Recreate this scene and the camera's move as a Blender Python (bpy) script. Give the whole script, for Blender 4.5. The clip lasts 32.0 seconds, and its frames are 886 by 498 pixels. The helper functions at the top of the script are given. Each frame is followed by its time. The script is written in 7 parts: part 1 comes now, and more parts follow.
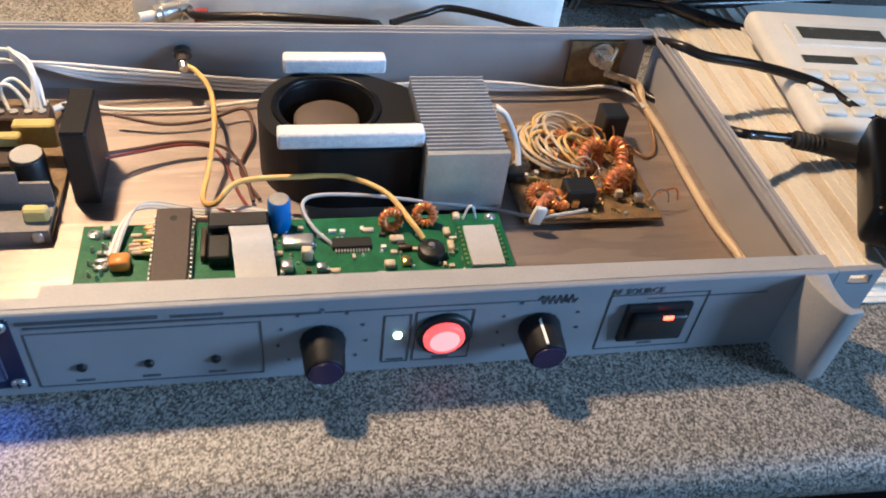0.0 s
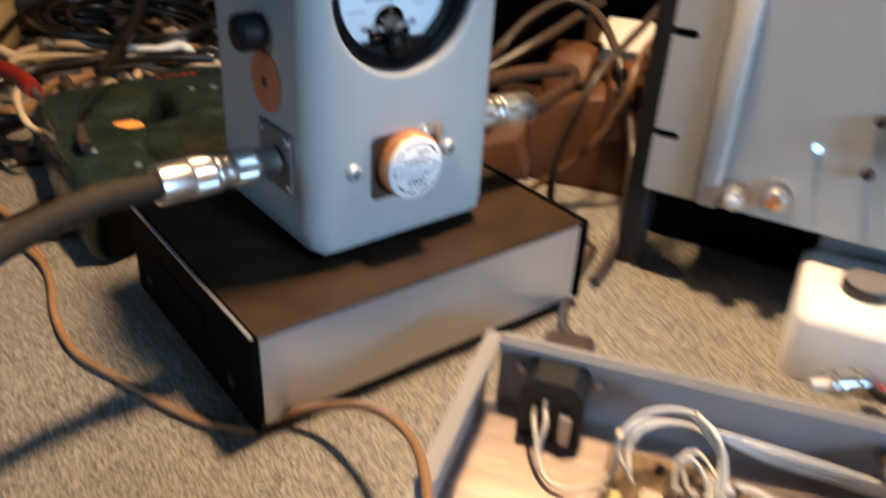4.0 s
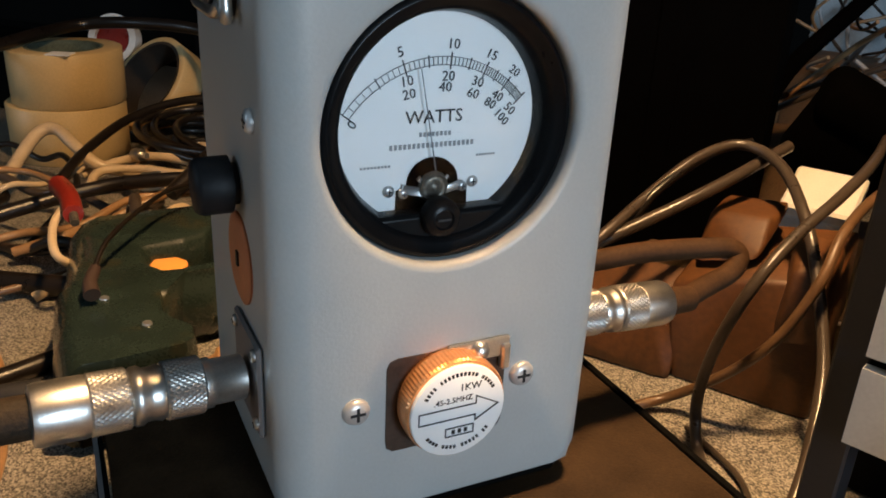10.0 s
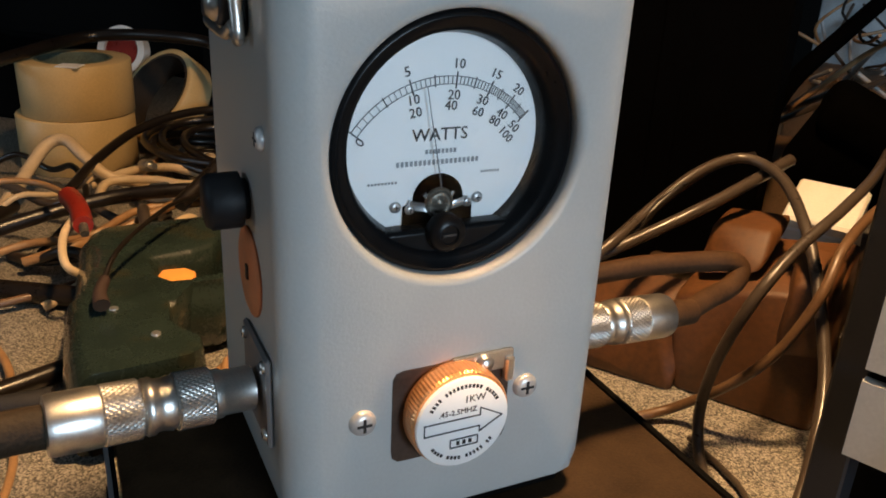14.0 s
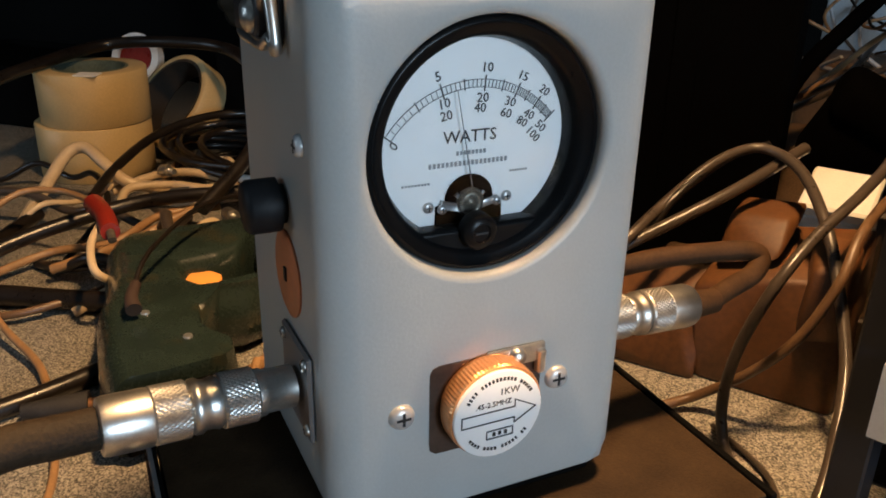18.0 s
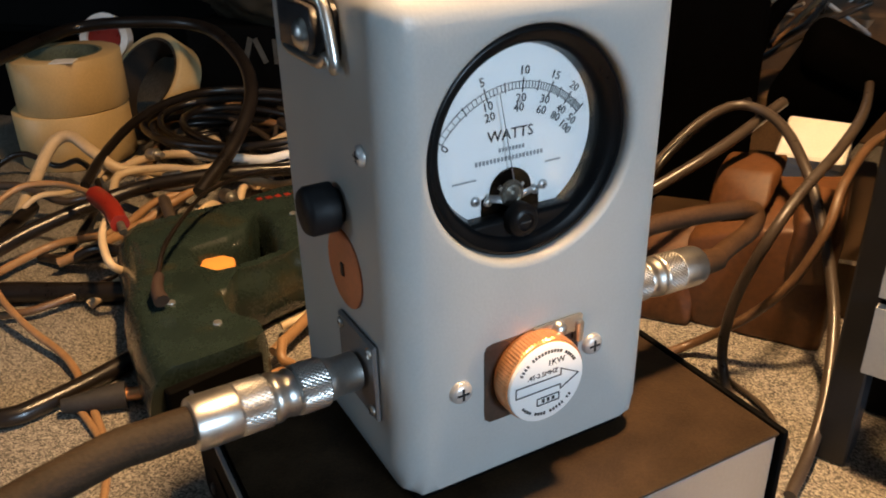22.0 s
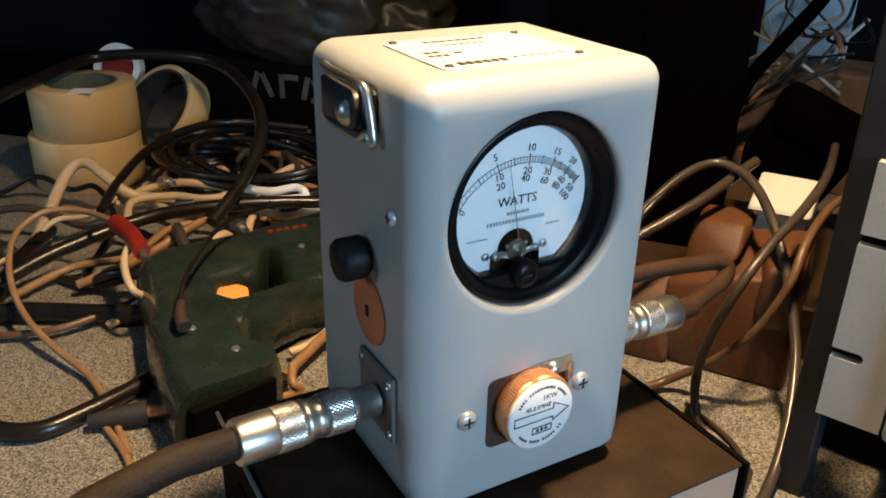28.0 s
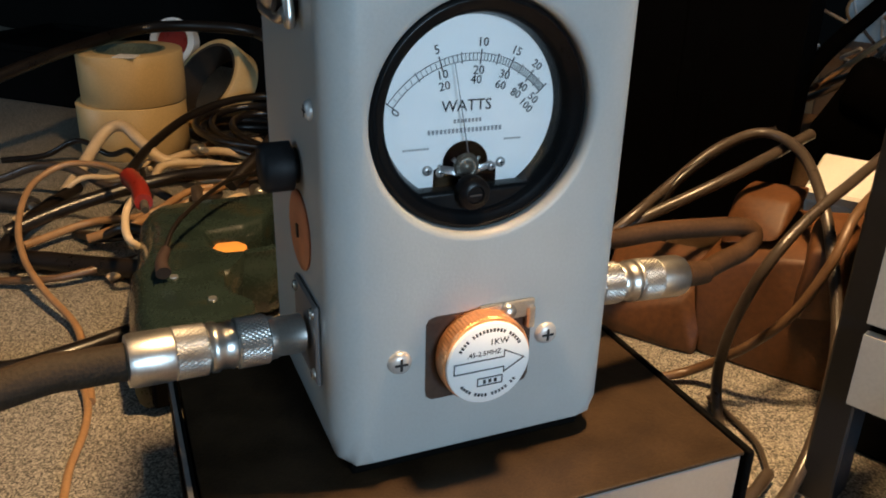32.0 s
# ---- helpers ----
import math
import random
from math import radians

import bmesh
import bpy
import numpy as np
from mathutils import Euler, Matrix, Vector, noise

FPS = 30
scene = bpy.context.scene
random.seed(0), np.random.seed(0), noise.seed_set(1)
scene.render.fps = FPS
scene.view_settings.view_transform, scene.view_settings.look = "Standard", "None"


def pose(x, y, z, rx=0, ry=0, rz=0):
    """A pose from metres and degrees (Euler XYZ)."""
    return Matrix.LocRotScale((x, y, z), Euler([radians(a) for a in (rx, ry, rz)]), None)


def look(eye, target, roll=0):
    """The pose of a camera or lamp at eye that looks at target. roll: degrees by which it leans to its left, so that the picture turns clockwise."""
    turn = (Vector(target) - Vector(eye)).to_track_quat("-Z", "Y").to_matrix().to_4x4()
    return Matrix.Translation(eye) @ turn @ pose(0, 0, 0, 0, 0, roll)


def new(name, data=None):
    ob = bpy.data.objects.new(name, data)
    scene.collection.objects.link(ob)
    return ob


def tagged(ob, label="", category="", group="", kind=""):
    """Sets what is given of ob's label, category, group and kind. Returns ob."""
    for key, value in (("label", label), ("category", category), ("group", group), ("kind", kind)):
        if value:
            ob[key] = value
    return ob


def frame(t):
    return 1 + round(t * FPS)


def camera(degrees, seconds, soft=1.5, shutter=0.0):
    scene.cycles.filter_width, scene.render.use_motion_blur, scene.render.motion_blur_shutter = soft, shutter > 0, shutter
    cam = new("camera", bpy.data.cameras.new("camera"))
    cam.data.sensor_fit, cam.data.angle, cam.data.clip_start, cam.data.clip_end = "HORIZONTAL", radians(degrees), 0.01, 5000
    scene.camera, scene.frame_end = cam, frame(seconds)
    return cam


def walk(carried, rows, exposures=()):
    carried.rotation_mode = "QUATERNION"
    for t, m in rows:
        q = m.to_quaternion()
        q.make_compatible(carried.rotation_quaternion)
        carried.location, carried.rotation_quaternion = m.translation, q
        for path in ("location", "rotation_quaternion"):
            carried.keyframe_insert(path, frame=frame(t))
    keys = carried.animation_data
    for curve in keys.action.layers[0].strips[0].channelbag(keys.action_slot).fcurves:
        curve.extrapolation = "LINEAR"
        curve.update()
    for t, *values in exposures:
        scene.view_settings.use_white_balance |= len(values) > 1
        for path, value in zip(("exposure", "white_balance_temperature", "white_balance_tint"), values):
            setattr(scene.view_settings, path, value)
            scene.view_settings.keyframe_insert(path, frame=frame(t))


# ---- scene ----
cam = camera(56.49, 32.0, soft=1.8, shutter=0.6)
PATH = [
    (0.0, 0.2417, -0.1996, 0.2628, 46.27, -6.00, -9.68),
    (0.5, 0.2332, -0.2217, 0.2568, 49.23, -5.60, -9.42),
    (1.0, 0.2078, -0.2225, 0.2583, 50.47, -5.32, -7.67),
    (1.5, 0.1757, -0.2192, 0.2532, 50.36, -5.08, -4.41),
    (2.0, 0.1501, -0.2110, 0.2534, 51.11, -4.96, -1.08),
    (2.5, 0.1311, -0.2010, 0.2497, 52.30, -4.85, 1.90),
    (3.0, 0.1213, -0.1780, 0.2481, 53.43, -4.55, 4.88),
    (3.5, 0.1069, -0.1522, 0.2576, 55.36, -4.76, 11.13),
    (4.0, 0.0896, -0.1029, 0.2600, 60.01, -2.84, 18.31),
    (4.5, 0.0711, -0.0545, 0.2652, 63.71, -2.54, 24.78),
    (6.5, 0.0632, 0.0450, 0.2362, 65.83, -1.95, 29.70),
    (7.0, 0.0612, 0.0478, 0.2381, 65.91, -2.33, 30.47),
    (7.5, 0.0604, 0.0478, 0.2374, 66.39, -2.95, 30.19),
    (8.0, 0.0615, 0.0467, 0.2380, 66.87, -3.04, 30.25),
    (8.5, 0.0629, 0.0466, 0.2391, 66.83, -2.93, 30.94),
    (9.0, 0.0648, 0.0466, 0.2392, 66.91, -2.79, 30.57),
    (9.5, 0.0671, 0.0473, 0.2379, 67.03, -2.76, 30.45),
    (10.0, 0.0687, 0.0491, 0.2372, 66.91, -2.72, 30.71),
    (10.5, 0.0688, 0.0478, 0.2379, 67.04, -2.76, 30.69),
    (11.0, 0.0697, 0.0482, 0.2391, 67.06, -2.88, 30.72),
    (11.5, 0.0695, 0.0478, 0.2387, 66.78, -3.11, 31.02),
    (12.0, 0.0696, 0.0471, 0.2394, 67.12, -3.00, 30.93),
    (12.5, 0.0693, 0.0450, 0.2388, 67.39, -3.03, 30.77),
    (13.0, 0.0701, 0.0465, 0.2407, 67.14, -3.09, 31.04),
    (13.5, 0.0708, 0.0470, 0.2407, 67.21, -2.63, 30.84),
    (14.0, 0.0704, 0.0455, 0.2407, 67.49, -2.73, 31.06),
    (14.5, 0.0685, 0.0436, 0.2411, 67.90, -2.88, 30.94),
    (16.5, 0.0716, 0.0410, 0.2456, 67.31, -1.50, 32.29),
    (17.0, 0.0702, 0.0399, 0.2446, 67.18, -1.14, 32.06),
    (17.5, 0.0683, 0.0396, 0.2437, 67.36, -1.39, 31.48),
    (18.0, 0.0679, 0.0361, 0.2442, 67.17, -1.06, 31.05),
    (18.5, 0.0650, 0.0363, 0.2410, 67.35, -1.33, 31.58),
    (19.0, 0.0688, 0.0401, 0.2430, 67.42, -0.68, 31.66),
    (19.5, 0.0709, 0.0390, 0.2431, 67.24, -0.37, 31.80),
    (20.0, 0.0674, 0.0392, 0.2424, 67.20, -0.37, 32.24),
    (20.5, 0.0622, 0.0386, 0.2426, 67.21, -0.48, 31.85),
    (21.0, 0.0629, 0.0393, 0.2449, 67.08, -0.01, 30.96),
    (21.5, 0.0646, 0.0340, 0.2491, 66.43, 0.03, 30.22),
    (22.0, 0.0504, 0.0099, 0.2650, 63.59, 1.23, 26.82),
    (22.5, 0.0562, -0.0217, 0.2817, 64.85, 1.28, 25.83),
    (23.0, 0.0643, -0.0417, 0.2956, 65.29, 0.08, 26.80),
    (23.5, 0.0579, -0.0417, 0.2915, 64.76, -0.65, 27.09),
    (24.0, 0.0582, -0.0416, 0.2950, 64.81, -0.93, 26.56),
    (24.5, 0.0593, -0.0394, 0.2951, 64.79, -1.02, 26.14),
    (25.0, 0.0566, -0.0372, 0.2930, 64.60, -1.06, 25.97),
    (25.5, 0.0577, -0.0356, 0.2929, 64.83, -0.98, 26.13),
    (27.5, 0.0560, -0.0255, 0.2917, 64.68, -0.76, 26.25),
    (28.0, 0.0549, -0.0252, 0.2923, 65.08, -1.05, 26.43),
    (28.5, 0.0555, -0.0275, 0.2931, 65.41, -1.04, 26.33),
    (29.0, 0.0547, -0.0271, 0.2905, 65.56, -0.87, 26.63),
    (29.5, 0.0609, -0.0165, 0.2776, 64.81, -0.64, 28.63),
    (30.0, 0.0740, 0.0032, 0.2589, 65.06, -0.42, 30.50),
    (30.5, 0.0798, 0.0140, 0.2453, 65.55, -0.05, 32.74),
    (31.0, 0.0852, 0.0147, 0.2427, 66.07, -0.49, 34.30),
    (31.5, 0.0885, 0.0190, 0.2408, 66.29, -0.81, 33.87),
    (32.0, 0.0902, 0.0212, 0.2433, 66.64, -1.38, 33.60),
]
walk(cam, [(t, pose(x, y, z, rx, ry, rz)) for t, x, y, z, rx, ry, rz in PATH],
     [(0.0, 0.05, 4950, 8), (2.0, 0.05, 5150, 9), (3.0, 0.0, 5400, 10), (4.0, -0.08, 5400, 8), (5.5, -0.2, 6000, 10), (7.0, -0.29, 6700, 11), (21.0, -0.30, 6650, 11), (22.5, -0.08, 6350, 11), (24.0, -0.14, 6150, 10), (25.0, -0.21, 5600, 3), (29.0, -0.24, 5450, 2), (30.5, -0.38, 5350, 2), (32.0, -0.28, 6200, 6)])

# ---- light: one warm bench lamp overhead behind the work, cool window daylight from behind the camera, an added left fill ----
world = bpy.data.worlds.new("room_dark")
world.use_nodes = True
scene.world = world
world.node_tree.nodes["Background"].inputs[0].default_value = (0.55, 0.7, 1.0, 1)
world.node_tree.nodes["Background"].inputs[1].default_value = 0.006


def lamp(name, kind, energy, color, m, size=0.1, size_y=None):
    d = bpy.data.lights.new(name, kind)
    d.energy, d.color = energy, color
    if kind == "AREA":
        d.shape, d.size, d.size_y = "RECTANGLE", size, size_y or size
    else:
        d.shadow_soft_size = size
    ob = new(name, d)
    ob.matrix_world = m
    return ob


LAMP = (0.03, 0.31, 0.70)
warm = lamp("bench_lamp_light", "SPOT", 45.0, (1.0, 0.61, 0.29), look(LAMP, (0.03, 0.14, 0.0)), 0.035)
warm.data.spot_size, warm.data.spot_blend = radians(134), 0.95
lamp("window_light", "AREA", 44.0, (0.58, 0.79, 1.0), look((2.15, -0.88, 0.61), (0.12, 0.1, 0.05)), 0.54, 0.64)
# added cool fill from the left; no window is known there
lamp("left_fill_light", "AREA", 9.0, (0.58, 0.79, 1.0), look((-2.15, -1.60, 0.75), (-0.1, 0.2, 0.08)), 0.60, 0.70)


# ---- materials ----
def mat(name, color, rough=0.5, metal=0.0, vary=0.12, scale=60.0, fine=600.0, bump=0.05, spec=0.5, coat=0.0, random_tint=0.0, stretch=(1, 1, 1), wear=None):
    """A surface with a coarse and a fine variation of colour and gloss, and a fine relief."""
    m = bpy.data.materials.new(name)
    m.use_nodes = True
    nt = m.node_tree
    b = nt.nodes["Principled BSDF"]
    tc = nt.nodes.new("ShaderNodeTexCoord")
    mp = nt.nodes.new("ShaderNodeMapping")
    mp.inputs["Scale"].default_value = stretch
    nt.links.new(tc.outputs["Object"], mp.inputs["Vector"])
    n1 = nt.nodes.new("ShaderNodeTexNoise")
    n1.inputs["Scale"].default_value, n1.inputs["Detail"].default_value = scale, 4.0
    n2 = nt.nodes.new("ShaderNodeTexNoise")
    n2.inputs["Scale"].default_value, n2.inputs["Detail"].default_value = fine, 2.0
    for n in (n1, n2):
        nt.links.new(mp.outputs[0], n.inputs["Vector"])
    mix = nt.nodes.new("ShaderNodeMath")
    mix.operation = "MULTIPLY_ADD"
    mix.inputs[1].default_value, mix.inputs[2].default_value = 0.6, 0.0
    nt.links.new(n1.outputs["Fac"], mix.inputs[0])
    add = nt.nodes.new("ShaderNodeMath")
    add.operation = "MULTIPLY_ADD"
    add.inputs[1].default_value = 0.4
    nt.links.new(n2.outputs["Fac"], add.inputs[0])
    nt.links.new(mix.outputs[0], add.inputs[2])
    ramp = nt.nodes.new("ShaderNodeValToRGB")
    c = Vector(color)
    lo, hi = c * (1 - vary * 1.6), c * (1 + vary * 1.2)
    ramp.color_ramp.elements[0].position, ramp.color_ramp.elements[1].position = 0.3, 0.7
    ramp.color_ramp.elements[0].color = (*[max(0, v) for v in lo], 1)
    ramp.color_ramp.elements[1].color = (*[min(1, v) for v in hi], 1)
    nt.links.new(add.outputs[0], ramp.inputs[0])
    src = ramp.outputs[0]
    if random_tint:
        oi = nt.nodes.new("ShaderNodeObjectInfo")
        hs = nt.nodes.new("ShaderNodeHueSaturation")
        mm = nt.nodes.new("ShaderNodeMapRange")
        mm.inputs[3].default_value, mm.inputs[4].default_value = 1 - random_tint, 1 + random_tint
        nt.links.new(oi.outputs["Random"], mm.inputs[0])
        nt.links.new(mm.outputs[0], hs.inputs["Value"])
        nt.links.new(src, hs.inputs["Color"])
        src = hs.outputs[0]
    if wear:
        n3 = nt.nodes.new("ShaderNodeTexNoise")
        n3.inputs["Scale"].default_value, n3.inputs["Detail"].default_value = wear[1], 8.0
        nt.links.new(mp.outputs[0], n3.inputs["Vector"])
        r3 = nt.nodes.new("ShaderNodeValToRGB")
        r3.color_ramp.elements[0].position, r3.color_ramp.elements[1].position = wear[2], wear[2] + 0.06
        nt.links.new(n3.outputs["Fac"], r3.inputs[0])
        mx = nt.nodes.new("ShaderNodeMix")
        mx.data_type = "RGBA"
        mx.inputs["B"].default_value = (*wear[0], 1)
        nt.links.new(r3.outputs[0], mx.inputs["Factor"])
        nt.links.new(src, mx.inputs["A"])
        src = mx.outputs["Result"]
    nt.links.new(src, b.inputs["Base Color"])
    rr = nt.nodes.new("ShaderNodeMapRange")
    rr.inputs[3].default_value, rr.inputs[4].default_value = max(0.02, rough - 0.1), min(1, rough + 0.1)
    nt.links.new(add.outputs[0], rr.inputs[0])
    nt.links.new(rr.outputs[0], b.inputs["Roughness"])
    b.inputs["Metallic"].default_value = metal
    b.inputs["Specular IOR Level"].default_value = spec
    b.inputs["Coat Weight"].default_value = coat
    if bump:
        bp = nt.nodes.new("ShaderNodeBump")
        bp.inputs["Strength"].default_value, bp.inputs["Distance"].default_value = bump, 0.002
        nt.links.new(n2.outputs["Fac"], bp.inputs["Height"])
        nt.links.new(bp.outputs[0], b.inputs["Normal"])
    return m


def glow(name, color, strength, base=(0.1, 0.1, 0.1)):
    m = bpy.data.materials.new(name)
    m.use_nodes = True
    b = m.node_tree.nodes["Principled BSDF"]
    b.inputs["Base Color"].default_value = (*base, 1)
    b.inputs["Emission Color"].default_value = (*color, 1)
    b.inputs["Emission Strength"].default_value = strength
    return m


def glass(name, color=(1, 1, 1), rough=0.02, alpha=0.12):
    """Clear cover: mostly see-through, with a real gloss."""
    m = bpy.data.materials.new(name)
    m.use_nodes = True
    nt = m.node_tree
    nt.nodes.remove(nt.nodes["Principled BSDF"])
    tr, gl, mx, fr = (nt.nodes.new("ShaderNode" + k) for k in ("BsdfTransparent", "BsdfGlossy", "MixShader", "Fresnel"))
    tr.inputs[0].default_value = (*color, 1)
    gl.inputs["Roughness"].default_value = rough
    fr.inputs["IOR"].default_value = 1.28
    nt.links.new(fr.outputs[0], mx.inputs[0])
    nt.links.new(tr.outputs[0], mx.inputs[1])
    nt.links.new(gl.outputs[0], mx.inputs[2])
    nt.links.new(mx.outputs[0], nt.nodes["Material Output"].inputs[0])
    return m


def bench_mat():
    """Speckled worktop laminate: grains of three greys about a millimetre wide."""
    m = bpy.data.materials.new("speckled_laminate")
    m.use_nodes = True
    nt = m.node_tree
    b = nt.nodes["Principled BSDF"]
    tc = nt.nodes.new("ShaderNodeTexCoord")
    v = nt.nodes.new("ShaderNodeTexVoronoi")
    v.inputs["Scale"].default_value = 1250.0
    n = nt.nodes.new("ShaderNodeTexNoise")
    n.inputs["Scale"].default_value, n.inputs["Detail"].default_value, n.inputs["Roughness"].default_value = 800.0, 3.0, 0.7
    big = nt.nodes.new("ShaderNodeTexNoise")
    big.inputs["Scale"].default_value, big.inputs["Detail"].default_value = 9.0, 5.0
    for k in (v, n, big):
        nt.links.new(tc.outputs["Object"], k.inputs["Vector"])
    sep = nt.nodes.new("ShaderNodeSeparateColor")
    nt.links.new(v.outputs["Color"], sep.inputs[0])
    mx = nt.nodes.new("ShaderNodeMath")
    mx.operation = "MULTIPLY_ADD"
    mx.inputs[1].default_value = 0.42
    nt.links.new(sep.outputs[0], mx.inputs[0])
    sc = nt.nodes.new("ShaderNodeMath")
    sc.operation = "MULTIPLY"
    sc.inputs[1].default_value = 0.58
    nt.links.new(n.outputs["Fac"], sc.inputs[0])
    nt.links.new(sc.outputs[0], mx.inputs[2])
    r = nt.nodes.new("ShaderNodeValToRGB")
    e = r.color_ramp.elements
    e[0].position, e[0].color = 0.32, (0.042, 0.038, 0.033, 1)
    e[1].position, e[1].color = 0.70, (0.430, 0.395, 0.335, 1)
    k = e.new(0.47)
    k.color = (0.172, 0.157, 0.132, 1)
    nt.links.new(mx.outputs[0], r.inputs[0])
    hs = nt.nodes.new("ShaderNodeHueSaturation")
    mr = nt.nodes.new("ShaderNodeMapRange")
    mr.inputs[3].default_value, mr.inputs[4].default_value = 0.86, 1.1
    nt.links.new(big.outputs["Fac"], mr.inputs[0])
    nt.links.new(mr.outputs[0], hs.inputs["Value"])
    nt.links.new(r.outputs[0], hs.inputs["Color"])
    nt.links.new(hs.outputs[0], b.inputs["Base Color"])
    b.inputs["Roughness"].default_value = 0.5
    bp = nt.nodes.new("ShaderNodeBump")
    bp.inputs["Strength"].default_value, bp.inputs["Distance"].default_value = 0.15, 0.0006
    nt.links.new(n.outputs["Fac"], bp.inputs["Height"])
    nt.links.new(bp.outputs[0], b.inputs["Normal"])
    return m


M_BENCH = bench_mat()
# near-black so the walls carry the room's darkness in their colour
M_WALL = mat("near_black_wall", (0.006, 0.0055, 0.005), 0.9, vary=0.3, scale=6, spec=0.1)
M_GREY = mat("grey_enamel", (0.455, 0.475, 0.465), 0.40, vary=0.04, scale=40, fine=900, bump=0.04)
M_PANEL = mat("panel_grey_paint", (0.27, 0.28, 0.30), 0.5, vary=0.05, scale=50, fine=1200, bump=0.05)
M_CASE = mat("case_grey_paint", (0.34, 0.33, 0.33), 0.5, vary=0.06, scale=35, fine=1200, bump=0.05)
M_RIM = mat("rim_grey_paint", (0.36, 0.35, 0.34), 0.45, vary=0.06, scale=60, fine=900)
M_FLOOR = mat("brushed_aluminium", (0.44, 0.36, 0.31), 0.34, 0.62, vary=0.10, scale=22, fine=420, bump=0.12, stretch=(1, 7, 1), wear=((0.52, 0.43, 0.37), 14, 0.56))
M_HS = mat("heatsink_aluminium", (0.62, 0.63, 0.65), 0.42, 0.7, vary=0.1, scale=60)
M_BLACK = mat("black_plastic", (0.012, 0.012, 0.013), 0.45, vary=0.3, scale=80)
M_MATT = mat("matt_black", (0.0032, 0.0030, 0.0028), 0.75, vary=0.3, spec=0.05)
# blacker than real paint or plastic, so its parts look unlit
M_VOID = mat("unlit_black", (0.0007, 0.0006, 0.0006), 0.95, vary=0.3, spec=0.02)
M_RUBBER = mat("black_rubber", (0.025, 0.023, 0.022), 0.6, vary=0.3, scale=120)
M_CHROME = mat("nickel_plate", (0.66, 0.64, 0.60), 0.33, 0.97, vary=0.12, scale=120, fine=1500, bump=0.03)
M_STEEL = mat("zinc_screw", (0.58, 0.58, 0.58), 0.36, 0.85, vary=0.15, scale=200)
M_BRASS = mat("copper_plated", (0.86, 0.40, 0.17), 0.32, 0.75, vary=0.12, scale=150)
M_GOLD = mat("brass_yellow", (0.75, 0.55, 0.2), 0.3, 1.0, vary=0.15, scale=200)
M_WHITE = mat("white_dial_card", (0.93, 0.94, 0.93), 0.55, vary=0.02, bump=0.01)
M_INK = mat("black_ink", (0.010, 0.010, 0.011), 0.6, vary=0.1, bump=0)
M_FOAM = mat("white_foam", (0.78, 0.77, 0.78), 0.9, vary=0.12, scale=500, fine=1900, bump=0.35)
M_STYRO = mat("white_moulding", (0.88, 0.87, 0.84), 0.6, vary=0.05, scale=35, fine=160, bump=0.10)
M_PCB = mat("green_solder_mask", (0.018, 0.13, 0.055), 0.35, vary=0.25, scale=150, fine=700)
M_PCB_TAN = mat("tan_board", (0.20, 0.13, 0.06), 0.5, vary=0.3, scale=200)
M_COPPER = mat("enamelled_copper", (0.80, 0.34, 0.10), 0.32, 0.6, vary=0.25, scale=300)
M_YELLOW = mat("yellow_tape", (0.62, 0.50, 0.18), 0.4, vary=0.12)
M_BLUE = mat("blue_sleeve", (0.03, 0.16, 0.48), 0.35, vary=0.1)
M_CERAM = mat("pale_ceramic", (0.62, 0.52, 0.38), 0.5, vary=0.2, scale=400)
M_CHIP = mat("chip_brown_black", (0.055, 0.035, 0.028), 0.5, vary=0.15)
M_WIRE_Y = mat("yellow_coax_jacket", (0.74, 0.47, 0.14), 0.45, vary=0.08)
M_WIRE_W = mat("white_wire", (0.72, 0.70, 0.66), 0.45, vary=0.06)
M_WIRE_G = mat("grey_wire", (0.45, 0.45, 0.46), 0.45, vary=0.06)
M_WIRE_B = mat("brown_wire", (0.10, 0.045, 0.03), 0.45, vary=0.2)
M_WIRE_R = mat("red_wire", (0.20, 0.035, 0.028), 0.4, vary=0.2)
M_RED = mat("red_plastic", (0.25, 0.022, 0.013), 0.3, vary=0.15)
M_TAN = mat("tan_cable", (0.31, 0.175, 0.080), 0.38, vary=0.15, scale=90)
M_BEIGE = mat("beige_cable", (0.60, 0.46, 0.29), 0.38, vary=0.1, scale=60)
M_CABLE = mat("grey_brown_cable", (0.060, 0.046, 0.036), 0.30, vary=0.15, scale=70)
M_COAX = mat("dusty_black_cable", (0.012, 0.009, 0.0072), 0.30, vary=0.3, scale=60, spec=0.5)
M_BROWN = mat("brown_enamel_steel", (0.042, 0.025, 0.013), 0.42, vary=0.35, scale=60, fine=1100, bump=0.12, spec=0.22)
M_ALU_SIDE = mat("satin_aluminium", (0.66, 0.66, 0.67), 0.38, 0.85, vary=0.06, scale=20)
M_ORANGE = mat("orange_plug", (0.62, 0.20, 0.08), 0.45, vary=0.1)
M_GREEN = mat("dark_green_tool", (0.019, 0.031, 0.026), 0.27, coat=0.35, vary=0.22, scale=40, wear=((0.030, 0.034, 0.022), 26, 0.58))
M_AMBER = mat("amber_part", (0.70, 0.27, 0.05), 0.3, vary=0.1)
M_PILOT = glow("amber_lit_switch", (1.0, 0.24, 0.03), 0.75, (0.5, 0.25, 0.05))
M_TAPE = mat("cream_tape", (0.70, 0.52, 0.26), 0.4, vary=0.08, scale=30)
M_CREAM = mat("cream_plastic", (0.80, 0.77, 0.70), 0.5, vary=0.05, scale=40)
M_KEY = mat("pale_key", (0.72, 0.70, 0.62), 0.5, vary=0.05)
M_LCDDARK = mat("calculator_display", (0.07, 0.07, 0.06), 0.25, vary=0.1)
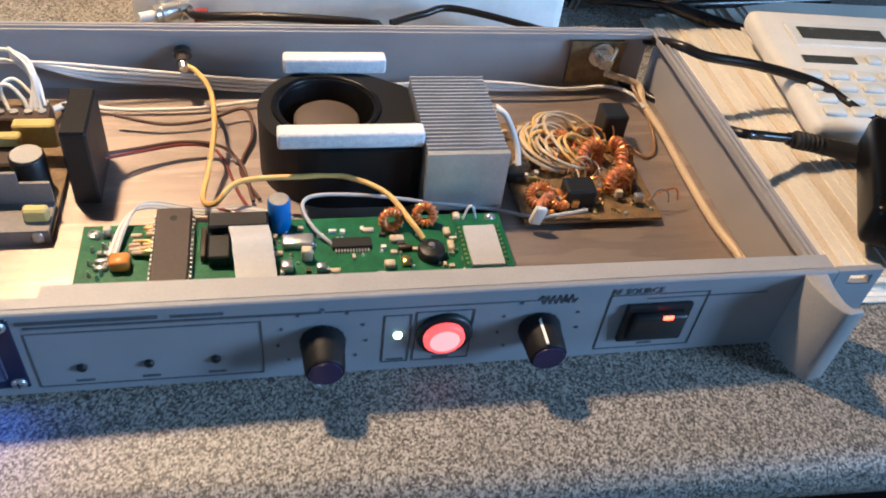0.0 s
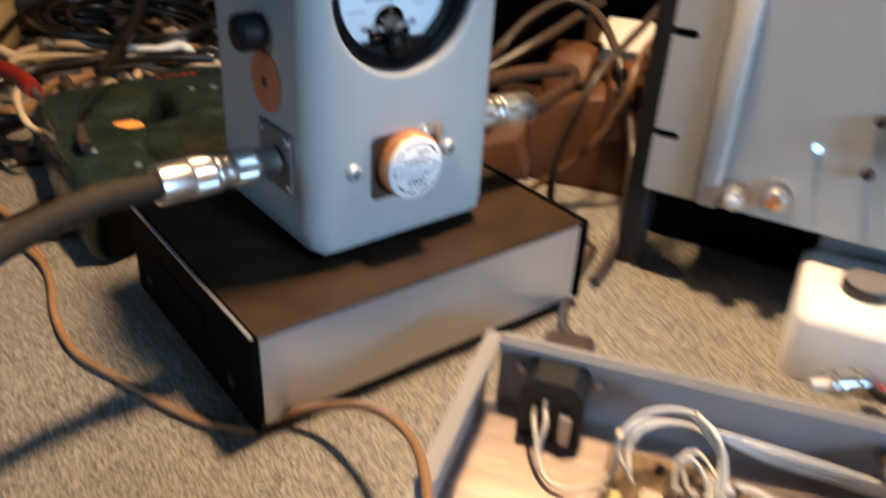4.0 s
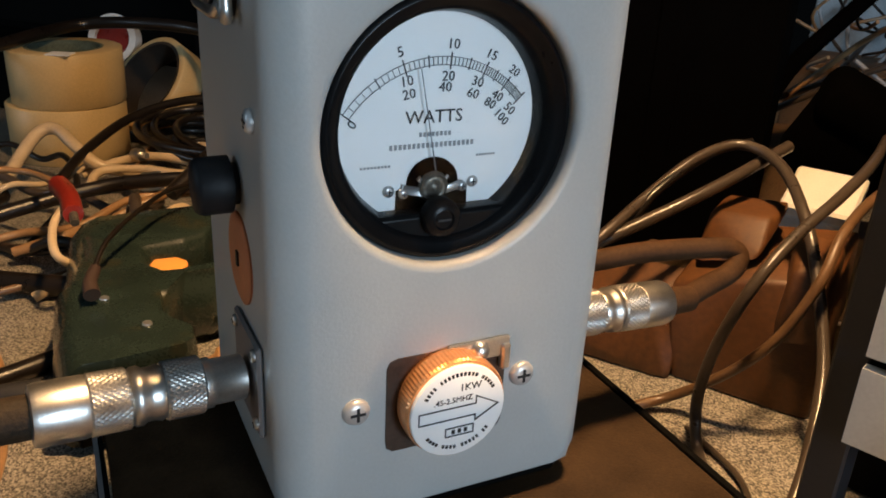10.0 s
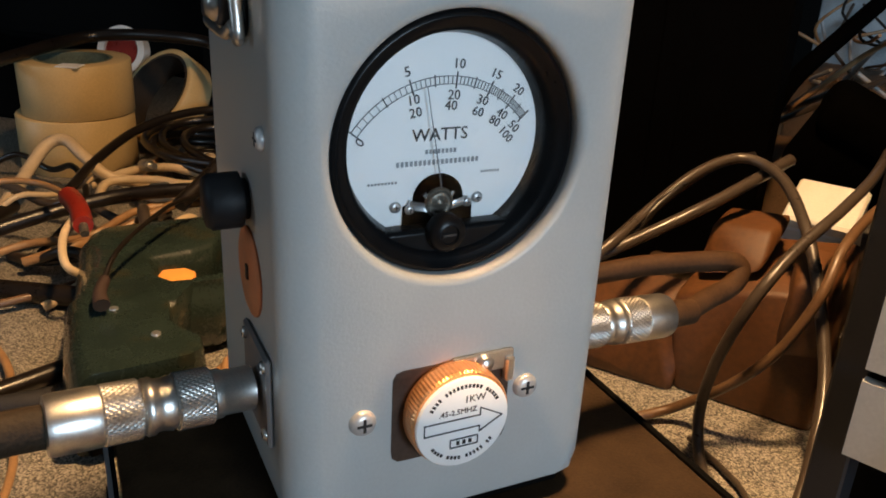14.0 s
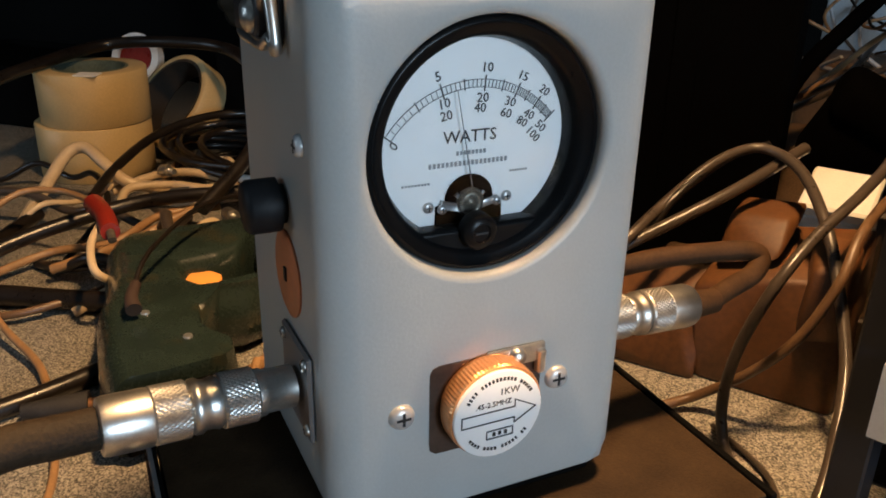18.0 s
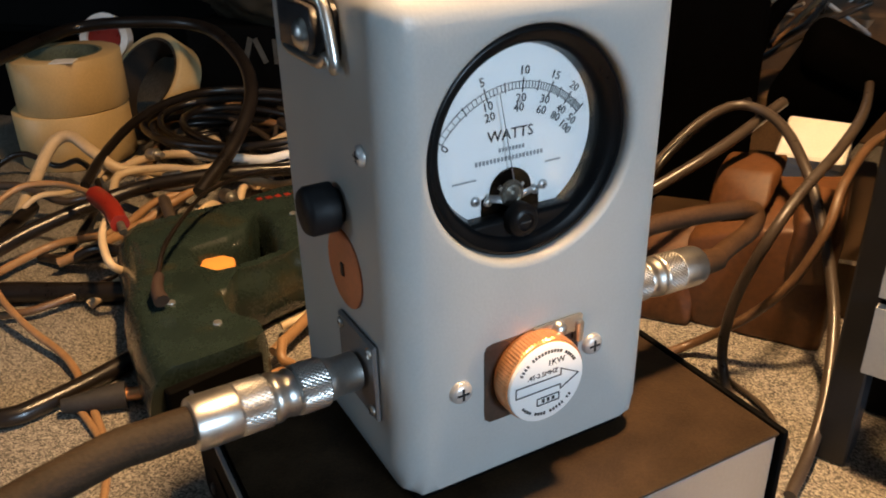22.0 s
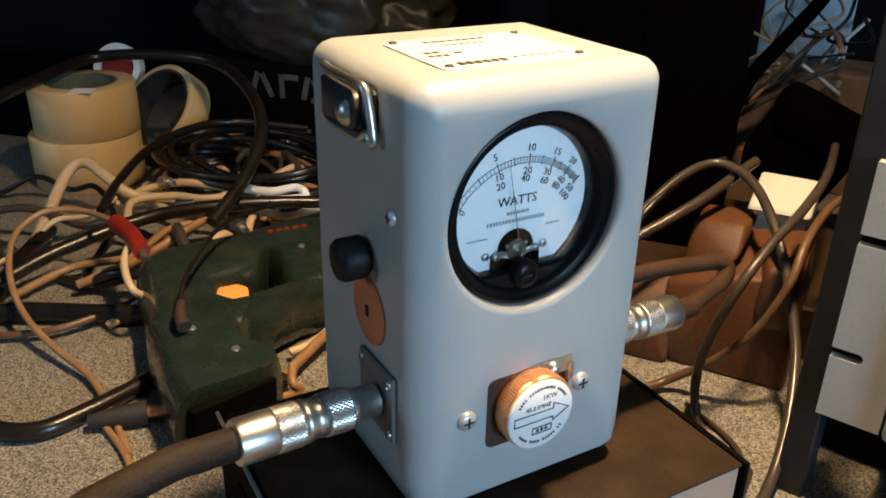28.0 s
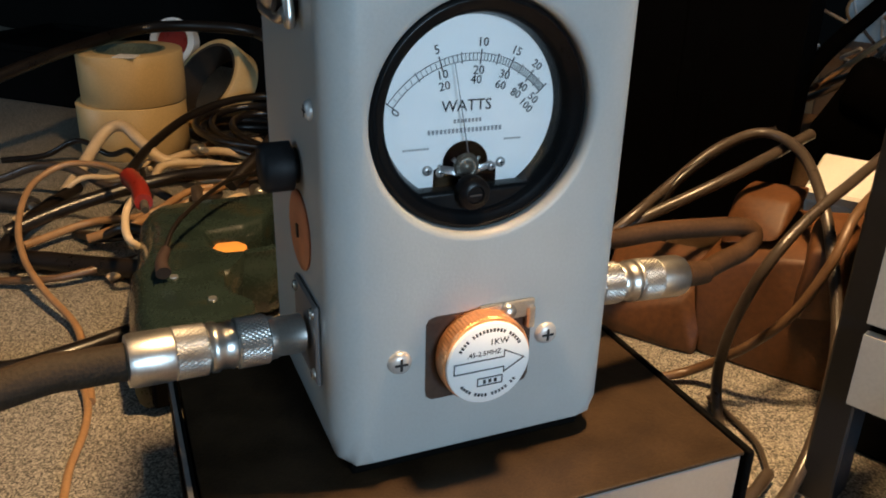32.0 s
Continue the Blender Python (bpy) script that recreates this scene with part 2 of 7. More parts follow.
M_PAPER = mat("paper_sheet", (0.80, 0.75, 0.66), 0.8, vary=0.06, scale=30, random_tint=0.07)
M_WOOD = mat("pale_wood", (0.48, 0.31, 0.16), 0.6, vary=0.18, scale=25, stretch=(1, 12, 1))
M_INSTR = mat("instrument_grey_green", (0.46, 0.47, 0.46), 0.48, vary=0.05, scale=25, fine=900)
M_EAR = mat("ear_light_grey", (0.50, 0.49, 0.46), 0.5, vary=0.08, scale=40, wear=((0.16, 0.11, 0.07), 45, 0.68))
M_CLOTH = mat("brown_leather", (0.100, 0.038, 0.010), 0.55, vary=0.3, scale=18, fine=300, bump=0.12)
M_SACK = mat("dull_plastic_bag", (0.045, 0.036, 0.024), 0.4, vary=0.3, scale=12)
M_LCDBLUE = mat("display_bezel_blue", (0.008, 0.011, 0.040), 0.3, vary=0.15)
M_LCDLIT = glow("display_lit", (0.115, 0.22, 1.0), 16.0)
# weak emission stands for display light spilling onto the surround
M_LCDRIM = glow("display_spill_blue", (0.01, 0.04, 1.0), 0.03)
M_REDLIT = glow("red_lit_cap", (1.0, 0.09, 0.07), 1.6, (0.5, 0.05, 0.03))
M_REDNEON = glow("neon_red", (1.0, 0.06, 0.02), 9.0, (0.4, 0.05, 0.03))
M_GREENLIT = glow("green_led_lit", (0.75, 1.0, 0.6), 4.0, (0.3, 0.5, 0.2))
M_RAIL = mat("dark_blue_grey", (0.014, 0.015, 0.018), 0.5, vary=0.15)
M_BEZEL = mat("bezel_black", (0.006, 0.006, 0.0065), 0.3, vary=0.2, spec=0.18, bump=0)
M_BRONZE = mat("dull_bronze", (0.075, 0.052, 0.040), 0.45, 0.4, vary=0.2, scale=90)
M_DUST = mat("dusty_brown_cable", (0.055, 0.028, 0.013), 0.7, vary=0.25, scale=70, spec=0.12)
M_GLASS = glass("clear_cover")
M_STRAP = mat("grey_black_leather", (0.055, 0.052, 0.055), 0.35, vary=0.2, scale=80)
M_TARNISH = mat("tarnished_metal", (0.17, 0.15, 0.12), 0.40, 0.6, vary=0.35, scale=400)
M_FAINT = mat("pale_grey_ink", (0.30, 0.31, 0.32), 0.6, vary=0.2, bump=0)
M_NEEDLE = mat("grey_needle", (0.16, 0.16, 0.17), 0.5, vary=0.1, bump=0)
M_CARTON = mat("brown_carton_card", (0.17, 0.10, 0.052), 0.75, vary=0.3, scale=30)
M_DIM = mat("dusk_brown_card", (0.045, 0.033, 0.024), 0.7, vary=0.3, scale=30)
M_REDHOT = glow("red_lit_centre", (1.0, 0.30, 0.25), 1.7, (0.5, 0.05, 0.03))
M_KNOB = mat("dull_black_knob", (0.009, 0.009, 0.010), 0.55, vary=0.2, spec=0.25)
M_PLATE = mat("grey_heat_plate", (0.22, 0.205, 0.20), 0.5, 0.3, vary=0.1, scale=60)
M_CARD = mat("tan_card_sheet", (0.72, 0.62, 0.48), 0.8, vary=0.1, scale=30)
M_WORN = mat("worn_white_print", (0.10, 0.09, 0.075), 0.8, vary=0.3, scale=60)
M_OLIVE = mat("olive_tape", (0.30, 0.26, 0.10), 0.45, vary=0.2)
# pale colour turns the unseen ceiling and south wall into reflectors
M_LIGHTPAINT = mat("pale_bounce_paint", (0.6, 0.6, 0.58), 0.8, vary=0.04, scale=4)
M_DUSK = mat("dull_blue_grey_board", (0.42, 0.48, 0.52), 0.6, vary=0.15, scale=14)
M_SILVER = mat("dull_silver_head", (0.60, 0.60, 0.59), 0.38, 0.45, vary=0.1, scale=200)
M_DUSTBLK = mat("dusty_black_jacket", (0.030, 0.020, 0.011), 0.72, vary=0.35, scale=45, fine=700, bump=0.25, spec=0.25)
M_UMBER = mat("umber_cable", (0.125, 0.070, 0.036), 0.35, vary=0.2, scale=70)
M_TEAL = mat("printed_core_card", (0.16, 0.20, 0.15), 0.6, vary=0.4, scale=40)
M_GRILLE = mat("grille_dark_grey", (0.10, 0.105, 0.115), 0.6, vary=0.2, scale=120)
M_PRINT = mat("faded_panel_print", (0.085, 0.088, 0.096), 0.6, vary=0.25, scale=200, bump=0)
M_KNOBBLUE = mat("blue_black_cap", (0.014, 0.013, 0.060), 0.35, vary=0.2)


def brush(m, amount):
    """Stretches the gloss of a brushed plate along its depth."""
    nt = m.node_tree
    b = nt.nodes["Principled BSDF"]
    tn = nt.nodes.new("ShaderNodeTangent")
    tn.direction_type, tn.axis = "RADIAL", "X"
    nt.links.new(tn.outputs[0], b.inputs["Tangent"])
    b.inputs["Anisotropic"].default_value = amount


brush(M_FLOOR, 0.4)


# ---- shape helpers ----
def thing(name, label, category, m=None, group="", kind=""):
    e = new(name)
    e.empty_display_size = 0.01
    if m is not None:
        e.matrix_world = m
    return tagged(e, label, category, group, kind)


def part(name, bm, material, parent=None, label="", smooth=False, m=None):
    bmesh.ops.recalc_face_normals(bm, faces=bm.faces)
    me = bpy.data.meshes.new(name)
    bm.to_mesh(me)
    bm.free()
    me.materials.append(material)
    if smooth:
        me.shade_smooth()
        me.set_sharp_from_angle(angle=radians(56))
    ob = new(name, me)
    if parent is not None:
        ob.parent = parent
    if m is not None:
        ob.matrix_local = m
    if label:
        tagged(ob, label)
    return ob


def solo(name, bm, material, label, category, m=None, smooth=False, group="", kind=""):
    """A thing that is one mesh."""
    ob = part(name, bm, material, None, "", smooth)
    if m is not None:
        ob.matrix_world = m
    return tagged(ob, label, category, group, kind)


def rbox(bm, c, s, r=0.0, seg=2, m=None):
    """A box about c with sizes s and its edges rounded by r."""
    g = bmesh.ops.create_cube(bm, size=1.0)
    for v in g["verts"]:
        v.co = Vector((v.co.x * s[0] + c[0], v.co.y * s[1] + c[1], v.co.z * s[2] + c[2]))
        if m is not None:
            v.co = m @ v.co
    if r:
        es = list({e for v in g["verts"] for e in v.link_edges})
        bmesh.ops.bevel(bm, geom=es, offset=r, segments=seg, affect="EDGES", profile=0.5)
    return bm


def B(c, s, r=0.0, seg=2, m=None):
    return rbox(bmesh.new(), c, s, r, seg, m)


def frame_of(axis):
    a = Vector(axis).normalized()
    return a.to_track_quat("Z", "Y").to_matrix().to_4x4()


def lathe(bm, prof, base=(0, 0, 0), axis=(0, 0, 1), n=24, rough=0.0, caps=True):
    """Turns a profile of (radius, height) about an axis through base."""
    m = Matrix.Translation(base) @ frame_of(axis)
    rings = []
    for r, h in prof:
        rings.append([bm.verts.new(m @ Vector((r * (1 + (rough if i % 2 else 0)) * math.cos(2 * math.pi * i / n), r * (1 + (rough if i % 2 else 0)) * math.sin(2 * math.pi * i / n), h))) for i in range(n)])
    for a, b in zip(rings, rings[1:]):
        for i in range(n):
            bm.faces.new((a[i], a[(i + 1) % n], b[(i + 1) % n], b[i]))
    if caps:
        bm.faces.new(rings[0][::-1])
        bm.faces.new(rings[-1])
    return bm


def C(prof, base=(0, 0, 0), axis=(0, 0, 1), n=24, rough=0.0, caps=True):
    return lathe(bmesh.new(), prof, base, axis, n, rough, caps)


def spline(pts, step=6):
    p = [Vector(q) for q in pts]
    p = [p[0] * 2 - p[1]] + p + [p[-1] * 2 - p[-2]]
    out = []
    for i in range(1, len(p) - 2):
        for k in range(step):
            t = k / step
            a, b, c, d = p[i - 1], p[i], p[i + 1], p[i + 2]
            out.append(0.5 * (2 * b + (c - a) * t + (2 * a - 5 * b + 4 * c - d) * t * t + (3 * b - a - 3 * c + d) * t ** 3))
    return out + [p[-2]]


def tube(bm, pts, r, n=8, step=6, r2=None):
    """A round cable along a smooth line through pts."""
    q = spline(pts, step) if step > 1 else [Vector(p) for p in pts]
    up = Vector((0, 0, 1))
    rings = []
    for i, c in enumerate(q):
        d = (q[min(i + 1, len(q) - 1)] - q[max(i - 1, 0)])
        d = d.normalized() if d.length > 1e-9 else Vector((1, 0, 0))
        x = d.cross(up)
        x = x.normalized() if x.length > 1e-3 else Vector((1, 0, 0))
        up = x.cross(d).normalized()
        rr = r if r2 is None else r + (r2 - r) * i / (len(q) - 1)
        rings.append([bm.verts.new(c + (x * math.cos(2 * math.pi * k / n) + up * math.sin(2 * math.pi * k / n)) * rr) for k in range(n)])
    for a, b in zip(rings, rings[1:]):
        for i in range(n):
            bm.faces.new((a[i], a[(i + 1) % n], b[(i + 1) % n], b[i]))
    bm.faces.new(rings[0][::-1])
    bm.faces.new(rings[-1])
    return bm


def T(pts, r, n=8, step=6, r2=None):
    return tube(bmesh.new(), pts, r, n, step, r2)


def prism(bm, outline, h0, h1, m=None):
    """A flat outline of (x, y), drawn from h0 up to h1."""
    m = m or Matrix.Identity(4)
    a = [bm.verts.new(m @ Vector((x, y, h0))) for x, y in outline]
    b = [bm.verts.new(m @ Vector((x, y, h1))) for x, y in outline]
    bm.faces.new(a[::-1])
    bm.faces.new(b)
    for i in range(len(a)):
        j = (i + 1) % len(a)
        bm.faces.new((a[i], a[j], b[j], b[i]))
    return bm


def rrect(w, h, r, k=6, cx=0.0, cy=0.0):
    """The outline of a rounded rectangle."""
    out = []
    for i, (sx, sy) in enumerate(((1, 1), (-1, 1), (-1, -1), (1, -1))):
        for j in range(k + 1):
            a = math.pi / 2 * (i + j / k)
            out.append((cx + sx * (w / 2 - r) + r * math.cos(a), cy + sy * (h / 2 - r) + r * math.sin(a)))
    return out


def holed(bm, outer, hole, h0, h1, m):
    """A plate with one opening: two outlines with as many points each, joined ring to ring, from h0 to h1."""
    ring = [[bm.verts.new(m @ Vector((x, y, h))) for x, y in o] for o, h in ((outer, h0), (hole, h0), (hole, h1), (outer, h1))]
    n = len(outer)
    for a, b in zip(ring, ring[1:] + ring[:1]):
        for i in range(n):
            j = (i + 1) % n
            bm.faces.new((a[i], a[j], b[j], b[i]))
    return bm


def radial(w, h, r, cx, cy, n, hx, hy):
    """Points of a rounded rectangle about (cx, cy), one on each of n rays from (hx, hy)."""
    base = rrect(w, h, r, 8, cx, cy)
    out = []
    for i in range(n):
        a = 2 * math.pi * i / n
        d = Vector((math.cos(a), math.sin(a)))
        best = None
        for p, q in zip(base, base[1:] + base[:1]):
            p, q = Vector(p) - Vector((hx, hy)), Vector(q) - Vector((hx, hy))
            e = q - p
            den = d.x * e.y - d.y * e.x
            if abs(den) < 1e-12:
                continue
            t = (p.x * e.y - p.y * e.x) / den
            u = (p.x * d.y - p.y * d.x) / den
            if t > 0 and -1e-6 <= u <= 1 + 1e-6:
                best = t if best is None else max(best, t)
        out.append((hx + d.x * best, hy + d.y * best))
    return out


def circle(r, n, cx=0.0, cy=0.0):
    return [(cx + r * math.cos(2 * math.pi * i / n), cy + r * math.sin(2 * math.pi * i / n)) for i in range(n)]


def words(bm, text, size, m, depth=0.00012, align="CENTER"):
    """Lettering in the built-in font as thin raised shapes."""
    cu = bpy.data.curves.new("lettering", "FONT")
    cu.body, cu.size, cu.align_x, cu.align_y, cu.extrude, cu.resolution_u = text, size, align, "CENTER", depth, 2
    ob = bpy.data.objects.new("lettering", cu)
    me = bpy.data.meshes.new_from_object(ob)
    me.transform(m)
    bm.from_mesh(me)
    bpy.data.objects.remove(ob)
    bpy.data.curves.remove(cu)
    bpy.data.meshes.remove(me)
    return bm


def cross_screw(name, parent, c, axis, r, material=None, h=0.0022, label=""):
    """A pan-head screw with a cross slot."""
    s = part(name, C([(r, 0), (r, h * 0.35), (r * 0.85, h * 0.8), (r * 0.45, h)], c, axis, 20), material or M_STEEL, parent, label, True)
    m = Matrix.Translation(c) @ frame_of(axis)
    bm = bmesh.new()
    rbox(bm, (0, 0, h * 0.95), (r * 1.1, r * 0.22, h * 0.2), m=m)
    rbox(bm, (0, 0, h * 0.95 + 0.00002), (r * 0.22, r * 1.1, h * 0.2), m=m)
    part("cross_slot", bm, M_INK, s)
    return s


# ---- the room and the bench ----
bm = bmesh.new()
prof = [(-0.046, -0.030), (-0.052, -0.026), (-0.0555, -0.019), (-0.0565, -0.012), (-0.0545, -0.006), (-0.050, -0.0018), (-0.043, 0.0), (1.25, 0.0), (1.25, -0.030)]
prism(bm, prof, -2.2, 2.2, Matrix(((0, 0, 1, 0), (1, 0, 0, 0), (0, 1, 0, 0), (0, 0, 0, 1))))
solo("workbench", bm, M_BENCH, "speckled grey laminate workbench top with a rounded front edge", "workbench", pose(0.2, 0.002, 0, 0, 0, -2.0), True, kind="structure")
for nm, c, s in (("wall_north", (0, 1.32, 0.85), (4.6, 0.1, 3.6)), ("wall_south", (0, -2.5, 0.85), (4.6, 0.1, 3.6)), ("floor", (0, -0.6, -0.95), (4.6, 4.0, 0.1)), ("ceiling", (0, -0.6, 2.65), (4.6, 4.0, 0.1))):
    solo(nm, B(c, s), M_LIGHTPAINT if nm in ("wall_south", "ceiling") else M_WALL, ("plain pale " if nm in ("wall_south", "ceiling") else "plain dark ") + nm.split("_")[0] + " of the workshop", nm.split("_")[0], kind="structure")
bm = bmesh.new()
w_m = Matrix(((0, 0, 1, 2.2), (1, 0, 0, 0), (0, 1, 0, 0), (0, 0, 0, 1)))
holed(bm, radial(4.0, 3.6, 0.001, -0.6, 0.85, 48, -0.85, 0.8), radial(1.0, 1.1, 0.001, -0.85, 0.8, 48, -0.85, 0.8), 0, 0.1, w_m)
solo("wall_east", bm, M_WALL, "plain dark wall with a window opening", "wall", kind="structure")
# this opening is made only for the added left fill lamp
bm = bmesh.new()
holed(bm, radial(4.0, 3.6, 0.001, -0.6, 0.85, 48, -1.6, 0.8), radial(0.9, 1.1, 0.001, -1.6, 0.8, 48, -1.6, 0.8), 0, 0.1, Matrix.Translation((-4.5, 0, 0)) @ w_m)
solo("wall_west", bm, M_WALL, "plain dark wall with an opening added for the fill lamp", "wall", kind="structure")
# added block hides the lit far bench and stands for darkness
solo("dark_backdrop_block", B((-1.25, 1.065, 0.85), (1.86, 0.40, 3.56)), M_WALL, "near-black block added to darken the view behind the tangle", "wall", kind="structure")


# ---- the open rack unit ----
rack = thing("rack_unit", "open grey rack-mount radio source with its lid off, on the bench", "electronic instrument")
PW, PZ0, PZ1 = 0.4826, 0.001, 0.0445
bm = bmesh.new()
rbox(bm, (PW / 2, 0.0015, (PZ0 + PZ1) / 2), (PW - 0.040, 0.003, PZ1 - PZ0), 0.0006, 1)
part("front_panel", bm, M_PANEL, rack, "grey painted front panel")
for sx in (0, 1):
    ear = bmesh.new()
    # an ear with two open slots
    x0 = 0.0 if sx == 0 else PW - 0.0202
    for z0, z1, w in ((PZ0, 0.0062, 0.0202), (0.0114, 0.0366, 0.0202), (0.0418, PZ1, 0.0202)):
        rbox(ear, (x0 + 0.0101, 0.0015, (z0 + z1) / 2), (0.0202, 0.003, z1 - z0))
    for z in (0.0088, 0.0392):
        rbox(ear, (x0 + (0.0172 if sx == 0 else 0.0030), 0.0015, z), (0.0060, 0.003, 0.0052))
        rbox(ear, (x0 + (0.0018 if sx == 0 else 0.0184), 0.0015, z), (0.0036, 0.003, 0.0052))
    part("panel_ear", ear, M_PANEL, rack, "rack ear with slotted holes")
    # handle: an upright cast section, wedge-shaped in plan with a thin outer lip
    o = [(0.0255, 0.0), (0.0355, 0.0), (0.0357, -0.006), (0.0330, -0.0155), (0.0305, -0.0207), (0.0280, -0.0222), (0.0212, -0.0212), (0.0208, -0.0194), (0.0258, -0.0196), (0.0276, -0.0160), (0.0272, -0.0080)]
    if sx:
        o = [(PW - x, y) for x, y in o][::-1]
    bm = bmesh.new()
    prism(bm, o, 0.0022, 0.0440)
    es = [e for e in bm.edges if abs((e.verts[0].co - e.verts[1].co).z) < 1e-6]
    bmesh.ops.bevel(bm, geom=es, offset=0.0005, segments=2, affect="EDGES", profile=0.5)
    part("handle", bm, M_RIM, rack, "grey cast handle with a curved outer lip", True)
# flange along the top of the panel, cut back over the display
bm = bmesh.new()
prism(bm, [(0.022, 0.003), (0.4615, 0.003), (0.4615, 0.0102), (0.160, 0.0135), (0.160, 0.0078), (0.0735, 0.0078), (0.0735, 0.0135), (0.022, 0.0135)], 0.0425, 0.0443)
rbox(bm, (PW / 2, 0.00375, 0.0415), (0.439, 0.0015, 0.002))
part("top_flange", bm, M_RIM, rack, "pale grey folded flange")
# case walls: folded sheet with a grooved rim
WX0, WX1, WY, WZ = 0.0225, 0.4625, 0.2010, 0.0405


def wall_profile(bm, a, b, inward):
    """A folded wall from a to b with a ridged rim that leans inward."""
    a, b, n = Vector(a), Vector(b), Vector(inward)
    sec = [(0, 0.001), (0, WZ), (0.0016, WZ), (0.0016, WZ - 0.0010), (0.0030, WZ - 0.0010), (0.0030, WZ + 0.0002), (0.0042, WZ + 0.0002), (0.0042, WZ - 0.0014), (0.0056, WZ - 0.0014), (0.0056, WZ - 0.0006), (0.0068, WZ - 0.0006), (0.0068, WZ - 0.0036), (0.0056, WZ - 0.0036), (0.0056, WZ - 0.0026), (0.0016, WZ - 0.0026), (0.0016, 0.001)]
    rows = [[bm.verts.new((p.x + n.x * w, p.y + n.y * w, z)) for w, z in sec] for p in (a, b)]
    for i in range(len(sec)):
        j = (i + 1) % len(sec)
        bm.faces.new((rows[0][i], rows[0][j], rows[1][j], rows[1][i]))
    bm.faces.new(rows[0][::-1])
    bm.faces.new(rows[1])
    return bm


part("side_wall", wall_profile(bmesh.new(), (WX0, 0.004, 0), (WX0, WY, 0), (1, 0, 0)), M_CASE, rack, "grey folded side wall with a ridged rim")
part("side_wall", wall_profile(bmesh.new(), (WX1, 0.004, 0), (WX1, WY, 0), (-1, 0, 0)), M_CASE, rack, "grey folded side wall with a ridged rim")
part("back_wall", wall_profile(bmesh.new(), (WX0 + 0.0072, WY, 0), (WX1 - 0.0072, WY, 0), (0, -1, 0)), M_CASE, rack, "grey folded back wall with a ridged rim")
part("floor_plate", B(((WX0 + WX1) / 2, 0.102, 0.0022), (0.436, 0.194, 0.0016)), M_FLOOR, rack, "brushed bare aluminium floor plate")
for x in (0.0335, 0.06, 0.095, 0.132):
    part("rivet", C([(0.0016, 0), (0.0014, 0.0007), (0.0006, 0.001)], (x, 0.018, 0.003), n=12), M_STEEL, rack, "", True)
# printed lines of the panel
bm = bmesh.new()


def line_box(bm, x0, x1, z0, z1, w=0.0004, y=-0.0002):
    for c, s in ((((x0 + x1) / 2, y, z0), (x1 - x0, 0.0003, w)), (((x0 + x1) / 2, y, z1), (x1 - x0, 0.0003, w)), ((x0, y, (z0 + z1) / 2), (w, 0.0003, z1 - z0)), ((x1, y, (z0 + z1) / 2), (w, 0.0003, z1 - z0))):
        rbox(bm, c, s)


for q in ((0.1545, 0.2335, 0.0055, 0.0345), (0.2785, 0.2885, 0.0065, 0.0335), (0.2905, 0.3125, 0.0065, 0.0345), (0.3665, 0.4080, 0.0055, 0.0375), (0.0370, 0.0640, 0.0055, 0.0385)):
    fb = bmesh.new()
    line_box(fb, *q)
    part("printed_frame", fb, M_PRINT, rack, "thin dark printed frame")
rbox(bm, (0.2050, -0.0002, 0.0375), (0.100, 0.0003, 0.0010))
rbox(bm, (0.2960, -0.0002, 0.0375), (0.080, 0.0003, 0.0004))
part("title_line", bm, M_PRINT, rack, "dark printed title lines")
bm = bmesh.new()
zz = [(0.3370 + 0.0012 * i, 0.0375 + (0.0022 if i % 2 else -0.0022) * (0 < i < 13)) for i in range(14)]
for (x0, z0), (x1, z1) in zip(zz, zz[1:]):
    d = Vector((x1 - x0, 0, z1 - z0))
    rbox(bm, (0, 0, 0), (d.length + 0.0003, 0.0003, 0.00045), m=Matrix.Translation(((x0 + x1) / 2, -0.0002, (z0 + z1) / 2)) @ Matrix.Rotation(-math.atan2(d.z, d.x), 4, "Y"))
part("wave_mark", bm, M_PRINT, rack, "printed zigzag wave mark")
bm = bmesh.new()
rbox(bm, (0.4080, -0.0002, 0.0350), (0.052, 0.0003, 0.0004))
UP = Matrix(((1, 0, 0, 0), (0, 0, -1, 0), (0, 1, 0, 0), (0, 0, 0, 1)))
words(bm, "RF SOURCE", 0.0042, Matrix.Translation((0.3770, -0.0002, 0.0395)) @ UP)
part("unit_title", bm, M_PRINT, rack, "printed unit title")
part("grille_recess", B((0.0545, -0.00005, 0.0220), (0.0130, 0.0002, 0.0265)), M_GRILLE, rack, "darker grey grille field")
for i in range(11):
    part("grille_line", B((0.0545, -0.0004, 0.0100 + i * 0.0024), (0.0122 - 0.0022 * (i % 3), 0.0005, 0.0009)), M_PANEL, rack)
for x, z, w, h in ((0.1760, 0.0400, 0.046, 0.0016), (0.2120, 0.0398, 0.018, 0.0012)):
    part("legend_bar", B((x, -0.0002, z), (w, 0.0003, h)), M_PRINT, rack)
for x in (0.170, 0.193, 0.2165, 0.2835, 0.3015, 0.388):
    part("legend_bar", B((x, -0.0002, 0.0078), (0.0065, 0.0003, 0.0010)), M_PRINT, rack)
for cx in (0.2555, 0.3395):
    for i in range(9):
        a = radians(-40 + 32.5 * i)
        part("scale_dot", B((cx + 0.0165 * math.cos(a), -0.0002, 0.0225 + 0.0165 * math.sin(a)), (0.0011, 0.0003, 0.0011)), M_PRINT, rack)
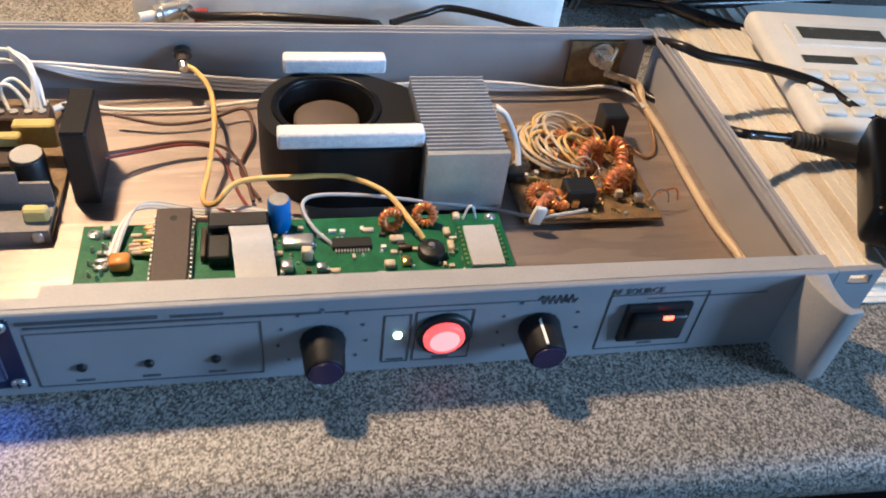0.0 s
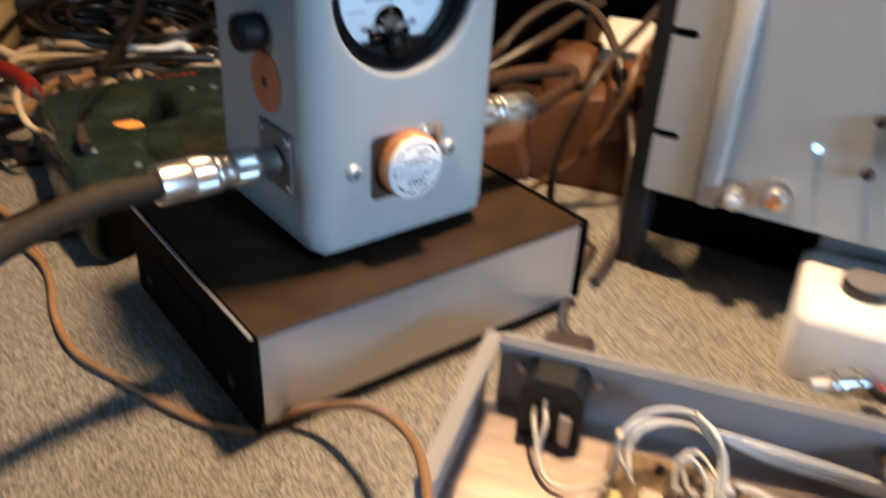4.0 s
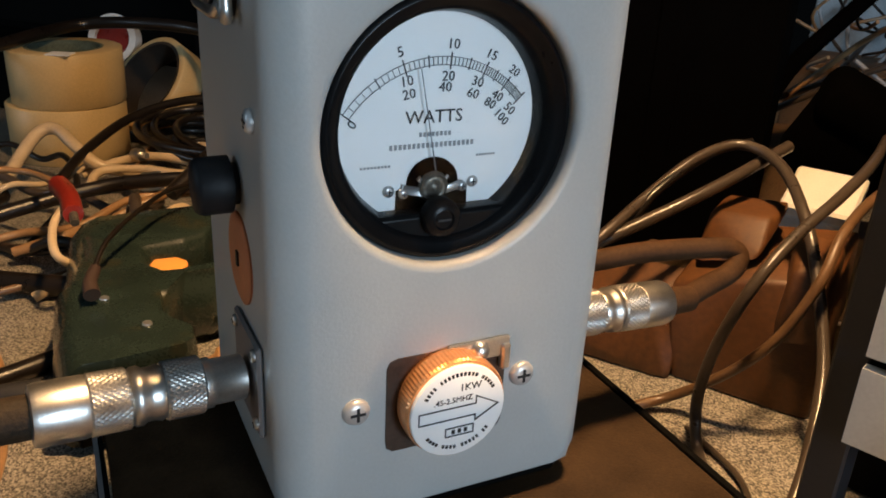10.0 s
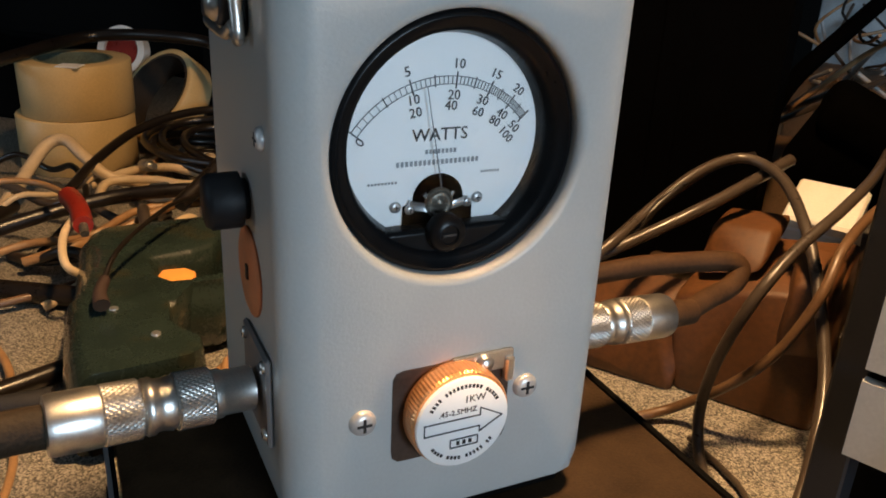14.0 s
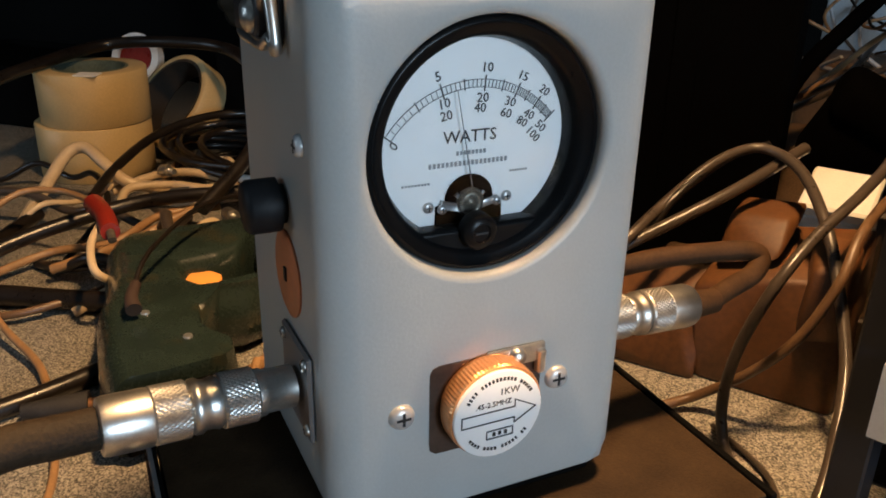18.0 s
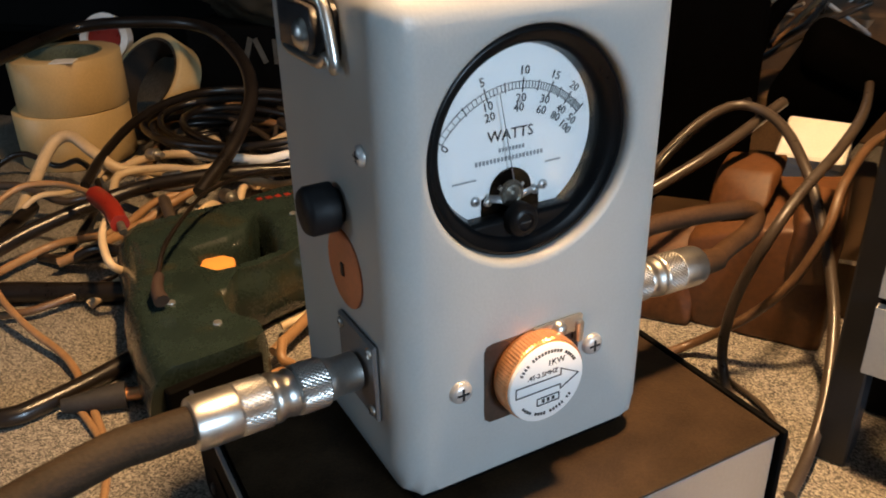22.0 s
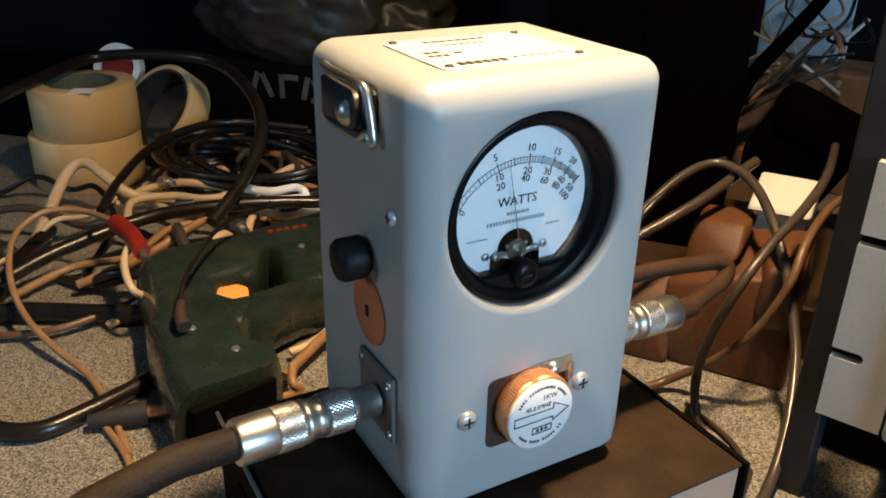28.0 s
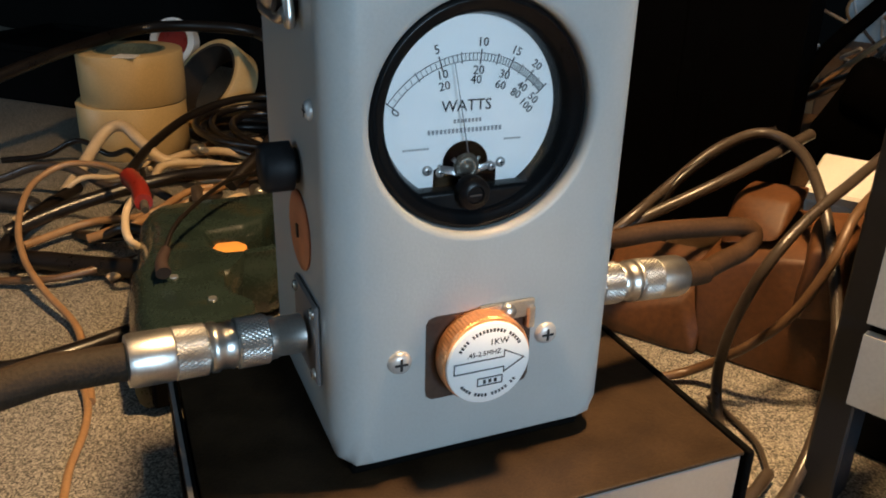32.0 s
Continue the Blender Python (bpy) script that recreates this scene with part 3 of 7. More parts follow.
# display
lcd = part("display_module", B((0.1105, 0.0003, 0.0245), (0.0815, 0.0018, 0.0365), 0.0004, 1), M_LCDBLUE, rack, "dark blue display bezel")
part("display_rim", B((0.1105, -0.0008, 0.0245), (0.0690, 0.0004, 0.0250), 0.001, 1), M_LCDRIM, lcd, "blue surround with a faint glow for display spill")
part("display_window", B((0.1108, -0.0011, 0.0262), (0.0625, 0.0004, 0.0135), 0.0004, 1), M_LCDLIT, lcd, "blank lit white-blue display")
for x, z in ((0.0730, 0.0396), (0.1478, 0.0396), (0.0730, 0.0090), (0.1478, 0.0090)):
    cross_screw("display_screw", lcd, (x, -0.0006, z), (0, -1, 0), 0.0027, h=0.0012)
for x in (0.1700, 0.1930, 0.2165):
    b = part("push_button", C([(0.0018, 0), (0.0018, 0.0010), (0.0013, 0.0016)], (x, 0, 0.0154), (0, -1, 0), 14), M_BLACK, rack, "small black push button", True)
part("indicator_lamp", C([(0.0018, 0), (0.0018, 0.0007), (0.0010, 0.0014)], (0.2838, 0, 0.0222), (0, -1, 0), 16), M_GREENLIT, rack, "lit pale green indicator lamp", True)
for x in (0.2555, 0.3395):
    k = part("control_knob", C([(0.0082, 0.0006), (0.0084, 0.002), (0.0078, 0.0055), (0.0072, 0.0150), (0.0066, 0.0160), (0.0, 0.0160)], (x, 0, 0.0225), (0, -1, 0), 36, 0.03), M_KNOB, rack, "black ribbed control knob", True)
    part("knob_cap", C([(0.0062, 0), (0.0060, 0.0007), (0.0, 0.0007)], (x, -0.0160, 0.0225), (0, -1, 0), 24), M_KNOBBLUE, k, "dark blue cap", True)
    a = radians(102 if x > 0.3 else 255)
    part("pointer_line", B((0, 0, 0), (0.0010, 0.0130, 0.0004), m=Matrix.Translation((x + 0.0080 * math.cos(a), -0.0090, 0.0225 + 0.0080 * math.sin(a))) @ Matrix.Rotation(math.pi / 2 - a, 4, "Y")), M_WHITE, k, "white pointer line")
rb = part("red_push_button", C([(0.0110, 0), (0.0110, 0.0018), (0.0100, 0.0026)], (0.3018, 0, 0.0222), (0, -1, 0), 32), M_BLACK, rack, "black bezel of a lit button", True)
part("button_cap", C([(0.0080, 0), (0.0080, 0.0020), (0.0072, 0.0028), (0.0, 0.0031)], (0.3012, -0.0022, 0.0226), (0, -1, 0), 32), M_REDLIT, rb, "glowing red button cap", True)
part("button_centre", C([(0.0058, 0), (0.0050, 0.0004), (0.0, 0.0006)], (0.3012, -0.0052, 0.0226), (0, -1, 0), 28), M_REDHOT, rb, "bright centre of the lit button", True)
rk = part("rocker_switch", B((0.3880, -0.0012, 0.0220), (0.0280, 0.0024, 0.0215), 0.0009, 2), M_BLACK, rack, "black rocker power switch")
part("rocker", B((0.3880, -0.0032, 0.0220), (0.0225, 0.0040, 0.0155), 0.0012, 2, m=Matrix.Translation((0.3880, -0.0022, 0.0220)) @ Matrix.Rotation(radians(7), 4, "X") @ Matrix.Translation((-0.3880, 0.0022, -0.0220))), M_BLACK, rk, "", True)
part("rocker_light", B((0.3905, -0.0056, 0.0288), (0.0046, 0.0008, 0.0022), 0.0003, 1), M_REDNEON, rk, "glowing red neon legend")


# ---- the wattmeter on its box ----
TH = 56.0
WM = Matrix.Translation(Vector((math.cos(radians(TH)), math.sin(radians(TH)), 0)) * 0.1245 + Vector((-math.sin(radians(TH)), math.cos(radians(TH)), 0)) * 0.1572 + Vector((0, 0, 0.0610))) @ Matrix.Rotation(radians(TH), 4, "Z")
wm = thing("wattmeter", "grey enamel portable wattmeter with round dial, on a brown box", "wattmeter", WM)
WW, WD, WH = 0.1052, 0.0900, 0.1705
HX, HZ, HR = 0.0505, 0.1196, 0.0378
DX, DZ, DS = 0.0495, 0.1190, 0.954
XZ = Matrix(((1, 0, 0, 0), (0, 0, -1, 0), (0, 1, 0, 0), (0, 0, 0, 1)))  # (x, y, h) -> (x, -h, y): drawn on the front, proud by h
bm = bmesh.new()
N = 144
# body as rings: front face with a dished round opening, rounded edges, closed back
rings = [(circle(HR - 0.0008, N, HX, HZ), -0.0200), (circle(HR - 0.0008, N, HX, HZ), -0.0026), (circle(HR - 0.0004, N, HX, HZ), -0.0012), (circle(HR + 0.0005, N, HX, HZ), -0.0003), (circle(HR + 0.0018, N, HX, HZ), 0.0)]
RC = 0.0090
FILLET = [(0.0105 * (1 - math.sin(math.pi / 2 * k / 7)), -0.0105 * (1 - math.cos(math.pi / 2 * k / 7))) for k in range(8)]
for inset, h in (*FILLET, (0.0, -WD + 0.006), (0.0012, -WD + 0.002), (0.004, -WD)):
    rings.append((radial(WW - 2 * inset, WH - 1.30 * inset, max(0.0015, RC - inset), WW / 2, (WH - 0.70 * inset) / 2, N, HX, HZ), h))
prev = None
for o, h in rings:
    cur = [bm.verts.new(XZ @ Vector((x, y, h))) for x, y in o]
    if prev:
        for i in range(N):
            bm.faces.new((prev[i], prev[(i + 1) % N], cur[(i + 1) % N], cur[i]))
    prev = cur
bm.faces.new(prev)
part("housing", bm, M_GREY, wm, "grey enamelled die-cast housing with rounded edges", True)
# dial: deep black rim, white card, printed scale, movement window and lower bar
FY = 0.0125
dial = part("meter_movement", C([(HR - 0.0010, 0), (HR - 0.0010, 0.0030)], (HX, 0.0195, HZ), (0, -1, 0), 64), M_BEZEL, wm, "black round meter case", True)
bm = bmesh.new()
lathe(bm, [(HR - 0.0012, 0.0010), (HR - 0.0012, 0.0130), (HR - 0.0018, 0.0142), (HR - 0.0028, 0.0144), (HR - 0.0034, 0.0136), (HR - 0.0052, 0.0130), (0.0312, 0.0118), (0.0302, 0.0070), (0.0296, 0.0052), (0.0296, 0.0046)], (HX, 0.0175, HZ), (0, -1, 0), 72, caps=False)
part("bezel", bm, M_BEZEL, dial, "glossy black stepped dial rim", True)
part("dial_face", C([(0.0330, 0), (0.0330, 0.0008)], (HX, FY + 0.0010, HZ), (0, -1, 0), 64), M_WHITE, dial, "white dial card")
FR, chord = 0.0335, -0.0240
aa = math.asin(chord / FR)
bm = bmesh.new()
o = [(HX + FR * math.cos(a), HZ + FR * math.sin(a)) for a in [math.pi - aa + (math.pi + 2 * aa) * k / 24 for k in range(25)]]
prism(bm, o, -0.0122, -0.0066, XZ)
bmesh.ops.bevel(bm, geom=[e for e in bm.edges if all(v.co.y < 0.0068 for v in e.verts)], offset=0.0012, segments=2, affect="EDGES", profile=0.5)
bar = part("lower_bar", bm, M_BEZEL, dial, "black lower bar of the dial", True)
part("adjusting_boss", C([(0.0056, 0), (0.0056, 0.0034), (0.0048, 0.0046), (0.0030, 0.0050), (0.0026, 0.0044), (0.0, 0.0044)], (DX - 0.0006, 0.0075, DZ - 0.0243), (0, -1, 0), 28), M_BEZEL, bar, "black round adjusting boss", True)
part("boss_slot", B((DX - 0.0006, 0.0029, DZ - 0.0243), (0.0040, 0.0006, 0.0007)), M_RUBBER, bar)
PX, PZ = DX - 0.0004, DZ - 0.0226
bm = bmesh.new()
o = [(PX + 0.0110, PZ - 0.002), (PX + 0.0108, PZ + 0.0046), (PX + 0.0088, PZ + 0.0056)] + [(PX + 0.0078 * math.cos(a), PZ + 0.0062 + 0.0074 * math.sin(a)) for a in [math.pi * k / 14 for k in range(15)]] + [(PX - 0.0088, PZ + 0.0056), (PX - 0.0108, PZ + 0.0046), (PX - 0.0110, PZ - 0.002)]
prism(bm, o, -FY, -FY + 0.0006, XZ)
# raised near-black piece, its colour stands for the shade inside
part("movement_window", bm, M_VOID, dial, "near-black arch standing for the movement's unlit hollow")
bm = bmesh.new()
for a, l, w in ((14, 0.0092, 0.0024), (48, 0.0066, 0.0012), (90, 0.0060, 0.0010), (132, 0.0066, 0.0012), (166, 0.0092, 0.0024)):
    rbox(bm, (l * 0.55, 0, 0), (l, 0.0006, w), 0.0002, 1, m=Matrix.Translation((PX, FY - 0.0010, PZ + 0.003)) @ Matrix.Rotation(-radians(a), 4, "Y"))
part("movement_hub", C([(0.0046, 0), (0.0044, 0.0006), (0.0038, 0.0010), (0.0034, 0.0006), (0.0022, 0.0008), (0.0016, 0.0016), (0.0, 0.0018)], (PX, FY - 0.0008, PZ + 0.0052), (0, -1, 0), 20), M_TARNISH, dial, "tarnished brown movement hub", True)
part("movement_spider", bm, M_STEEL, dial, "tarnished grey movement parts", True)
for sx, z in ((-1, 0.0047), (1, 0.0053)):
    cross_screw("movement_bolt", dial, (PX + sx * 0.0090, FY - 0.0006, PZ + z - 0.0008), (0, -1, 0), 0.0015, M_STEEL, 0.0012)
    cross_screw("dial_screw", dial, (PX - 0.0002 + sx * 0.0129, FY, PZ + z), (0, -1, 0), 0.0017, M_STEEL, 0.0010)
# scale: arc, ticks and figures
SX, SZ, SR = DX + 0.0009, DZ - 0.0181, 0.0355
STOPS = ((0.0, 142.2), (2.5, 122.2), (5.0, 108.0), (7.5, 96.1), (10.0, 85.0), (12.5, 75.1), (15.0, 66.4), (17.5, 60.1), (20.0, 53.3), (25.0, 42.8))


def scale_angle(v):
    for (v0, a0), (v1, a1) in zip(STOPS, STOPS[1:]):
        if v <= v1:
            return radians(a0 + (a1 - a0) * (v - v0) / (v1 - v0))
    return radians(STOPS[-1][1])


def on_scale(a, r):
    return Vector((SX + DS * r * math.cos(a), FY, SZ + r * math.sin(a)))


bm = bmesh.new()
for r in (SR - 0.0011, SR + 0.0011):
    for i in range(60):
        p, q = (on_scale(radians(142.2 - 99.4 * (i + k) / 60), r) for k in (0, 1))
        d = q - p
        rbox(bm, (0, 0, 0), (d.length * 1.05, 0.0002, 0.00016), m=Matrix.Translation((p + q) / 2) @ Matrix.Rotation(-math.atan2(d.z, d.x), 4, "Y"))
for i in range(51):
    v = i / 2
    big, mid = v in (0, 5, 10, 15, 20, 25), v in (2.5, 7.5, 12.5, 17.5, 22.5)
    a = scale_angle(v)
    rbox(bm, (0, 0, 0), (0.0046 if big else 0.0034 if mid else 0.0022, 0.0002, 0.00034 if big else 0.00028 if mid else 0.00014), m=Matrix.Translation(on_scale(a, SR)) @ Matrix.Rotation(-a, 4, "Y"))
part("dial_scale", bm, M_INK, dial, "black printed arc scale")
bm = bmesh.new()
for txt, x, z, size, turn in (("0", -0.0252, 0.0015, 0.0036, 50), ("5", -0.0114, 0.0199, 0.0036, 16), ("10", 0.0046, 0.0216, 0.0036, -4), ("15", 0.0169, 0.0184, 0.0034, -22), ("20", 0.0247, 0.0137, 0.0033, -36),
                              ("10", -0.0093, 0.0122, 0.0036, 10), ("20", -0.0085, 0.0087, 0.0036, 10), ("20", 0.0034, 0.0131, 0.0036, -3), ("40", 0.0026, 0.0102, 0.0036, -3), ("30", 0.0128, 0.0112, 0.0035, -16), ("60", 0.0115, 0.0080, 0.0035, -16),
                              ("40", 0.0196, 0.0070, 0.0034, -30), ("80", 0.0173, 0.0050, 0.0034, -30), ("50", 0.0240, 0.0031, 0.0034, -44), ("100", 0.0214, 0.0009, 0.0034, -46)):
    words(bm, txt, size * 1.08, Matrix.Translation((DX + DS * x, FY, DZ + z)) @ UP @ Matrix.Rotation(radians(turn), 4, "Z"), 0.0001)
words(bm, "WATTS", 0.0051, Matrix.Translation((DX - 0.0004, FY, DZ + 0.0022)) @ UP, 0.0001)
part("dial_figures", bm, M_INK, dial, "black printed figures and the word watts")
bm = bmesh.new()
for x, z, w, h, k in ((0.0, -0.0025, 0.0105, 0.0012, 8), (-0.0008, -0.0056, 0.0272, 0.0014, 19), (-0.0183, -0.0107, 0.0095, 0.0006, 9), (0.0169, -0.0096, 0.0065, 0.0006, 7)):
    for i in range(k):
        rbox(bm, (DX + DS * (x - w / 2 + (i + 0.5) * w / k), FY, DZ + z), (w / k * 0.55, 0.0002, h))
part("dial_legend", bm, M_FAINT, dial, "small pale legend bars")
a = scale_angle(6.4)
part("needle", T([(PX + 0.0002, FY - 0.0020, PZ + 0.010), on_scale(a, SR - 0.0005) + Vector((0, -0.0018, 0))], 0.00020, 6, 1, 0.00012), M_NEEDLE, dial, "thin grey pointer needle")
part("dial_glass", C([(0.0313, 0), (0.0313, 0.0004)], (HX, 0.0088, HZ), (0, -1, 0), 64), M_GLASS, dial, "clear glass").visible_shadow = False
# element socket with the plug-in element
bm = bmesh.new()
holed(bm, radial(0.0388, 0.0316, 0.003, 0.0510, 0.0395, 64, 0.0502, 0.0402), circle(0.0135, 64, 0.0502, 0.0402), -0.0015, 0.0003, XZ)
sock = part("element_socket", bm, M_BRONZE, wm, "dull bronze socket plate")
part("socket_shadow_gap", C([(0.0160, 0), (0.0160, 0.0003)], (0.0502, 0.0020, 0.0402), (0, -1, 0), 32), M_MATT, sock)
el = part("plug_in_element", C([(0.0130, -0.002), (0.0150, 0.0004), (0.0158, 0.0022), (0.0158, 0.0078), (0.0154, 0.0088)], (0.0502, 0, 0.0405), (0, -1, 0), 160, 0.010), M_BRASS, wm, "copper-coloured knurled plug-in element", False)
part("element_label", C([(0.0150, 0), (0.0150, 0.0012), (0.0146, 0.0016)], (0.0502, -0.0086, 0.0401), (0, -1, 0), 48), M_WHITE, el, "white enamel label with an arrow", True)
EY = -0.0104
bm = bmesh.new()
o = [(-0.0126, -0.0021), (0.0054, -0.0021), (0.0054, -0.0040), (0.0128, 0.0002), (0.0054, 0.0042), (0.0054, 0.0017), (-0.0126, 0.0017)]
for p, q in zip(o, o[1:] + o[:1]):
    d = Vector((q[0] - p[0], 0, q[1] - p[1]))
    rbox(bm, (0, 0, 0), (d.length + 0.0003, 0.0003, 0.0003), m=Matrix.Translation((0.0502 + (p[0] + q[0]) / 2, EY, 0.0402 + (p[1] + q[1]) / 2)) @ Matrix.Rotation(-math.atan2(d.z, d.x), 4, "Y"))
words(bm, "1KW", 0.0032, Matrix.Translation((0.0535, EY, 0.0481)) @ UP, 0.0001)
words(bm, ".45-2.5MHZ", 0.0025, Matrix.Translation((0.0482, EY, 0.0444)) @ UP, 0.0001)
for i in range(21):
    if i in (4, 15):
        continue
    a = radians(150 - 6 * i)
    rbox(bm, (0, 0, 0), (0.0007, 0.0003, 0.0011), m=Matrix.Translation((0.0502 + 0.0122 * math.cos(a), EY, 0.0405 + 0.0122 * math.sin(a))) @ Matrix.Rotation(math.pi / 2 - a, 4, "Y"))
    if i < 18 and i != 9:
        a = radians(218 + 6 * i)
        rbox(bm, (0, 0, 0), (0.0007, 0.0003, 0.0010), m=Matrix.Translation((0.0502 + 0.0122 * math.cos(a), EY, 0.0405 + 0.0122 * math.sin(a))) @ Matrix.Rotation(math.pi / 2 - a, 4, "Y"))
line_box(bm, 0.0462, 0.0552, 0.0322, 0.0350, 0.0003, EY)
for i in range(3):
    rbox(bm, (0.0487 + i * 0.0020, EY, 0.0336), (0.0010, 0.0003, 0.0013))
part("label_print", bm, M_INK, el, "black printed arrow and legend")
bm = bmesh.new()
rbox(bm, (0.0605, -0.0012, 0.0535), (0.0205, 0.0014, 0.0064), 0.0004, 1)
rbox(bm, (0.0690, -0.0020, 0.0505), (0.0030, 0.0030, 0.0084), 0.0006, 1)
rbox(bm, (0.0530, -0.0024, 0.0530), (0.0014, 0.0030, 0.0036), 0.0005, 1)
cl = part("element_catch", bm, M_CHROME, wm, "nickel-plated catch of the element")
part("catch_ball", C([(0.0030, 0), (0.0028, 0.0016), (0.0016, 0.0026), (0.0, 0.0029)], (0.0603, -0.0016, 0.0538), (0, -1, 0), 20), M_CHROME, cl, "", True)
for x, z in ((0.0224, 0.0407), (0.0765, 0.0417)):
    cross_screw("front_screw", wm, (x, 0, z), (0, -1, 0), 0.0041, M_SILVER, 0.0024, "chrome cross-head screw")
# side facing the input cable
cross_screw("side_screw", wm, (0, 0.0163, 0.1224), (-1, 0, 0), 0.0033, M_SILVER, 0.0020)
part("side_knob", C([(0.0060, 0), (0.0060, 0.0015), (0.0082, 0.0020), (0.0082, 0.0105), (0.0072, 0.0120), (0.0, 0.0122)], (0, 0.0385, 0.0988), (-1, 0, 0), 28, 0.012), M_KNOB, wm, "black ribbed knob", True)
part("side_plug", C([(0.0140, 0), (0.0140, 0.0006), (0.0128, 0.0010)], (0, 0.0365, 0.0765), (-1, 0, 0), 36), M_ORANGE, wm, "flat orange dust plug", True)
part("plug_slot", B((-0.0013, 0.0365, 0.0765), (0.0006, 0.0020, 0.0045)), M_INK, wm)
for sx in (0, 1):
    X = -0.0001 if sx == 0 else WW + 0.0001
    dr = -1 if sx == 0 else 1
    pl = part("connector_plate", B((X + dr * 0.0009, 0.0285, 0.0430), (0.0018, 0.0300, 0.0300), 0.0008, 1), M_PLATE, wm, "square dull nickel connector plate")
    for y, z in ((0.0170, 0.0315), (0.0400, 0.0315), (0.0170, 0.0545), (0.0400, 0.0545)):
        cross_screw("plate_screw", pl, (X + dr * 0.0018, y, z), (dr, 0, 0), 0.0020, M_CHROME, 0.0012)
# strap end on the side, clamped in a bright wire frame
SIDE = Matrix(((0, 0, 1, 0), (1, 0, 0, 0), (0, 1, 0, 0), (0, 0, 0, 1)))
bm = bmesh.new()
prism(bm, [(0.0335 + 0.0065 * (1 - math.cos(a)), 0.1545 + 0.0072 * math.sin(a)) for a in [-math.pi / 2 + math.pi * k / 10 for k in range(11)]] + [(0.0640, 0.1617), (0.0640, 0.1473)], -0.0012, -0.0054, SIDE)
bmesh.ops.bevel(bm, geom=[e for e in bm.edges if all(v.co.x < -0.005 for v in e.verts)], offset=0.0010, segments=2, affect="EDGES", profile=0.5)
stp = part("carrying_strap", bm, M_STRAP, wm, "grey-black leather carrying strap end", True)
bm = bmesh.new()
prism(bm, rrect(0.0420, 0.0190, 0.006, 5, 0.0465, 0.1553), -0.0001, -0.0014, SIDE)
part("strap_plate", bm, M_BEZEL, stp, "black backing plate")
bm = bmesh.new()
tube(bm, [(-0.0030, 0.0650, 0.1650), (-0.0044, 0.0560, 0.1652), (-0.0046, 0.0430, 0.1654), (-0.0044, 0.0320, 0.1652), (-0.0036, 0.0275, 0.1626), (-0.0034, 0.0232, 0.1470), (-0.0036, 0.0275, 0.1494), (-0.0044, 0.0320, 0.1468), (-0.0046, 0.0430, 0.1466), (-0.0044, 0.0560, 0.1466), (-0.0030, 0.0650, 0.1466)], 0.0017, 10, 5)
part("strap_frame", bm, M_CHROME, stp, "bright metal wire frame", True)
part("strap_stud", C([(0.0050, 0), (0.0048, 0.0012), (0.0032, 0.0026), (0.0, 0.0032)], (-0.0052, 0.0418, 0.1535), (-1, 0, 0), 22), M_CHROME, stp, "chrome stud", True)
# nameplate on top
bm = bmesh.new()
prism(bm, rrect(0.0612, 0.0495, 0.004, 5, 0.0495, 0.0395), WH, WH + 0.0007)
npl = part("name_plate", bm, M_CREAM, wm, "pale metal name plate with worn print")
bm = bmesh.new()
for y0, x0, x1, h in ((0.0570, 0.033, 0.060, 0.0022), (0.0500, 0.038, 0.056, 0.0012), (0.0205, 0.0265, 0.047, 0.0040), (0.0225, 0.050, 0.073, 0.0009), (0.0400, 0.024, 0.031, 0.0028), (0.0345, 0.023, 0.032, 0.0024), (0.0370, 0.034, 0.039, 0.0018)):
    k = max(1, int((x1 - x0) / 0.003))
    for i in range(k):
        rbox(bm, (x0 + (i + 0.5) * (x1 - x0) / k, y0, WH + 0.0008), ((x1 - x0) / k * 0.7, h, 0.0002))
part("plate_print", bm, M_INK, npl, "worn dark print")
for x, y in ((0.0225, 0.0185), (0.0765, 0.0185), (0.0225, 0.0605), (0.0765, 0.0605)):
    part("plate_rivet", C([(0.0018, 0), (0.0014, 0.0009), (0.0, 0.0011)], (x, y, WH + 0.0006), n=14), M_CHROME, npl, "", True)
for x, y in ((0.022, 0.018), (0.081, 0.018), (0.022, 0.070), (0.083, 0.070)):
    part("rubber_foot", C([(0.0075, -0.0072), (0.0080, -0.002), (0.0080, 0.0005)], (x, y, 0), n=20), M_RUBBER, wm, "black rubber foot", True)
# dark block in the gap, stands for the contact shadow under the front edge
part("gap_shade_block", B((WW / 2, WD / 2, -0.0028), (WW - 0.014, WD - 0.012, 0.0060), 0.0015, 2), M_MATT, wm, "dark block standing for the shadow under the meter")


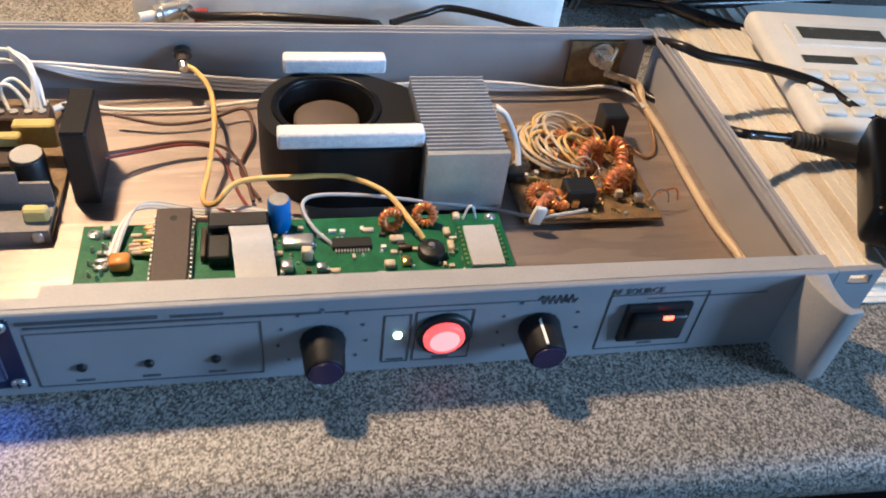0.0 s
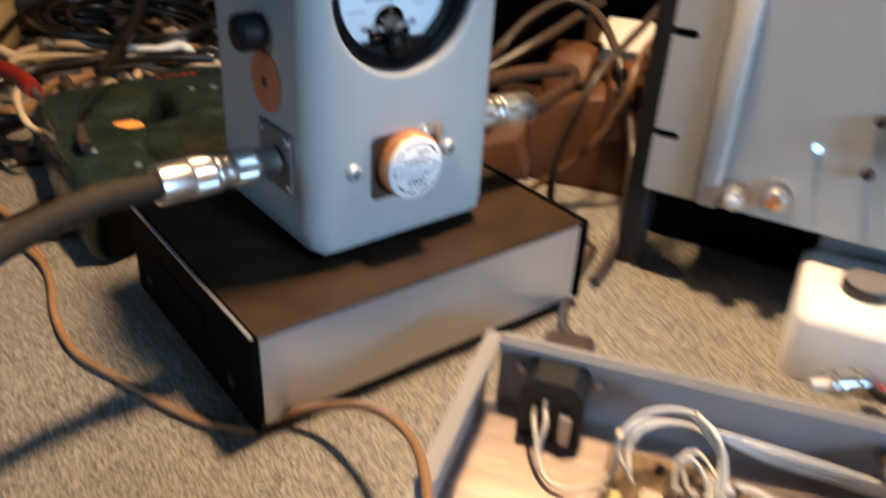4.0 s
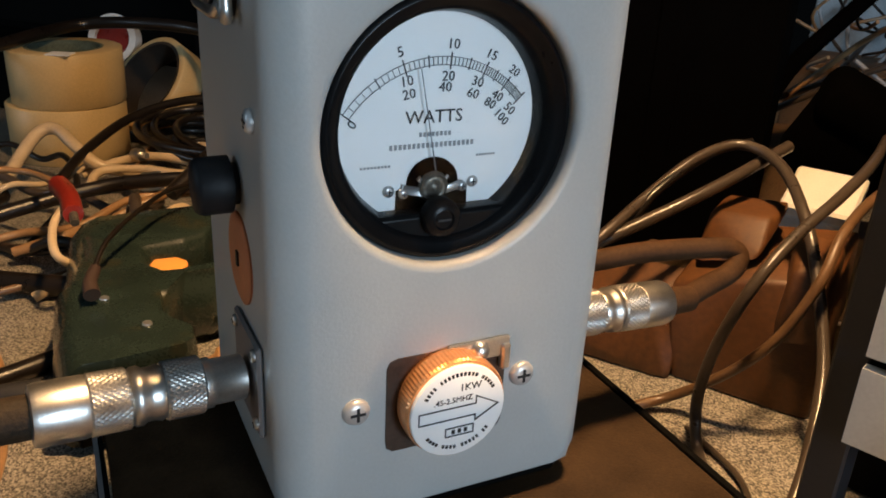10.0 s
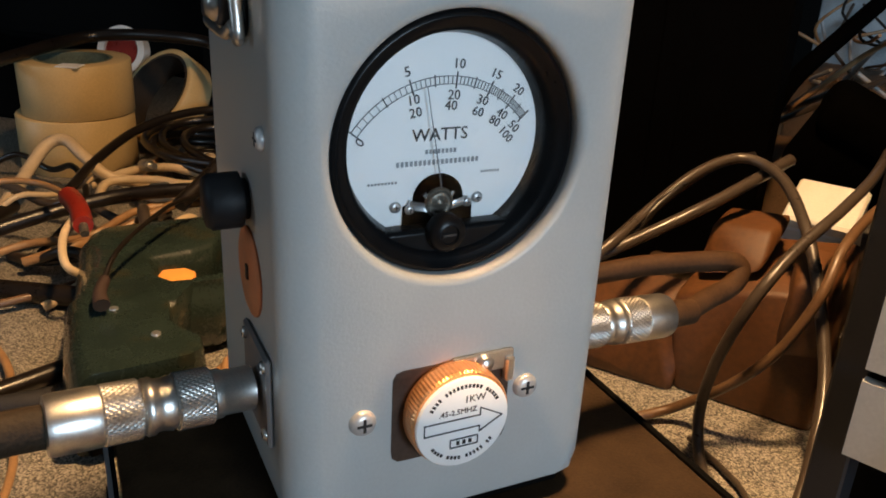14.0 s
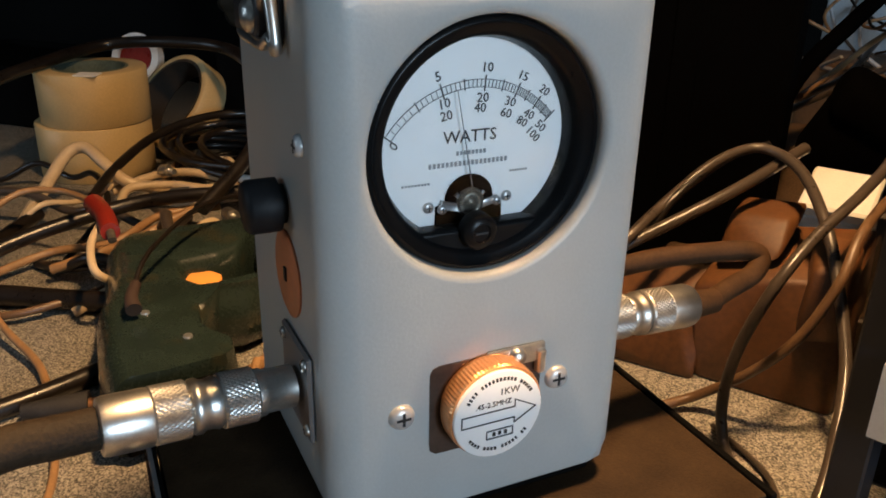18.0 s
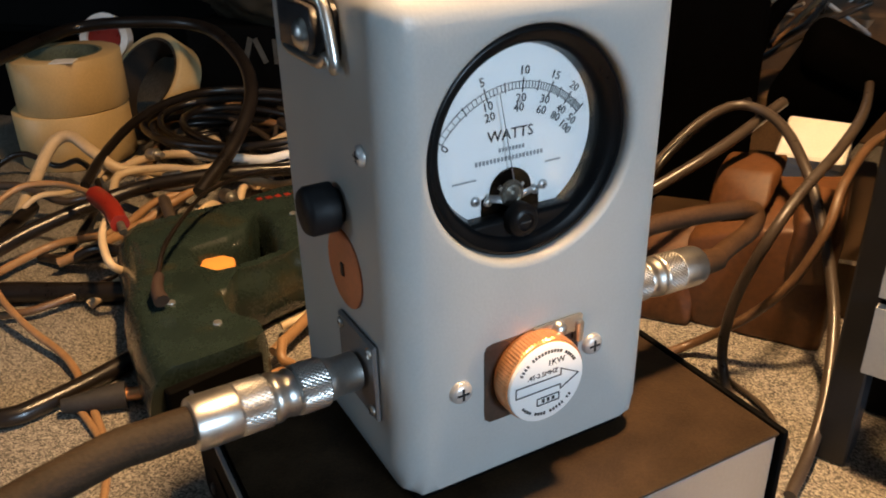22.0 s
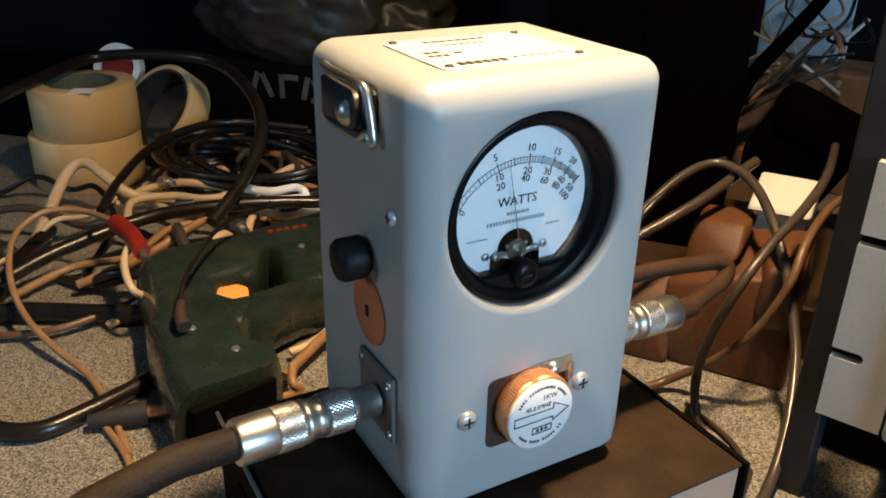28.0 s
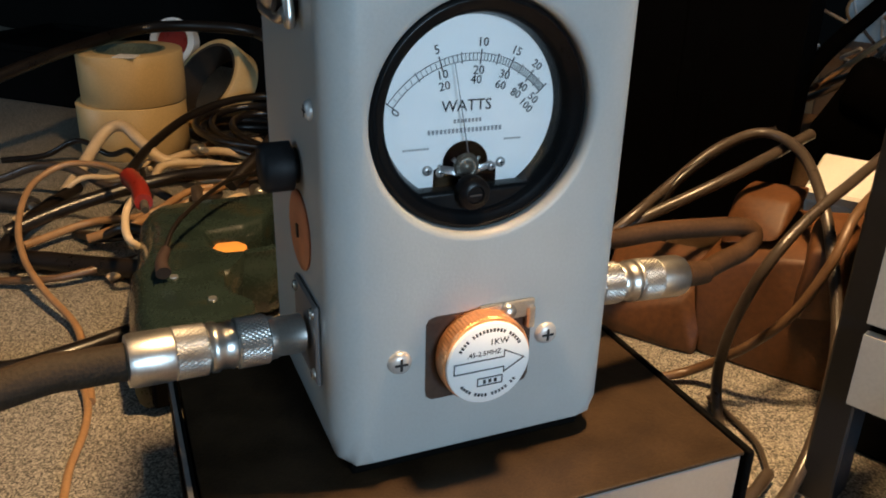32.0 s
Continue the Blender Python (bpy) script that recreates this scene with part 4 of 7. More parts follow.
def knurl(c, ax, r, l, n=72, rows=9):
    """A ring with a diamond-cut grip and plain chamfers."""
    bm = bmesh.new()
    m = Matrix.Translation(c) @ frame_of(ax)
    prof = [(r * 0.93, 0.0, 0)] + [(r, l * (0.06 + 0.88 * k / rows), k) for k in range(rows + 1)] + [(r * 0.93, l, 0)]
    rings = []
    for q, (rr_, h, k) in enumerate(prof):
        deep = 0.0 if q in (0, len(prof) - 1) else 0.030
        rings.append([bm.verts.new(m @ Vector((rr_ * (1 - deep * ((i + k) % 2)) * math.cos(2 * math.pi * i / n), rr_ * (1 - deep * ((i + k) % 2)) * math.sin(2 * math.pi * i / n), h))) for i in range(n)])
    for p, q in zip(rings, rings[1:]):
        for i in range(n):
            j = (i + 1) % n
            if (i + rings.index(p)) % 2:
                bm.faces.new((p[i], p[j], q[i]))
                bm.faces.new((p[j], q[j], q[i]))
            else:
                bm.faces.new((p[i], p[j], q[j]))
                bm.faces.new((p[i], q[j], q[i]))
    bm.faces.new(rings[0][::-1])
    bm.faces.new(rings[-1])
    return bm


def coax_plug(sx, direction, cable_pts, label, r=0.0061, material=None, place=None):
    """A plated coaxial plug with knurled rings on one side of the meter, and its cable."""
    d = Vector(direction).normalized()
    p = Vector((-0.0040 if sx == 0 else WW - 0.0040, 0.0262, 0.0430))
    o = thing("coaxial_plug", label, "cable plug", WM)
    part("collar", C([(0.0068, 0), (0.0068, 0.009), (0.0074, 0.0095), (0.0074, 0.012)], p, d, 32), M_CHROME, o, "", True)
    q = p + d * 0.012
    part("coupling_ring", knurl(q, d, 0.0086, 0.0108), M_CHROME, o, "knurled coupling ring")
    part("lock_ring", C([(0.0074, 0), (0.0081, 0.0012), (0.0076, 0.0030), (0.0076, 0.0050), (0.0084, 0.0062), (0.0084, 0.0080), (0.0074, 0.0092)], q + d * 0.0108, d, 40), M_CHROME, o, "", True)
    part("knurled_sleeve", knurl(q + d * 0.0200, d, 0.0088, 0.0108), M_CHROME, o, "knurled sleeve")
    part("back_shell", C([(0.0085, 0), (0.0087, 0.0010), (0.0087, 0.0120), (0.0083, 0.0136), (0.0068, 0.0140)], q + d * 0.0308, d, 32), M_CHROME, o, "polished back shell", True)
    e = q + d * 0.0440
    if sx:
        part("cable_boot", T([e - d * 0.002, e + d * 0.008, e + d * 0.016], 0.0060, 14, 4, 0.0050), M_DUST, o, "dusty brown rubber boot", True)
    part("cable", T([e - d * 0.002, e + d * 0.012] + [place @ Vector(c) if place else c for c in cable_pts], r, 14, 8), material or M_DUSTBLK, o, "thick dusty black coaxial cable", True)
    return o


coax_plug(0, (-1, -0.10, 0.06), [(-0.088, 0.0165, 0.0478), (-0.130, 0.0060, 0.0420), (-0.190, -0.018, 0.0240), (-0.255, -0.046, -0.0060), (-0.34, -0.085, -0.0450)], "nickel coaxial plug with knurled rings and a thick cable")
coax_plug(1, (1, 0.08, -0.10), [(0.0125, 0.3640, 0.0985), (0.0180, 0.3800, 0.1000), (0.0190, 0.3880, 0.1045), (0.0140, 0.3860, 0.1080), (-0.0005, 0.3730, 0.1082), (-0.0160, 0.3580, 0.1075), (-0.0369, 0.3430, 0.1030), (-0.0750, 0.3400, 0.0950), (-0.1200, 0.3560, 0.0700)], "nickel coaxial plug with its dusty cable bent back", 0.0044, M_DUST, WM.inverted())
# box under the meter: steel sleeve with satin aluminium front
BT = 55.5
bx = thing("instrument_box", "low brown steel instrument box with a satin aluminium side", "instrument box", pose(-0.0622, 0.1373, 0, 0, 0, BT))
BL, BD, BZ0, BZ1 = 0.1960, 0.1400, 0.0060, 0.0542
part("top_cover", B((BL / 2, BD / 2, BZ1 - 0.0008), (BL - 0.004, BD + 0.001, 0.0016), 0.0005, 2), M_BROWN, bx, "brown speckled steel cover")
part("long_side", B((BL / 2, 0.0012, (BZ0 + BZ1) / 2 - 0.0012), (BL - 0.006, 0.0024, BZ1 - BZ0 - 0.002), 0.0004, 1), M_ALU_SIDE, bx, "satin aluminium long side")
part("end_panel", B((-0.0004, BD / 2, (BZ0 + BZ1) / 2), (0.0032, BD + 0.004, BZ1 - BZ0 + 0.003), 0.0012, 2), M_MATT, bx, "black end panel with a pale edge")
part("end_panel", B((BL + 0.0004, BD / 2, (BZ0 + BZ1) / 2), (0.0032, BD + 0.004, BZ1 - BZ0 + 0.001), 0.0012, 2), M_MATT, bx, "black end panel")
part("edge_trim", B((-0.0012, BD / 2, BZ1 + 0.0018), (0.0016, BD + 0.004, 0.0008)), M_ALU_SIDE, bx, "thin bright edge")
part("end_label", B((-0.0024, BD * 0.55, 0.0300), (0.0006, 0.060, 0.022)), M_MATT, bx, "black inset plate")
part("far_side", B((BL / 2, BD - 0.0012, (BZ0 + BZ1) / 2 - 0.0012), (BL - 0.006, 0.0024, BZ1 - BZ0 - 0.002)), M_BROWN, bx)
part("bottom_cover", B((BL / 2, BD / 2, BZ0 + 0.001), (BL - 0.004, BD - 0.004, 0.002)), M_BROWN, bx)
for x, y in ((0.015, 0.015), (BL - 0.015, 0.015), (0.015, BD - 0.015), (BL - 0.015, BD - 0.015)):
    part("foot", C([(0.0060, 0), (0.0070, BZ0)], (x, y, 0), n=16), M_RUBBER, bx)
for y, z in ((0.02, 0.020), (BD - 0.02, 0.020)):
    cross_screw("end_screw", bx, (-0.0020, y, z), (-1, 0, 0), 0.0026, M_BLACK, 0.0015)


# ---- the grey rack instrument behind ----
CAB = pose(0.0738, 0.3505, 0.0, 0, 0, -12)
cab = thing("rack_instrument", "large grey rack instrument with slotted ears, standing on a dark base", "rack instrument", CAB)
CW, CZ0, CZ1 = 0.4826, 0.0565, 0.1835
ear = bmesh.new()
o = [(0.028, CZ0), (0.028, CZ1), (0.0, CZ1)]
for z in (0.1480, 0.0910):
    o += [(0.0, z + 0.0025)] + [(0.0115 + 0.0025 * math.sin(a), z + 0.0025 * math.cos(a)) for a in [math.pi * k / 8 for k in range(9)]] + [(0.0, z - 0.0025)]
o += [(0.0, CZ0)]
prism(ear, o, 0.0, 0.005, Matrix(((1, 0, 0, 0), (0, 0, 1, 0), (0, 1, 0, 0), (0, 0, 0, 1))))
part("rack_ear", ear, M_EAR, cab, "pale worn ear with open slots")
# black plate added behind the ear so its slots look shaded
part("slot_shade_plate", B((0.0150, 0.0080, (CZ0 + CZ1) / 2), (0.030, 0.004, CZ1 - CZ0 - 0.004)), M_MATT, cab)
part("upright", B((0.036, -0.0015, (CZ0 + CZ1) / 2), (0.013, 0.008, CZ1 - CZ0), 0.003, 2), M_EAR, cab, "raised pale edge strip", True)
part("panel", B((CW / 2 + 0.02, 0.003, (CZ0 + CZ1) / 2), (CW - 0.045, 0.004, CZ1 - CZ0)), M_INSTR, cab, "grey front panel")
part("body", B((CW / 2 + 0.006, 0.16, (CZ0 + CZ1) / 2), (0.445, 0.30, CZ1 - CZ0 - 0.004), 0.002, 1), M_MATT, cab, "dark sheet-steel body")
part("base", B((CW / 2 - 0.02, 0.155, 0.0280), (0.47, 0.20, 0.0555), 0.003, 1), M_MATT, cab, "dark base the instrument stands on")
part("lower_rail", B((0.285, 0.0490, 0.0285), (0.374, 0.008, 0.0550), 0.001, 1), M_INSTR, cab, "grey lower rail")
for x, z in ((0.0514, 0.0670), (0.0718, 0.0723)):
    k = part("panel_socket", C([(0.0085, 0), (0.0085, 0.003), (0.0058, 0.0035), (0.0058, 0.012), (0.0052, 0.0125)], (x, 0.001, z), (0, -1, 0), 24), M_CHROME, cab, "plated coaxial socket", True)
    part("socket_core", C([(0.0038, 0), (0.0030, 0.0006)], (x, -0.0115, z), (0, -1, 0), 16), M_WHITE if x < 0.06 else M_BRASS, k, "", True)
for x, z, r in ((0.1512, 0.1209, 0.0108), (0.2244, 0.0971, 0.0108), (0.2604, 0.1003, 0.0108), (0.3350, 0.1300, 0.0150)):
    k = part("knob", C([(r * 1.1, 0), (r * 1.1, 0.003), (r, 0.004), (r * 0.94, 0.020), (r * 0.8, 0.022), (0, 0.022)], (x, 0.001, z), (0, -1, 0), 32), M_CREAM, cab, "pale collar of a knob", True)
    part("knob_cap", C([(r * 0.82, 0), (r * 0.8, 0.002), (0, 0.0025)], (x, -0.021, z), (0, -1, 0), 28), M_BLACK, k, "dark knob cap", True)
for x, z in ((0.1106, 0.0957), (0.1094, 0.1232), (0.1852, 0.1245), (0.1868, 0.0992), (0.1400, 0.0910), (0.1350, 0.1480)):
    part("panel_stud", C([(0.0030, 0), (0.0030, 0.004), (0.002, 0.006)], (x, 0.001, z), (0, -1, 0), 14), M_BLACK, cab, "small dark stud", True)
part("blue_glow_spot", C([(0.0022, 0), (0.0020, 0.002), (0, 0.003)], (0.0846, 0.001, 0.1024), (0, -1, 0), 14), glow("pale_blue_glow", (0.5, 0.75, 1.0), 2.5), cab, "small glowing pale blue spot", True)

# ---- white moulded box with round metal caps ----
wb = thing("white_box", "long white moulded box with round metal caps on top", "moulded box", pose(0.1600, 0.2750, 0, 0, 0, -6))
bm = bmesh.new()
prism(bm, [(0.0, 0.004), (0.006, 0.0), (0.256, 0.002), (0.262, 0.008), (0.258, 0.036), (0.236, 0.070), (0.110, 0.080), (0.006, 0.080), (0.0, 0.074)], 0.0, 0.0385)
bmesh.ops.bevel(bm, geom=[e for e in bm.edges if min(v.co.z for v in e.verts) > 0.03], offset=0.006, segments=4, affect="EDGES", profile=0.5)
part("body", bm, M_STYRO, wb, "white moulded body with rounded top edges", True)
for x, y, dark, up in ((0.0323, 0.0390, 1, 0), (0.0715, 0.0360, 0, 0), (0.1430, 0.0400, 0, 0), (0.1800, 0.0540, 1, 0.006)):
    k = part("metal_cap", C([(0.0128, 0), (0.0135, 0.001), (0.0135, 0.0050), (0.0128, 0.0062)], (x, y, 0.0382 + up), n=40), M_BLACK if dark else M_TARNISH, wb, "round metal cap", True)
    part("cap_face", C([(0.0122, 0), (0.0120, 0.0006), (0.0, 0.0008)], (x, y, 0.0444 + up), n=40), M_BLACK if up else M_PLATE if dark else M_TARNISH, k, "dull metal face", True)
    if up:
        part("cap_neck", C([(0.0105, 0), (0.0105, up + 0.001)], (x, y, 0.0380), n=32), M_GOLD, k, "brass neck", True)
part("black_stud", B((0.2380, 0.0330, 0.0420), (0.012, 0.010, 0.009), 0.002), M_BLACK, wb)

# ---- calculator, papers and charger to the other side ----
cal = thing("calculator", "cream desk calculator with pale keys on the papers", "calculator", pose(0.5210, 0.1130, 0.0152, 3, 0, -5))
part("case", B((0.061, 0.067, 0.0068), (0.114, 0.118, 0.0130), 0.0045, 3), M_CREAM, cal, "cream plastic case", True)
part("display_surround", B((0.0600, 0.0985, 0.0134), (0.0760, 0.0240, 0.0016), 0.0006, 1), M_KEY, cal, "pale raised display surround")
part("display", B((0.0560, 0.0990, 0.0142), (0.0560, 0.0125, 0.0012), 0.0004, 1), M_LCDDARK, cal, "dark blank display")
part("solar_strip", B((0.0365, 0.0715, 0.0134), (0.0330, 0.0070, 0.0010)), M_LCDDARK, cal, "dark solar strip")
for i in range(4):
    part("small_key", B((0.0640 + i * 0.0125, 0.0720, 0.0146), (0.0080, 0.0070, 0.0030), 0.0010, 2), M_KEY, cal, "", True)
for j in range(4):
    for i in range(6):
        part("key", B((0.0175 + i * 0.0165, 0.0205 + j * 0.0115, 0.0144), (0.0120, 0.0072, 0.0028), 0.0012, 2), M_KEY, cal, "", True)
for i in range(3):
    part("print_bar", B((0.1010, 0.1010 - 0.0040 * i, 0.0135), (0.0140, 0.0012, 0.0004)), M_INK, cal)
rng = random.Random(3)
for i in range(16):
    left, turn = 0.4860 + 0.0046 * i + 0.002 * rng.random(), -3.2 + 2.6 * rng.random()
    bm = B((0.105, 0.0, 0.0), (0.21, 0.262, 0.0009))
    solo("paper_sheet", bm, M_PAPER if i % 4 else M_CARD, "cream sheet in a fanned stack beside the unit" if i % 4 else "brown card sheet in a fanned stack", "paper", pose(left, 0.150 + 0.012 * rng.random(), 0.0005 + 0.0009 * i, 0, 0.3, turn), group="fanned stack of papers")
ch = thing("black_adapter", "black plastic adapter with a ribbed cable sleeve, lying on the papers", "adapter", pose(0.5080, 0.0430, 0.0152, 0, 0, -30))
part("housing", B((0.033, 0.043, 0.0125), (0.066, 0.086, 0.024), 0.005, 3), M_BEZEL, ch, "black plastic housing", True)


# ---- inside the unit ----
def wire(name, pts, r, material, label, category="wire", n=7, step=6, group=""):
    return solo(name, T(pts, r, n, step), material, label, category, None, True, group)


blk = thing("black_module", "upright black plastic module in the open case", "module", pose(0.1515, 0.1035, 0.003, 0, 0, 0))
part("block", B((0.0055, 0.0175, 0.0195), (0.0110, 0.0350, 0.0390), 0.0008, 1), M_BLACK, blk)
part("lid", B((0.0055, 0.0175, 0.0393), (0.0102, 0.0342, 0.0010), 0.0003, 1), M_KNOB, blk, "dull black top")
fan = thing("blower_fan", "black blower fan with white foam strips, in the open case", "fan", pose(0.2680, 0.1300, 0.003))
bm = bmesh.new()
out = [(0.0345 * math.cos(a), 0.0345 * math.sin(a)) for a in [radians(95 + 175 * k / 24) for k in range(25)]] + [(0.0390, -0.0345), (0.0390, 0.0180), (0.020, 0.0290)]
N2 = 72
inner = circle(0.0226, N2, -0.002, 0.002)


def ray_outline(o, n, hx, hy):
    res = []
    for i in range(n):
        a = 2 * math.pi * i / n
        d = Vector((math.cos(a), math.sin(a)))
        best = 0
        for p, q in zip(o, o[1:] + o[:1]):
            p, q = Vector(p) - Vector((hx, hy)), Vector(q) - Vector((hx, hy))
            e = q - p
            den = d.x * e.y - d.y * e.x
            if abs(den) > 1e-12:
                t, u = (p.x * e.y - p.y * e.x) / den, (p.x * d.y - p.y * d.x) / den
                if t > 0 and -1e-6 <= u <= 1 + 1e-6:
                    best = max(best, t)
        res.append((hx + d.x * best, hy + d.y * best))
    return res


holed(bm, ray_outline(out, N2, -0.002, 0.002), inner, 0.0, 0.0330, Matrix.Identity(4))
part("housing", bm, M_KNOB, fan, "black plastic scroll housing")
part("hub", C([(0.0158, 0.0), (0.0158, 0.0255), (0.0145, 0.0265), (0.0, 0.0265)], (-0.002, 0.002, 0.0), n=40), mat("hub_label_brown", (0.10, 0.075, 0.06), 0.6, vary=0.1), fan, "dull brown hub disc", True)
part("inlet_ring", C([(0.0262, 0.0328), (0.0258, 0.0342), (0.0244, 0.0346), (0.0232, 0.0336), (0.0222, 0.0300), (0.0205, 0.0180), (0.0175, 0.0060)], (-0.002, 0.002, 0.0), n=56, caps=False), M_BEZEL, fan, "glossy black rounded inlet", True)
part("foam_strip", B((0.0040, 0.0330, 0.0375), (0.0510, 0.0085, 0.0085), 0.0015, 2), M_FOAM, fan, "white foam strip", True)
part("foam_strip", B((0.0070, -0.0285, 0.0375), (0.0660, 0.0085, 0.0085), 0.0015, 2), M_FOAM, fan, "white foam strip", True)
hs = thing("heatsink", "finned bare aluminium heatsink beside the fan", "heatsink", pose(0.3080, 0.0872, 0.003))
part("front_plate", B((0.0190, 0.0015, 0.0185), (0.0380, 0.0030, 0.0370)), M_HS, hs)
part("base_plate", B((0.0190, 0.0320, 0.0020), (0.0380, 0.0640, 0.0040)), M_HS, hs)
for i in range(21):
    part("fin", B((0.0190, 0.0052 + i * 0.00292, 0.0205), (0.0375, 0.0009, 0.0330)), M_HS, hs)

def toroid(name, parent, c, R, r, tilt=(0, 0, 0), material=None, turns=14, label="copper-wound toroid coil"):
    """A ring core with its turns of wire."""
    m = Matrix.Translation(c) @ Euler([radians(a) for a in tilt]).to_matrix().to_4x4()
    ring = [(R * math.cos(2 * math.pi * i / 20), R * math.sin(2 * math.pi * i / 20), 0) for i in range(21)]
    core = part(name, tube(bmesh.new(), ring, r * 0.82, 8, 1), M_ORANGE, parent, label, True, m)
    bm = bmesh.new()
    lp = []
    for k in range(turns * 8 + 1):
        a, b = 2 * math.pi * 0.94 * k / (turns * 8), 2 * math.pi * k / 8
        d = R + r * math.cos(b)
        lp.append((d * math.cos(a), d * math.sin(a), r * math.sin(b)))
    tube(bm, lp, 0.00045, 5, 1)
    part("winding", bm, material or M_COPPER, core, "", True)
    return core


pcb = thing("main_circuit_board", "green circuit board with chips, toroids and soldered parts", "circuit board", pose(0, 0, 0))
part("board", B((0.2510, 0.0465, 0.0118), (0.1820, 0.0630, 0.0016)), M_PCB, pcb, "green solder-masked board")
for x, y in ((0.1650, 0.072), (0.1650, 0.020), (0.337, 0.074), (0.337, 0.020)):
    part("standoff", C([(0.0025, 0.003), (0.0025, 0.0110)], (x, y, 0), n=10), M_STEEL, pcb)
    part("board_screw", C([(0.0026, 0), (0.0026, 0.0012), (0.0014, 0.0018)], (x, y, 0.0126), n=14), M_STEEL, pcb, "", True)
PT = 0.0126
chip = part("large_chip", B((0.1975, 0.0560, PT + 0.0042), (0.0145, 0.0510, 0.0042), 0.0005, 1), M_CHIP, pcb, "brown-black forty-pin chip in its socket")
part("chip_notch", C([(0.0016, 0), (0.0016, 0.0001)], (0.1975, 0.0745, PT + 0.0064), n=14), M_INK, chip)
for sx in (-1, 1):
    for i in range(18):
        part("chip_pin", B((0.1975 + sx * 0.0079, 0.0335 + i * 0.00262, PT + 0.0022), (0.0010, 0.0011, 0.0044)), M_STEEL, chip)
hdr = part("ribbon_header", B((0.2245, 0.0690, PT + 0.0050), (0.0250, 0.0095, 0.0100), 0.0008, 1), M_BLACK, pcb, "black ribbon header")
part("header_base", B((0.2165, 0.0600, PT + 0.0030), (0.0090, 0.0200, 0.0060), 0.0006, 1), M_BLACK, hdr)
rb = bmesh.new()
path = spline([(0, 0.0640, PT + 0.0100), (0, 0.0560, PT + 0.0105), (0, 0.0440, PT + 0.0065), (0, 0.0300, PT + 0.0035), (0, 0.0120, PT + 0.0040)], 6)
va = [[rb.verts.new((0.2205 + 0.0002 * i + 0.0165 * k / 12, q.y, q.z + (0.00022 if k % 2 else 0))) for k in range(13)] for i, q in enumerate(path)]
for u, w in zip(va, va[1:]):
    for k in range(12):
        rb.faces.new((u[k], u[k + 1], w[k + 1], w[k]))
part("ribbon_cable", rb, M_WIRE_G, hdr, "flat grey ribbon cable", True)
cap = part("blue_capacitor", C([(0.0047, 0), (0.0049, 0.0006), (0.0049, 0.0150), (0.0044, 0.0160)], (0.2417, 0.0735, PT), n=28), M_BLUE, pcb, "blue electrolytic capacitor", True)
part("capacitor_top", C([(0.0042, 0), (0.0042, 0.0003)], (0.2417, 0.0735, PT + 0.0160), n=24), M_STEEL, cap)
toroid("toroid_coil", pcb, (0.2905, 0.0700, PT + 0.0052), 0.0040, 0.0020, (70, 0, 10))
toroid("toroid_coil", pcb, (0.3060, 0.0725, PT + 0.0052), 0.0040, 0.0020, (65, 0, -20))
part("round_trimmer", C([(0.0060, 0), (0.0060, 0.0040), (0.0052, 0.0046)], (0.3060, 0.0520, PT), n=24), M_BLACK, pcb, "round black trimmer", True)
part("trimmer_screw", C([(0.0016, 0), (0.0014, 0.0010)], (0.3060, 0.0530, PT + 0.0046), n=12), M_STEEL, pcb, "", True)
part("crystal_can", B((0.2490, 0.0620, PT + 0.0018), (0.0135, 0.0070, 0.0036), 0.0010, 2), M_STEEL, pcb, "silver crystal can", True)
mod = part("plug_in_module", B((0.3290, 0.0540, PT + 0.0032), (0.0200, 0.0300, 0.0016)), M_PCB, pcb, "small module on pin strips")
part("module_shield", B((0.3290, 0.0520, PT + 0.0046), (0.0145, 0.0250, 0.0014), 0.0003, 1), M_WIRE_G, mod, "dull grey shield can")
for sx in (-1, 1):
    for i in range(9):
        part("module_pin", C([(0.0007, 0), (0.0007, 0.0042)], (0.3290 + sx * 0.0088, 0.0420 + i * 0.0028, PT), n=6), M_GOLD, mod)
icx = part("small_chip", B((0.2720, 0.0600, PT + 0.0011), (0.0170, 0.0060, 0.0022), 0.0002, 1), M_BLACK, pcb, "flat black chip")
for i in range(12):
    part("chip_leg", B((0.2650 + i * 0.00127, 0.0560, PT + 0.0006), (0.0006, 0.0022, 0.0010)), M_STEEL, icx)
